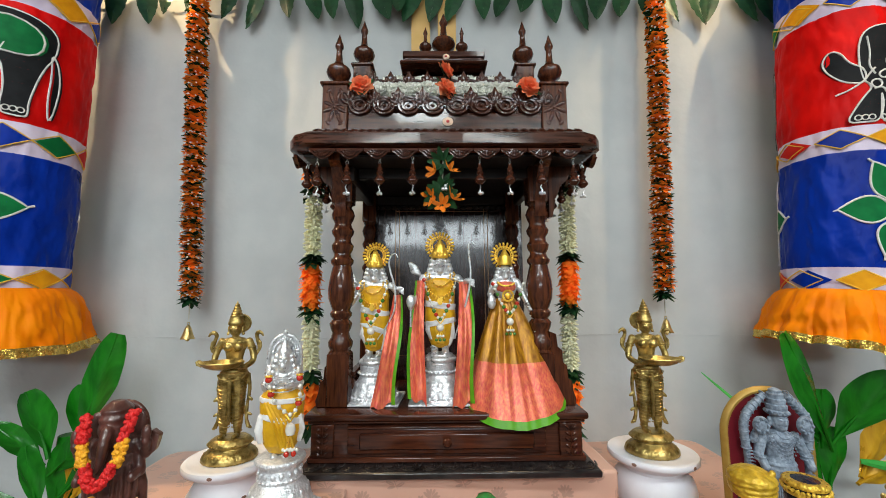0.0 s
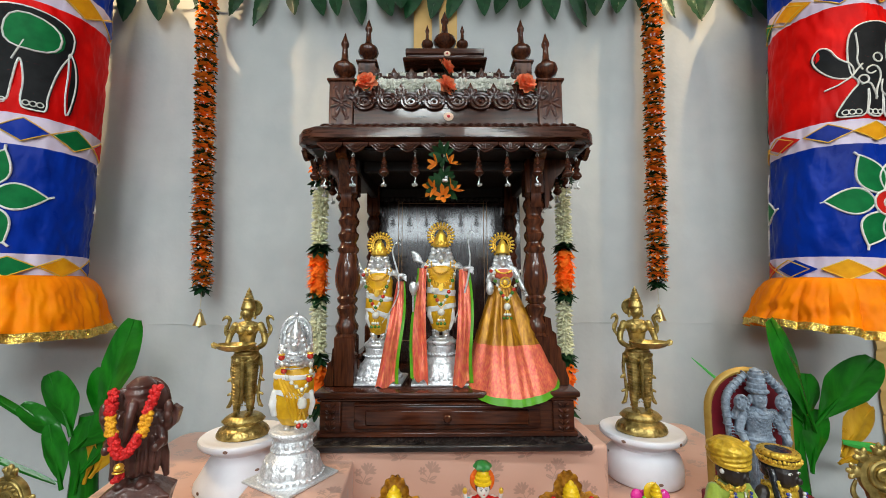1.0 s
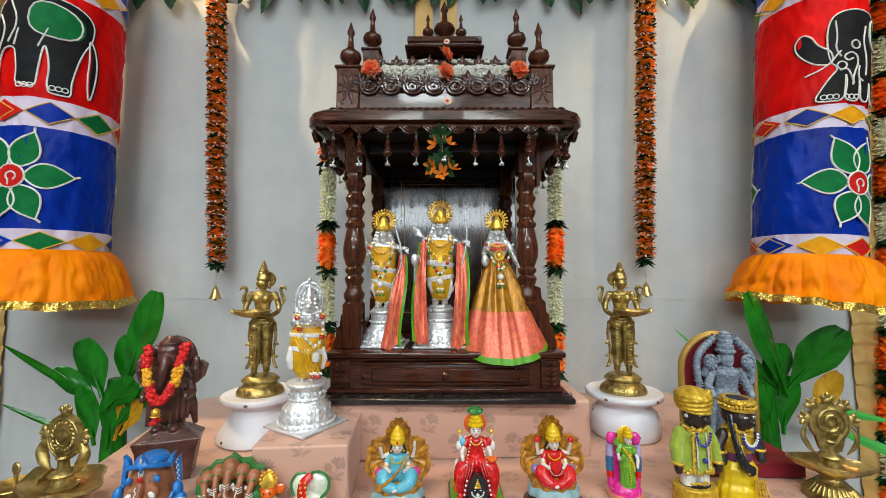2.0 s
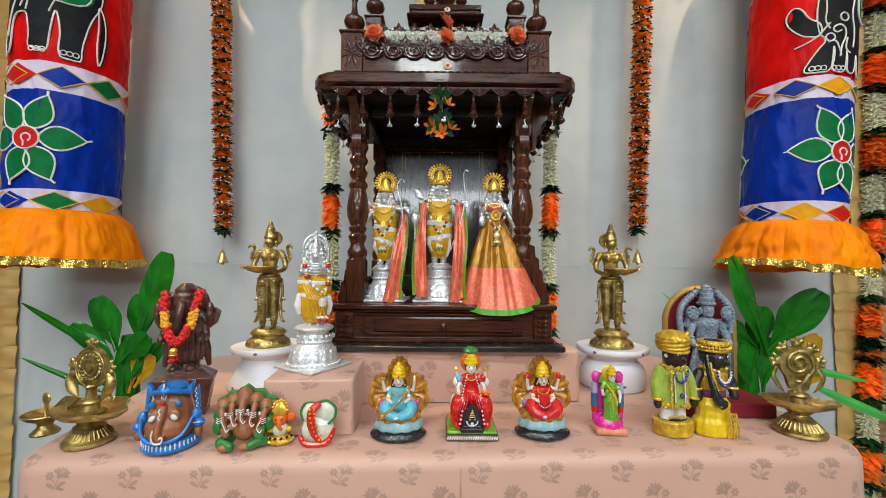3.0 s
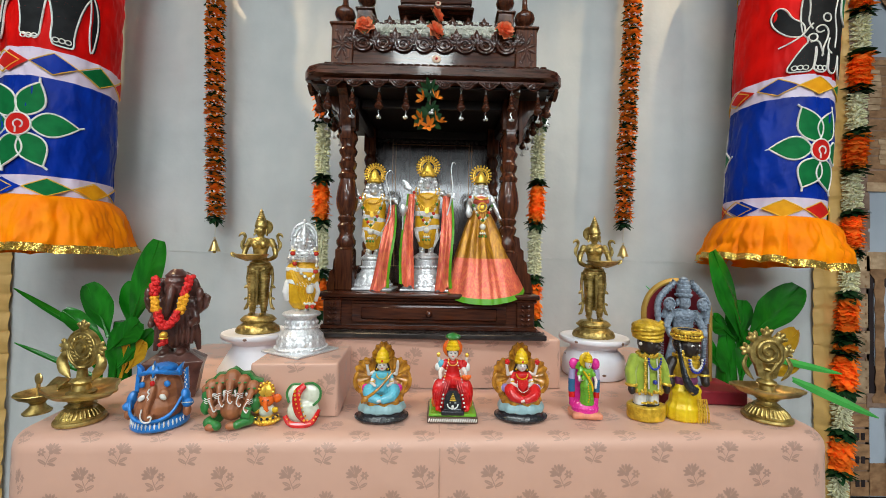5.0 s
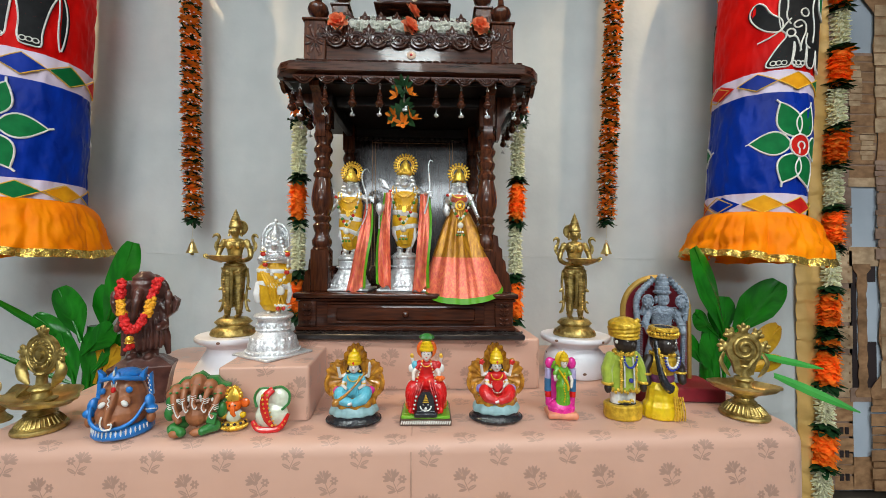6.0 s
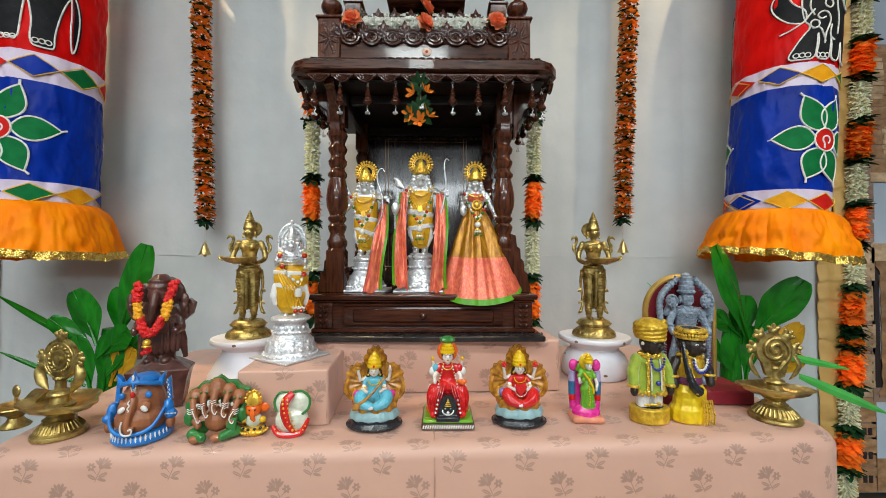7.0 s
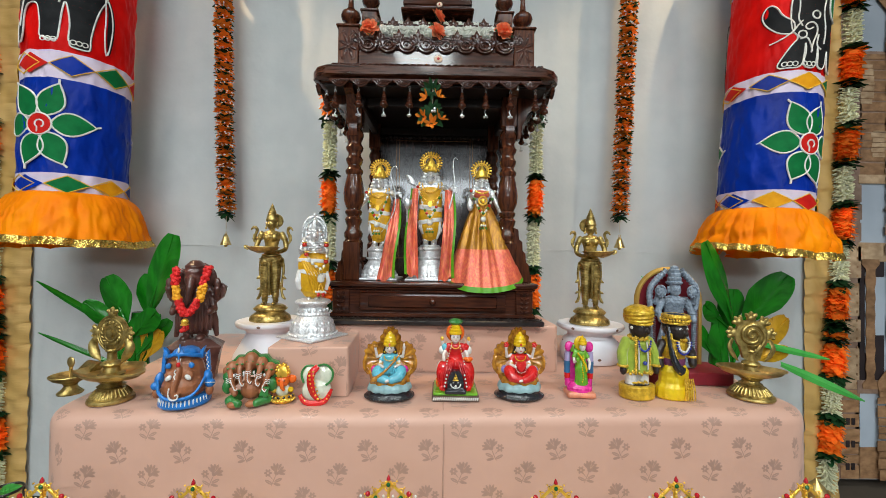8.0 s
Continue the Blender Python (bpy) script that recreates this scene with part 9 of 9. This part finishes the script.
def relief_statue():
    f = Figure()
    s = f[0]
    s.box((0.11, 0.05, 0.014), (0, 0, 0.007), 0.003)
    for x in (-0.016, 0.016):
        limb(s, [(x, 0, 0.014), (x, 0, 0.05), (x * 0.9, 0, 0.11)], [0.014, 0.0155, 0.019])
    s.lathe([(0.03, 0.1), (0.034, 0.118), (0.028, 0.138), (0.03, 0.155), (0.037, 0.168), (0.034, 0.178), (0.012, 0.186)], 28, squash=0.56)
    s.tube([(0, 0.002, 0.178), (0, -0.002, 0.192)], 0.009, 10)
    s.ball((0, -0.006, 0.203), (0.0165, 0.0165, 0.02))
    s.ball((0, -0.014, 0.193), (0.009, 0.008, 0.007))
    s.ball((0, -0.0225, 0.203), (0.0028, 0.0036, 0.0062))
    for sx in (-1, 1):
        s.ball((sx * 0.0062, -0.0195, 0.207), (0.0036, 0.0024, 0.0018))
        s.ball((sx * 0.018, -0.002, 0.2), (0.0036, 0.005, 0.011))
        limb(s, [(sx * 0.038, 0, 0.17), (sx * 0.052, -0.006, 0.142), (sx * 0.05, -0.02, 0.124)], [0.011, 0.0095, 0.008])
        limb(s, [(sx * 0.04, 0.002, 0.172), (sx * 0.058, -0.002, 0.168), (sx * 0.054, -0.01, 0.188)], [0.009, 0.008, 0.0065])
        s.tube([(sx * 0.03, 0, 0.11), (sx * 0.042, -0.002, 0.065), (sx * 0.04, 0, 0.016)], [0.007, 0.009, 0.007], 8)
    out = f.done(0.0011, 0)
    d = Shape()
    # stacked crown
    d.lathe([(0.0185, 0.214), (0.0215, 0.217), (0.0215, 0.222), (0.0185, 0.224), (0.0195, 0.229), (0.0195, 0.233), (0.0165, 0.235), (0.0175, 0.2395), (0.0175, 0.2435), (0.0145, 0.2455), (0.0155, 0.25), (0.0155, 0.2535), (0.012, 0.256), (0.012, 0.26), (0.006, 0.2635), (0.001, 0.265)], 26, (0, -0.003, 0))
    for k in range(14):
        a = radians(180 + 360 / 14 * k)
        d.ball((0.0215 * math.cos(a), -0.003 + 0.0215 * math.sin(a), 0.2195), 0.0024, seg=7, rings=5)
    for sx in (-1, 1):
        # ringed arms that rise over the shoulders and meet at the crown
        arm = [(sx * 0.07, 0.004, 0.15), (sx * 0.074, 0.002, 0.19), (sx * 0.066, 0.002, 0.213), (sx * 0.046, 0.002, 0.232), (sx * 0.024, 0.0, 0.25)]
        d.tube(arm, [0.0082, 0.0088, 0.0085, 0.008, 0.006], 12)
        for j in range(11):
            q = j / 10 * 3.999
            i0 = int(q)
            p = Vector(arm[i0]).lerp(Vector(arm[i0 + 1]), q - i0)
            way = (Vector(arm[i0 + 1]) - Vector(arm[i0])).normalized()
            m = Matrix.Translation(p) @ way.to_track_quat("Z", "Y").to_matrix().to_4x4()
            d.ring((0, 0, 0), 0.0088, 0.0014, axis="z", seg=14, m=m)
        # round emblems at the raised hands
        d.lathe([(0.0165, -0.004), (0.0175, 0), (0.0155, 0.004), (0.011, 0.003), (0.008, 0.005), (0.003, 0.006)], 20, m=pose(sx * 0.049, -0.016, 0.197, 90, 0, 0))
        for j in range(8):
            d.ball((sx * 0.049 + 0.0125 * math.cos(j * 0.785), -0.021, 0.197 + 0.0125 * math.sin(j * 0.785)), 0.0028, seg=7, rings=5)
        # fringed side bands
        d.tube([(sx * 0.064, 0.006, 0.014), (sx * 0.067, 0.006, 0.08), (sx * 0.069, 0.005, 0.15)], 0.0062, 8)
        for j in range(22):
            d.tube([(sx * 0.058, -0.003, 0.018 + 0.006 * j), (sx * 0.066, -0.005, 0.021 + 0.006 * j), (sx * 0.073, -0.002, 0.018 + 0.006 * j)], 0.0014, 5)
        for zz in (0.14, 0.134):
            d.ring((sx * 0.051, -0.01, zz), 0.0098, 0.0016, axis="z", seg=14)
        d.tube([(sx * 0.002, -0.0205, 0.2105), (sx * 0.0065, -0.0205, 0.2125), (sx * 0.0115, -0.0165, 0.21)], 0.0009, 5)
    # strings of beads over the chest, pleats of the robe, girdle
    for j in range(6):
        w, z0, drop = 0.014 + 0.004 * j, 0.182, 0.008 + 0.0075 * j
        for k in range(17):
            b = radians(180 + 11.25 * k)
            d.ball((w * math.cos(b), -0.013 - 0.007 * max(0.0, -math.sin(b)), z0 + drop * math.sin(b)), 0.0017, seg=6, rings=5)
    d.lathe([(0.031, 0.112), (0.036, 0.115), (0.033, 0.12), (0.035, 0.124), (0.031, 0.128)], 30, squash=0.6)
    for k in range(13):
        d.tube([(-0.03 + 0.005 * k, -0.0205, 0.108), (-0.029 + 0.0048 * k, -0.019, 0.06), (-0.03 + 0.005 * k, -0.017, 0.018)], 0.0016, 5)
    out.join(d)
    out.v = [(x * 0.82, y, z * 0.99) for x, y, z in out.v]
    return out


solid("relief_statue", relief_statue(), STONE, "grey stone-painted standing statue in front of the maroon arch", "statue", pose(0.667, 0.775, 0.7545, 0, 0, -3))


# ---- plants ----
def broad_leaf(length, width, droop, base_w=0.01):
    rows = []
    n = 16
    for i in range(n + 1):
        f = i / n
        w = width * max(0.03, 1 - abs(2 * f - 1.08) ** 2.6) ** 0.55 * min(1, 0.12 + 1.6 * f)
        rows.append([(w * u / 2, -droop * f * f - 0.12 * w * (1 - abs(u)) + 0.002 * math.sin(9 * f + 4 * u), length * f) for u in (-1, -0.75, -0.5, -0.25, 0, 0.25, 0.5, 0.75, 1)])
    s = Shape().sheet(rows)
    s.tube([(0, -droop * (i / 8) ** 2 - 0.12 * width * 0.5 - 0.001, length * i / 8) for i in range(9)], [0.005 - 0.0004 * i for i in range(9)], 6)
    return s


def plant(x, y, leaves, blades, label, extra):
    th = thing("banana_plant", label, "plant", pose(x, y, 0), "banana plants")
    part("stalk", Shape().tube([(0, 0, 0.0), (0.005, 0, 0.3), (0.0, 0, 0.6), (0.0, 0, 0.82)], [0.05, 0.042, 0.034, 0.022], 16), LEAFB, th, "green fleshy stalk")
    part("pot", Shape().lathe([(0.1, 0), (0.11, 0.01), (0.13, 0.2), (0.135, 0.21), (0.125, 0.215), (0.12, 0.2), (0.02, 0.19)], 28), TERRA, th)
    for (bx, by, bz), rx, ry, rz, ln, w, dr in leaves:
        part("leaf", broad_leaf(ln, w, dr), LEAFB, th, at=pose(bx, by, bz, rx, ry, rz))
    for (bx, by, bz), tip, w in blades:
        d = Vector(tip) - Vector((bx, by, bz))
        s = Shape()
        side = Vector((0, 0.3, 1)).cross(d).normalized().cross(d).normalized()
        rows = []
        for i in range(9):
            f = i / 8
            q = w * math.sin(math.pi * (0.12 + 0.86 * f)) ** 0.7
            c = Vector((bx, by, bz)) + d * f
            rows.append([tuple(c - side * q / 2), tuple(c + Vector((0, -q * 0.25, 0))), tuple(c + side * q / 2)])
        s.sheet(rows)
        s.sheet([[(p[0], p[1] + 0.002, p[2]) for p in r] for r in rows])
        part("blade", s, BLADE if x > 0 else LEAFB, th, "narrow green blade")
    for bx, by, bz, rx, ry, rz, ln, w in extra:
        part("yellow_leaf", broad_leaf(ln, w, 0.03), YLEAF, th, "shiny yellow folded leaf", pose(bx, by, bz, rx, ry, rz))


plant(-0.995, 1.13, [((0.035, -0.02, 0.79), 2, 15.6, 22, 0.315, 0.082, 0.02), ((-0.004, -0.04, 0.775), 0, -22, -6, 0.185, 0.108, 0.015), ((0.03, 0.0, 0.79), 0, 3, 12, 0.165, 0.085, 0.01), ((-0.045, -0.01, 0.745), 0, -44, 8, 0.16, 0.07, 0.02), ((0.006, -0.05, 0.738), 6, 48, 6, 0.15, 0.075, 0.025), ((0.03, -0.045, 0.68), 0, 38, 26, 0.15, 0.056, 0.02), ((-0.03, -0.03, 0.63), 0, -16, 0, 0.18, 0.075, 0.0), ((0.005, -0.03, 0.62), 0, 6, 10, 0.19, 0.075, 0.01)],
      [((-0.06, -0.02, 0.765), (-0.34, -0.02, 0.925), 0.022), ((-0.06, -0.02, 0.64), (-0.31, -0.04, 0.752), 0.016)],
      "potted green banana plant with broad upright leaves", [(0.045, -0.03, 0.66, -8, 30, 0, 0.12, 0.05), (0.02, -0.02, 0.64, 0, 12, 0, 0.15, 0.035)])
plant(1.05, 1.14, [((0.03, -0.04, 0.77), 2, -27, 20, 0.36, 0.09, -0.01), ((0.035, -0.04, 0.79), 0, 34, -25, 0.235, 0.105, 0.02), ((0.022, -0.02, 0.77), 0, 2, 0, 0.16, 0.095, 0.01), ((0.004, -0.03, 0.8), 0, -56, 10, 0.145, 0.06, 0.03), ((-0.03, -0.02, 0.69), 0, -34, 0, 0.14, 0.05, 0.02), ((-0.003, -0.02, 0.65), 0, -10, 10, 0.17, 0.08, 0.01), ((0.03, -0.02, 0.65), 0, 10, 0, 0.18, 0.08, 0.01)],
      [((0.1, -0.05, 0.745), (0.37, -0.03, 0.688), 0.024), ((0.1, -0.14, 0.7), (0.46, -0.06, 0.555), 0.032), ((-0.12, 0.0, 0.83), (-0.28, 0.0, 0.97), 0.01)],
      "potted green banana plant with broad upright leaves", [(0.1, -0.04, 0.7, -20, 48, 0, 0.19, 0.085), (0.1, -0.03, 0.68, -10, 70, 0, 0.12, 0.06)])


# ---- flowers laid on the shrine ----
def rose_bloom(seed, r):
    rnd = random.Random(seed)
    s = Shape()
    for ring_i, (n, tilt, q, w) in enumerate(((4, -80, 0.5, 0.8), (6, -66, 0.7, 1.1), (7, -45, 0.88, 1.3), (8, -22, 1.0, 1.4), (8, 2, 1.05, 1.4))):
        for k in range(n):
            p = petal_sheet(r * q, r * w, r * 0.3 * (1 - ring_i * 0.3), 0.1, 6)
            p.v = [(x, y, z + 0.06 * r * math.sin(y / r * 9 + seed + k)) for x, y, z in p.v]
            s.join(p, pose(0, 0, 0, 0, 0, 360 * k / n + rnd.uniform(-15, 15) + 20 * ring_i) @ pose(0, 0, 0, 0, tilt + rnd.uniform(-10, 10), 0))
    return s


def rose(x, y, z, seed, label="coral cloth rose with dark leaves on the shrine roof"):
    th = thing("rose", label, "flower", pose(x, y, z, 62, 0, seed * 25 - 30), "roses on the shrine")
    part("bloom", rose_bloom(seed, 0.0255), ROSE, th)
    for k in range(3):
        part("leaf", petal_sheet(0.034, 0.02, 0.004), LEAFD, th, at=pose(0, 0, -0.006, 0, -8, 120 * k + 40 * seed))


rose(-0.148, 0.815, 1.652, 1)
rose(0.218, 0.815, 1.65, 2)
rose(0.036, 0.822, 1.648, 3)
rose(0.036, 0.925, 1.752, 4)


def blossom_garland(x0, x1, y, z, seed):
    th = thing("blossom_garland", "white cloth blossom garland laid along the shrine roof", "garland", pose((x0 + x1) / 2, y, z), "white blossom garlands")
    rnd = random.Random(seed)
    kinds = []
    for k in range(3):
        s = Shape()
        for ring_i, (m, tilt, ln) in enumerate(((6, -18, 0.0125), (5, -52, 0.0105))):
            for j in range(m):
                s.join(petal_sheet(ln * rnd.uniform(0.9, 1.1), 0.0115, 0.002, 0.05), pose(0, 0, 0, 0, 0, 360 * j / m + 25 * ring_i) @ pose(0, 0, 0, rnd.uniform(-15, 15), tilt + rnd.uniform(-10, 10), 0))
        kinds.append(mesh_of("blossom", s, BLOSSOM))
    part("core", Shape().tube([(-(x1 - x0) / 2 + (x1 - x0) * k / 12, 0.003, 0.002 * math.cos(2 * k)) for k in range(13)], 0.012, 10), BLOSSOM, th)
    n = int((x1 - x0) / 0.0026)
    for k in range(n):
        u = -(x1 - x0) / 2 + (x1 - x0) * (k + 0.5) / n
        a = 20 + 55 * (k % 3) + rnd.uniform(-18, 18)
        part("blossom", rnd.choice(kinds), None, th, at=pose(u + rnd.uniform(-0.003, 0.003), 0.003, 0, a - 20, 0, 0) @ pose(0, 0, 0.012 + rnd.uniform(0, 0.005), rnd.uniform(-18, 18), rnd.uniform(-25, 25), rnd.uniform(0, 360)))


blossom_garland(-0.125, 0.018, 0.868, 1.667, 1)
blossom_garland(0.056, 0.195, 0.868, 1.667, 2)
blossom_garland(-0.12, 0.015, 0.967, 1.738, 3)
blossom_garland(0.056, 0.19, 0.967, 1.738, 4)


def hanging_spray():
    th = thing("flower_spray", "orange flowers and green leaves hanging from the eave's middle", "flower spray", pose(0.026, 0.765, 1.40) @ Matrix.Diagonal((1.05, 1.05, 1.1, 1)))
    part("ring", Shape().ring((0.003, 0, 0.072), 0.005, 0.0011), SILVER, th, "silver hook ring")
    part("string", Shape().tube([(0.003, 0, 0.068), (0, 0, 0.0), (0, 0, -0.02)], 0.0015, 6), STRING, th)
    rnd = random.Random(9)
    def star(cx, cz, size, face, n=6):
        """A flower that faces the front, turned sideways by face."""
        base = pose(cx, -0.014, cz, 90 + rnd.uniform(-25, 10), 0, 0) @ pose(0, 0, 0, 0, face, rnd.uniform(0, 60))
        for k in range(n):
            part("petal", petal_sheet(size * rnd.uniform(0.85, 1.1), size * 0.46, 0.006, 0.35), PETAL, th, at=base @ pose(0, 0, 0, 0, 0, 360 * k / n + rnd.uniform(-10, 10)) @ pose(0.002, 0, 0, rnd.uniform(-20, 20), -22 + rnd.uniform(-14, 14), 0))

    def leaves(cz, size, angles):
        for a in angles:
            part("leaf", petal_sheet(size * rnd.uniform(0.85, 1.1), size * 0.5, 0.003, 0.2), LEAFD, th, at=pose(0, -0.004, cz, 90, 0, 0) @ pose(0, 0, 0, 0, 0, a) @ pose(0.004, 0, 0, rnd.uniform(-25, 25), -15 + rnd.uniform(-15, 15), 0))

    leaves(0.056, 0.024, (20, 60, 100, 140, 180, 230, 270, 320))
    star(-0.013, 0.036, 0.019, -45)
    star(0.015, 0.038, 0.018, 45)
    leaves(0.014, 0.022, (300, 335, 20, 0, 50))
    leaves(-0.006, 0.032, (10, 60, 95, 125, 150, 175, 200, 225, 250, 290, 320, 350))
    star(-0.02, -0.01, 0.021, -45)
    star(0.02, -0.014, 0.021, 45)
    star(0.001, -0.026, 0.022, -10)
    s = Shape()
    for k in range(4):
        s.ball((rnd.uniform(-0.01, 0.012), -0.012, 0.012 + rnd.uniform(-0.008, 0.01)), 0.0036, seg=9, rings=7)
    part("jingle_ball", s, SILVER, th, "silver jingle balls")


hanging_spray()

# ---- in front of the table, near the floor ----
GEMR = mat("red_gem", (0.5, 0.01, 0.02), None, 0.15, coat=0.6, bump=0)
GEMG = mat("green_gem", (0.01, 0.12, 0.03), None, 0.15, coat=0.6, bump=0)


def low_bench():
    th = thing("low_bench", "low bench in front of the table", "bench", pose(0.03, 0.40, 0))
    part("seat", Shape().box((1.5, 0.16, 0.03), (0, 0, 0.455), 0.004), FOLDWOOD, th)
    for x in (-0.7, 0.7):
        part("leg", Shape().box((0.04, 0.14, 0.44), (x, 0, 0.22), 0.004), FOLDWOOD, th)


low_bench()


def gilt_crown(x, ztop):
    th = thing("gilt_ornament", "gilded openwork crown-shaped ornament with red and green stones", "ornament", pose(x, 0.41, 0.47), "gilt ornaments")
    h = ztop - 0.47
    s = Shape()
    s.lathe([(0.05, 0), (0.052, 0.006), (0.04, 0.012), (0.02, 0.02)], 24)
    s.tube([(0, 0.002, 0.012), (0, 0.002, h - 0.012)], [0.006, 0.0022], 8)
    for sx in (-1, 1):
        # stepped outline with a curl at every step
        for j in range(5):
            cx, cz, q = 0.0085 + 0.0125 * j, h - 0.016 - 0.0105 * j, 0.0042 + 0.0006 * j
            s.tube([(sx * (cx + (q - 0.00001 * a) * math.cos(radians(a - 60))), -0.001, cz + (q - 0.00001 * a) * math.sin(radians(a - 60))) for a in range(0, 331, 30)], 0.0011, 6)
            s.tube([(sx * (cx - 0.006), 0, cz - 0.012), (sx * cx, -0.001, cz - q - 0.001), (sx * (cx + 0.008), 0, cz - 0.011)], 0.0013, 6)
            s.ball((sx * (cx + 0.0055), -0.002, cz + 0.0052), 0.0017, seg=7, rings=5)
            s.ball((sx * (cx + 0.001), -0.003, cz), 0.0015, seg=7, rings=5)
        s.tube([(0, 0, h - 0.012), (sx * 0.03, 0, h - 0.04), (sx * 0.064, 0, h - 0.07), (sx * 0.072, 0, h - 0.12), (sx * 0.03, 0, 0.016)], 0.0026, 8)
    s.ring((0, -0.003, h - 0.0155), 0.0042, 0.001, seg=14)
    for k in range(8):
        a = radians(45 * k)
        s.ball((0.0062 * math.cos(a), -0.003, h - 0.0155 + 0.0062 * math.sin(a)), 0.0014, seg=6, rings=5)
    for k in range(3):
        s.ball((0, -0.003, h - 0.027 - 0.006 * k), (0.0018 + 0.0008 * k, 0.0018, 0.0032), seg=8, rings=6)
    part("frame", s, GOLD, th)
    part("stone", Shape().lathe([(0.001, 0), (0.0034, 0.0025), (0.003, 0.0055), (0.0006, 0.0105)], 10, (0, -0.002, h - 0.0105)), GEMR, th, "red drop-shaped stone")
    for dx, dz, r, mt in ((0, -0.0155, 0.0034, GEMG), (-0.034, -0.0305, 0.0042, GEMR), (0.034, -0.0305, 0.0042, GEMR), (-0.021, -0.0375, 0.0036, GEMG), (0.021, -0.0375, 0.0036, GEMG), (-0.0455, -0.034, 0.0022, PEARL), (0.0455, -0.034, 0.0022, PEARL), (-0.008, -0.034, 0.0022, PEARL), (0.008, -0.034, 0.0022, PEARL)):
        part("stone", Shape().ball((dx, -0.004, h + dz), (r, r * 0.8, r * 1.1), seg=10, rings=7), mt, th)


for gx, gz in ((-0.60, 0.661), (-0.351, 0.66), (-0.028, 0.67), (0.251, 0.666), (0.453, 0.672), (0.672, 0.672)):
    gilt_crown(gx, gz)

solid("brass_vessel", Shape().lathe([(0.07, 0), (0.075, 0.01), (0.03, 0.04), (0.022, 0.1), (0.03, 0.12), (0.018, 0.14), (0.016, 0.26), (0.026, 0.28), (0.04, 0.31), (0.045, 0.33), (0.03, 0.36), (0.02, 0.37), (0.028, 0.385), (0.03, 0.4), (0.018, 0.42), (0.008, 0.43), (0.001, 0.44)], 32), BRASS_B, "tall polished brass floor lamp beside the table", "floor lamp", pose(1.09, 0.82, 0))


def bud_stand():
    th = thing("bud_stand", "small dark wire stand with a green leaf and pink bud", "flower stand", pose(-0.672, 0.42, 0.47) @ Matrix.Diagonal((0.7, 0.7, 0.98, 1)))
    s = Shape().lathe([(0.03, 0), (0.031, 0.004), (0.026, 0.008), (0.012, 0.01)], 20)
    for k in range(4):
        a = radians(45 + 90 * k)
        s.tube([(0.024 * math.cos(a), 0.024 * math.sin(a), 0.006), (0.026 * math.cos(a), 0.026 * math.sin(a), 0.09), (0.03 * math.cos(a), 0.03 * math.sin(a), 0.165)], 0.0025, 6)
    s.ring((0, 0, 0.165), 0.03, 0.0025, axis="z").ring((0, 0, 0.13), 0.028, 0.002, axis="z")
    part("frame", s, CARVED, th)
    part("leaf", mango_leaf(0.045, 0.022, -0.012), BLADE, th, "bright green leaf", pose(-0.008, -0.01, 0.162, 0, -84, 90))
    part("bud", Shape().ball((-0.028, -0.012, 0.178), (0.006, 0.005, 0.004)).tube([(-0.028, -0.012, 0.176), (-0.05, -0.01, 0.168)], 0.002, 6), ROSE, th, "pink bud")


bud_stand()
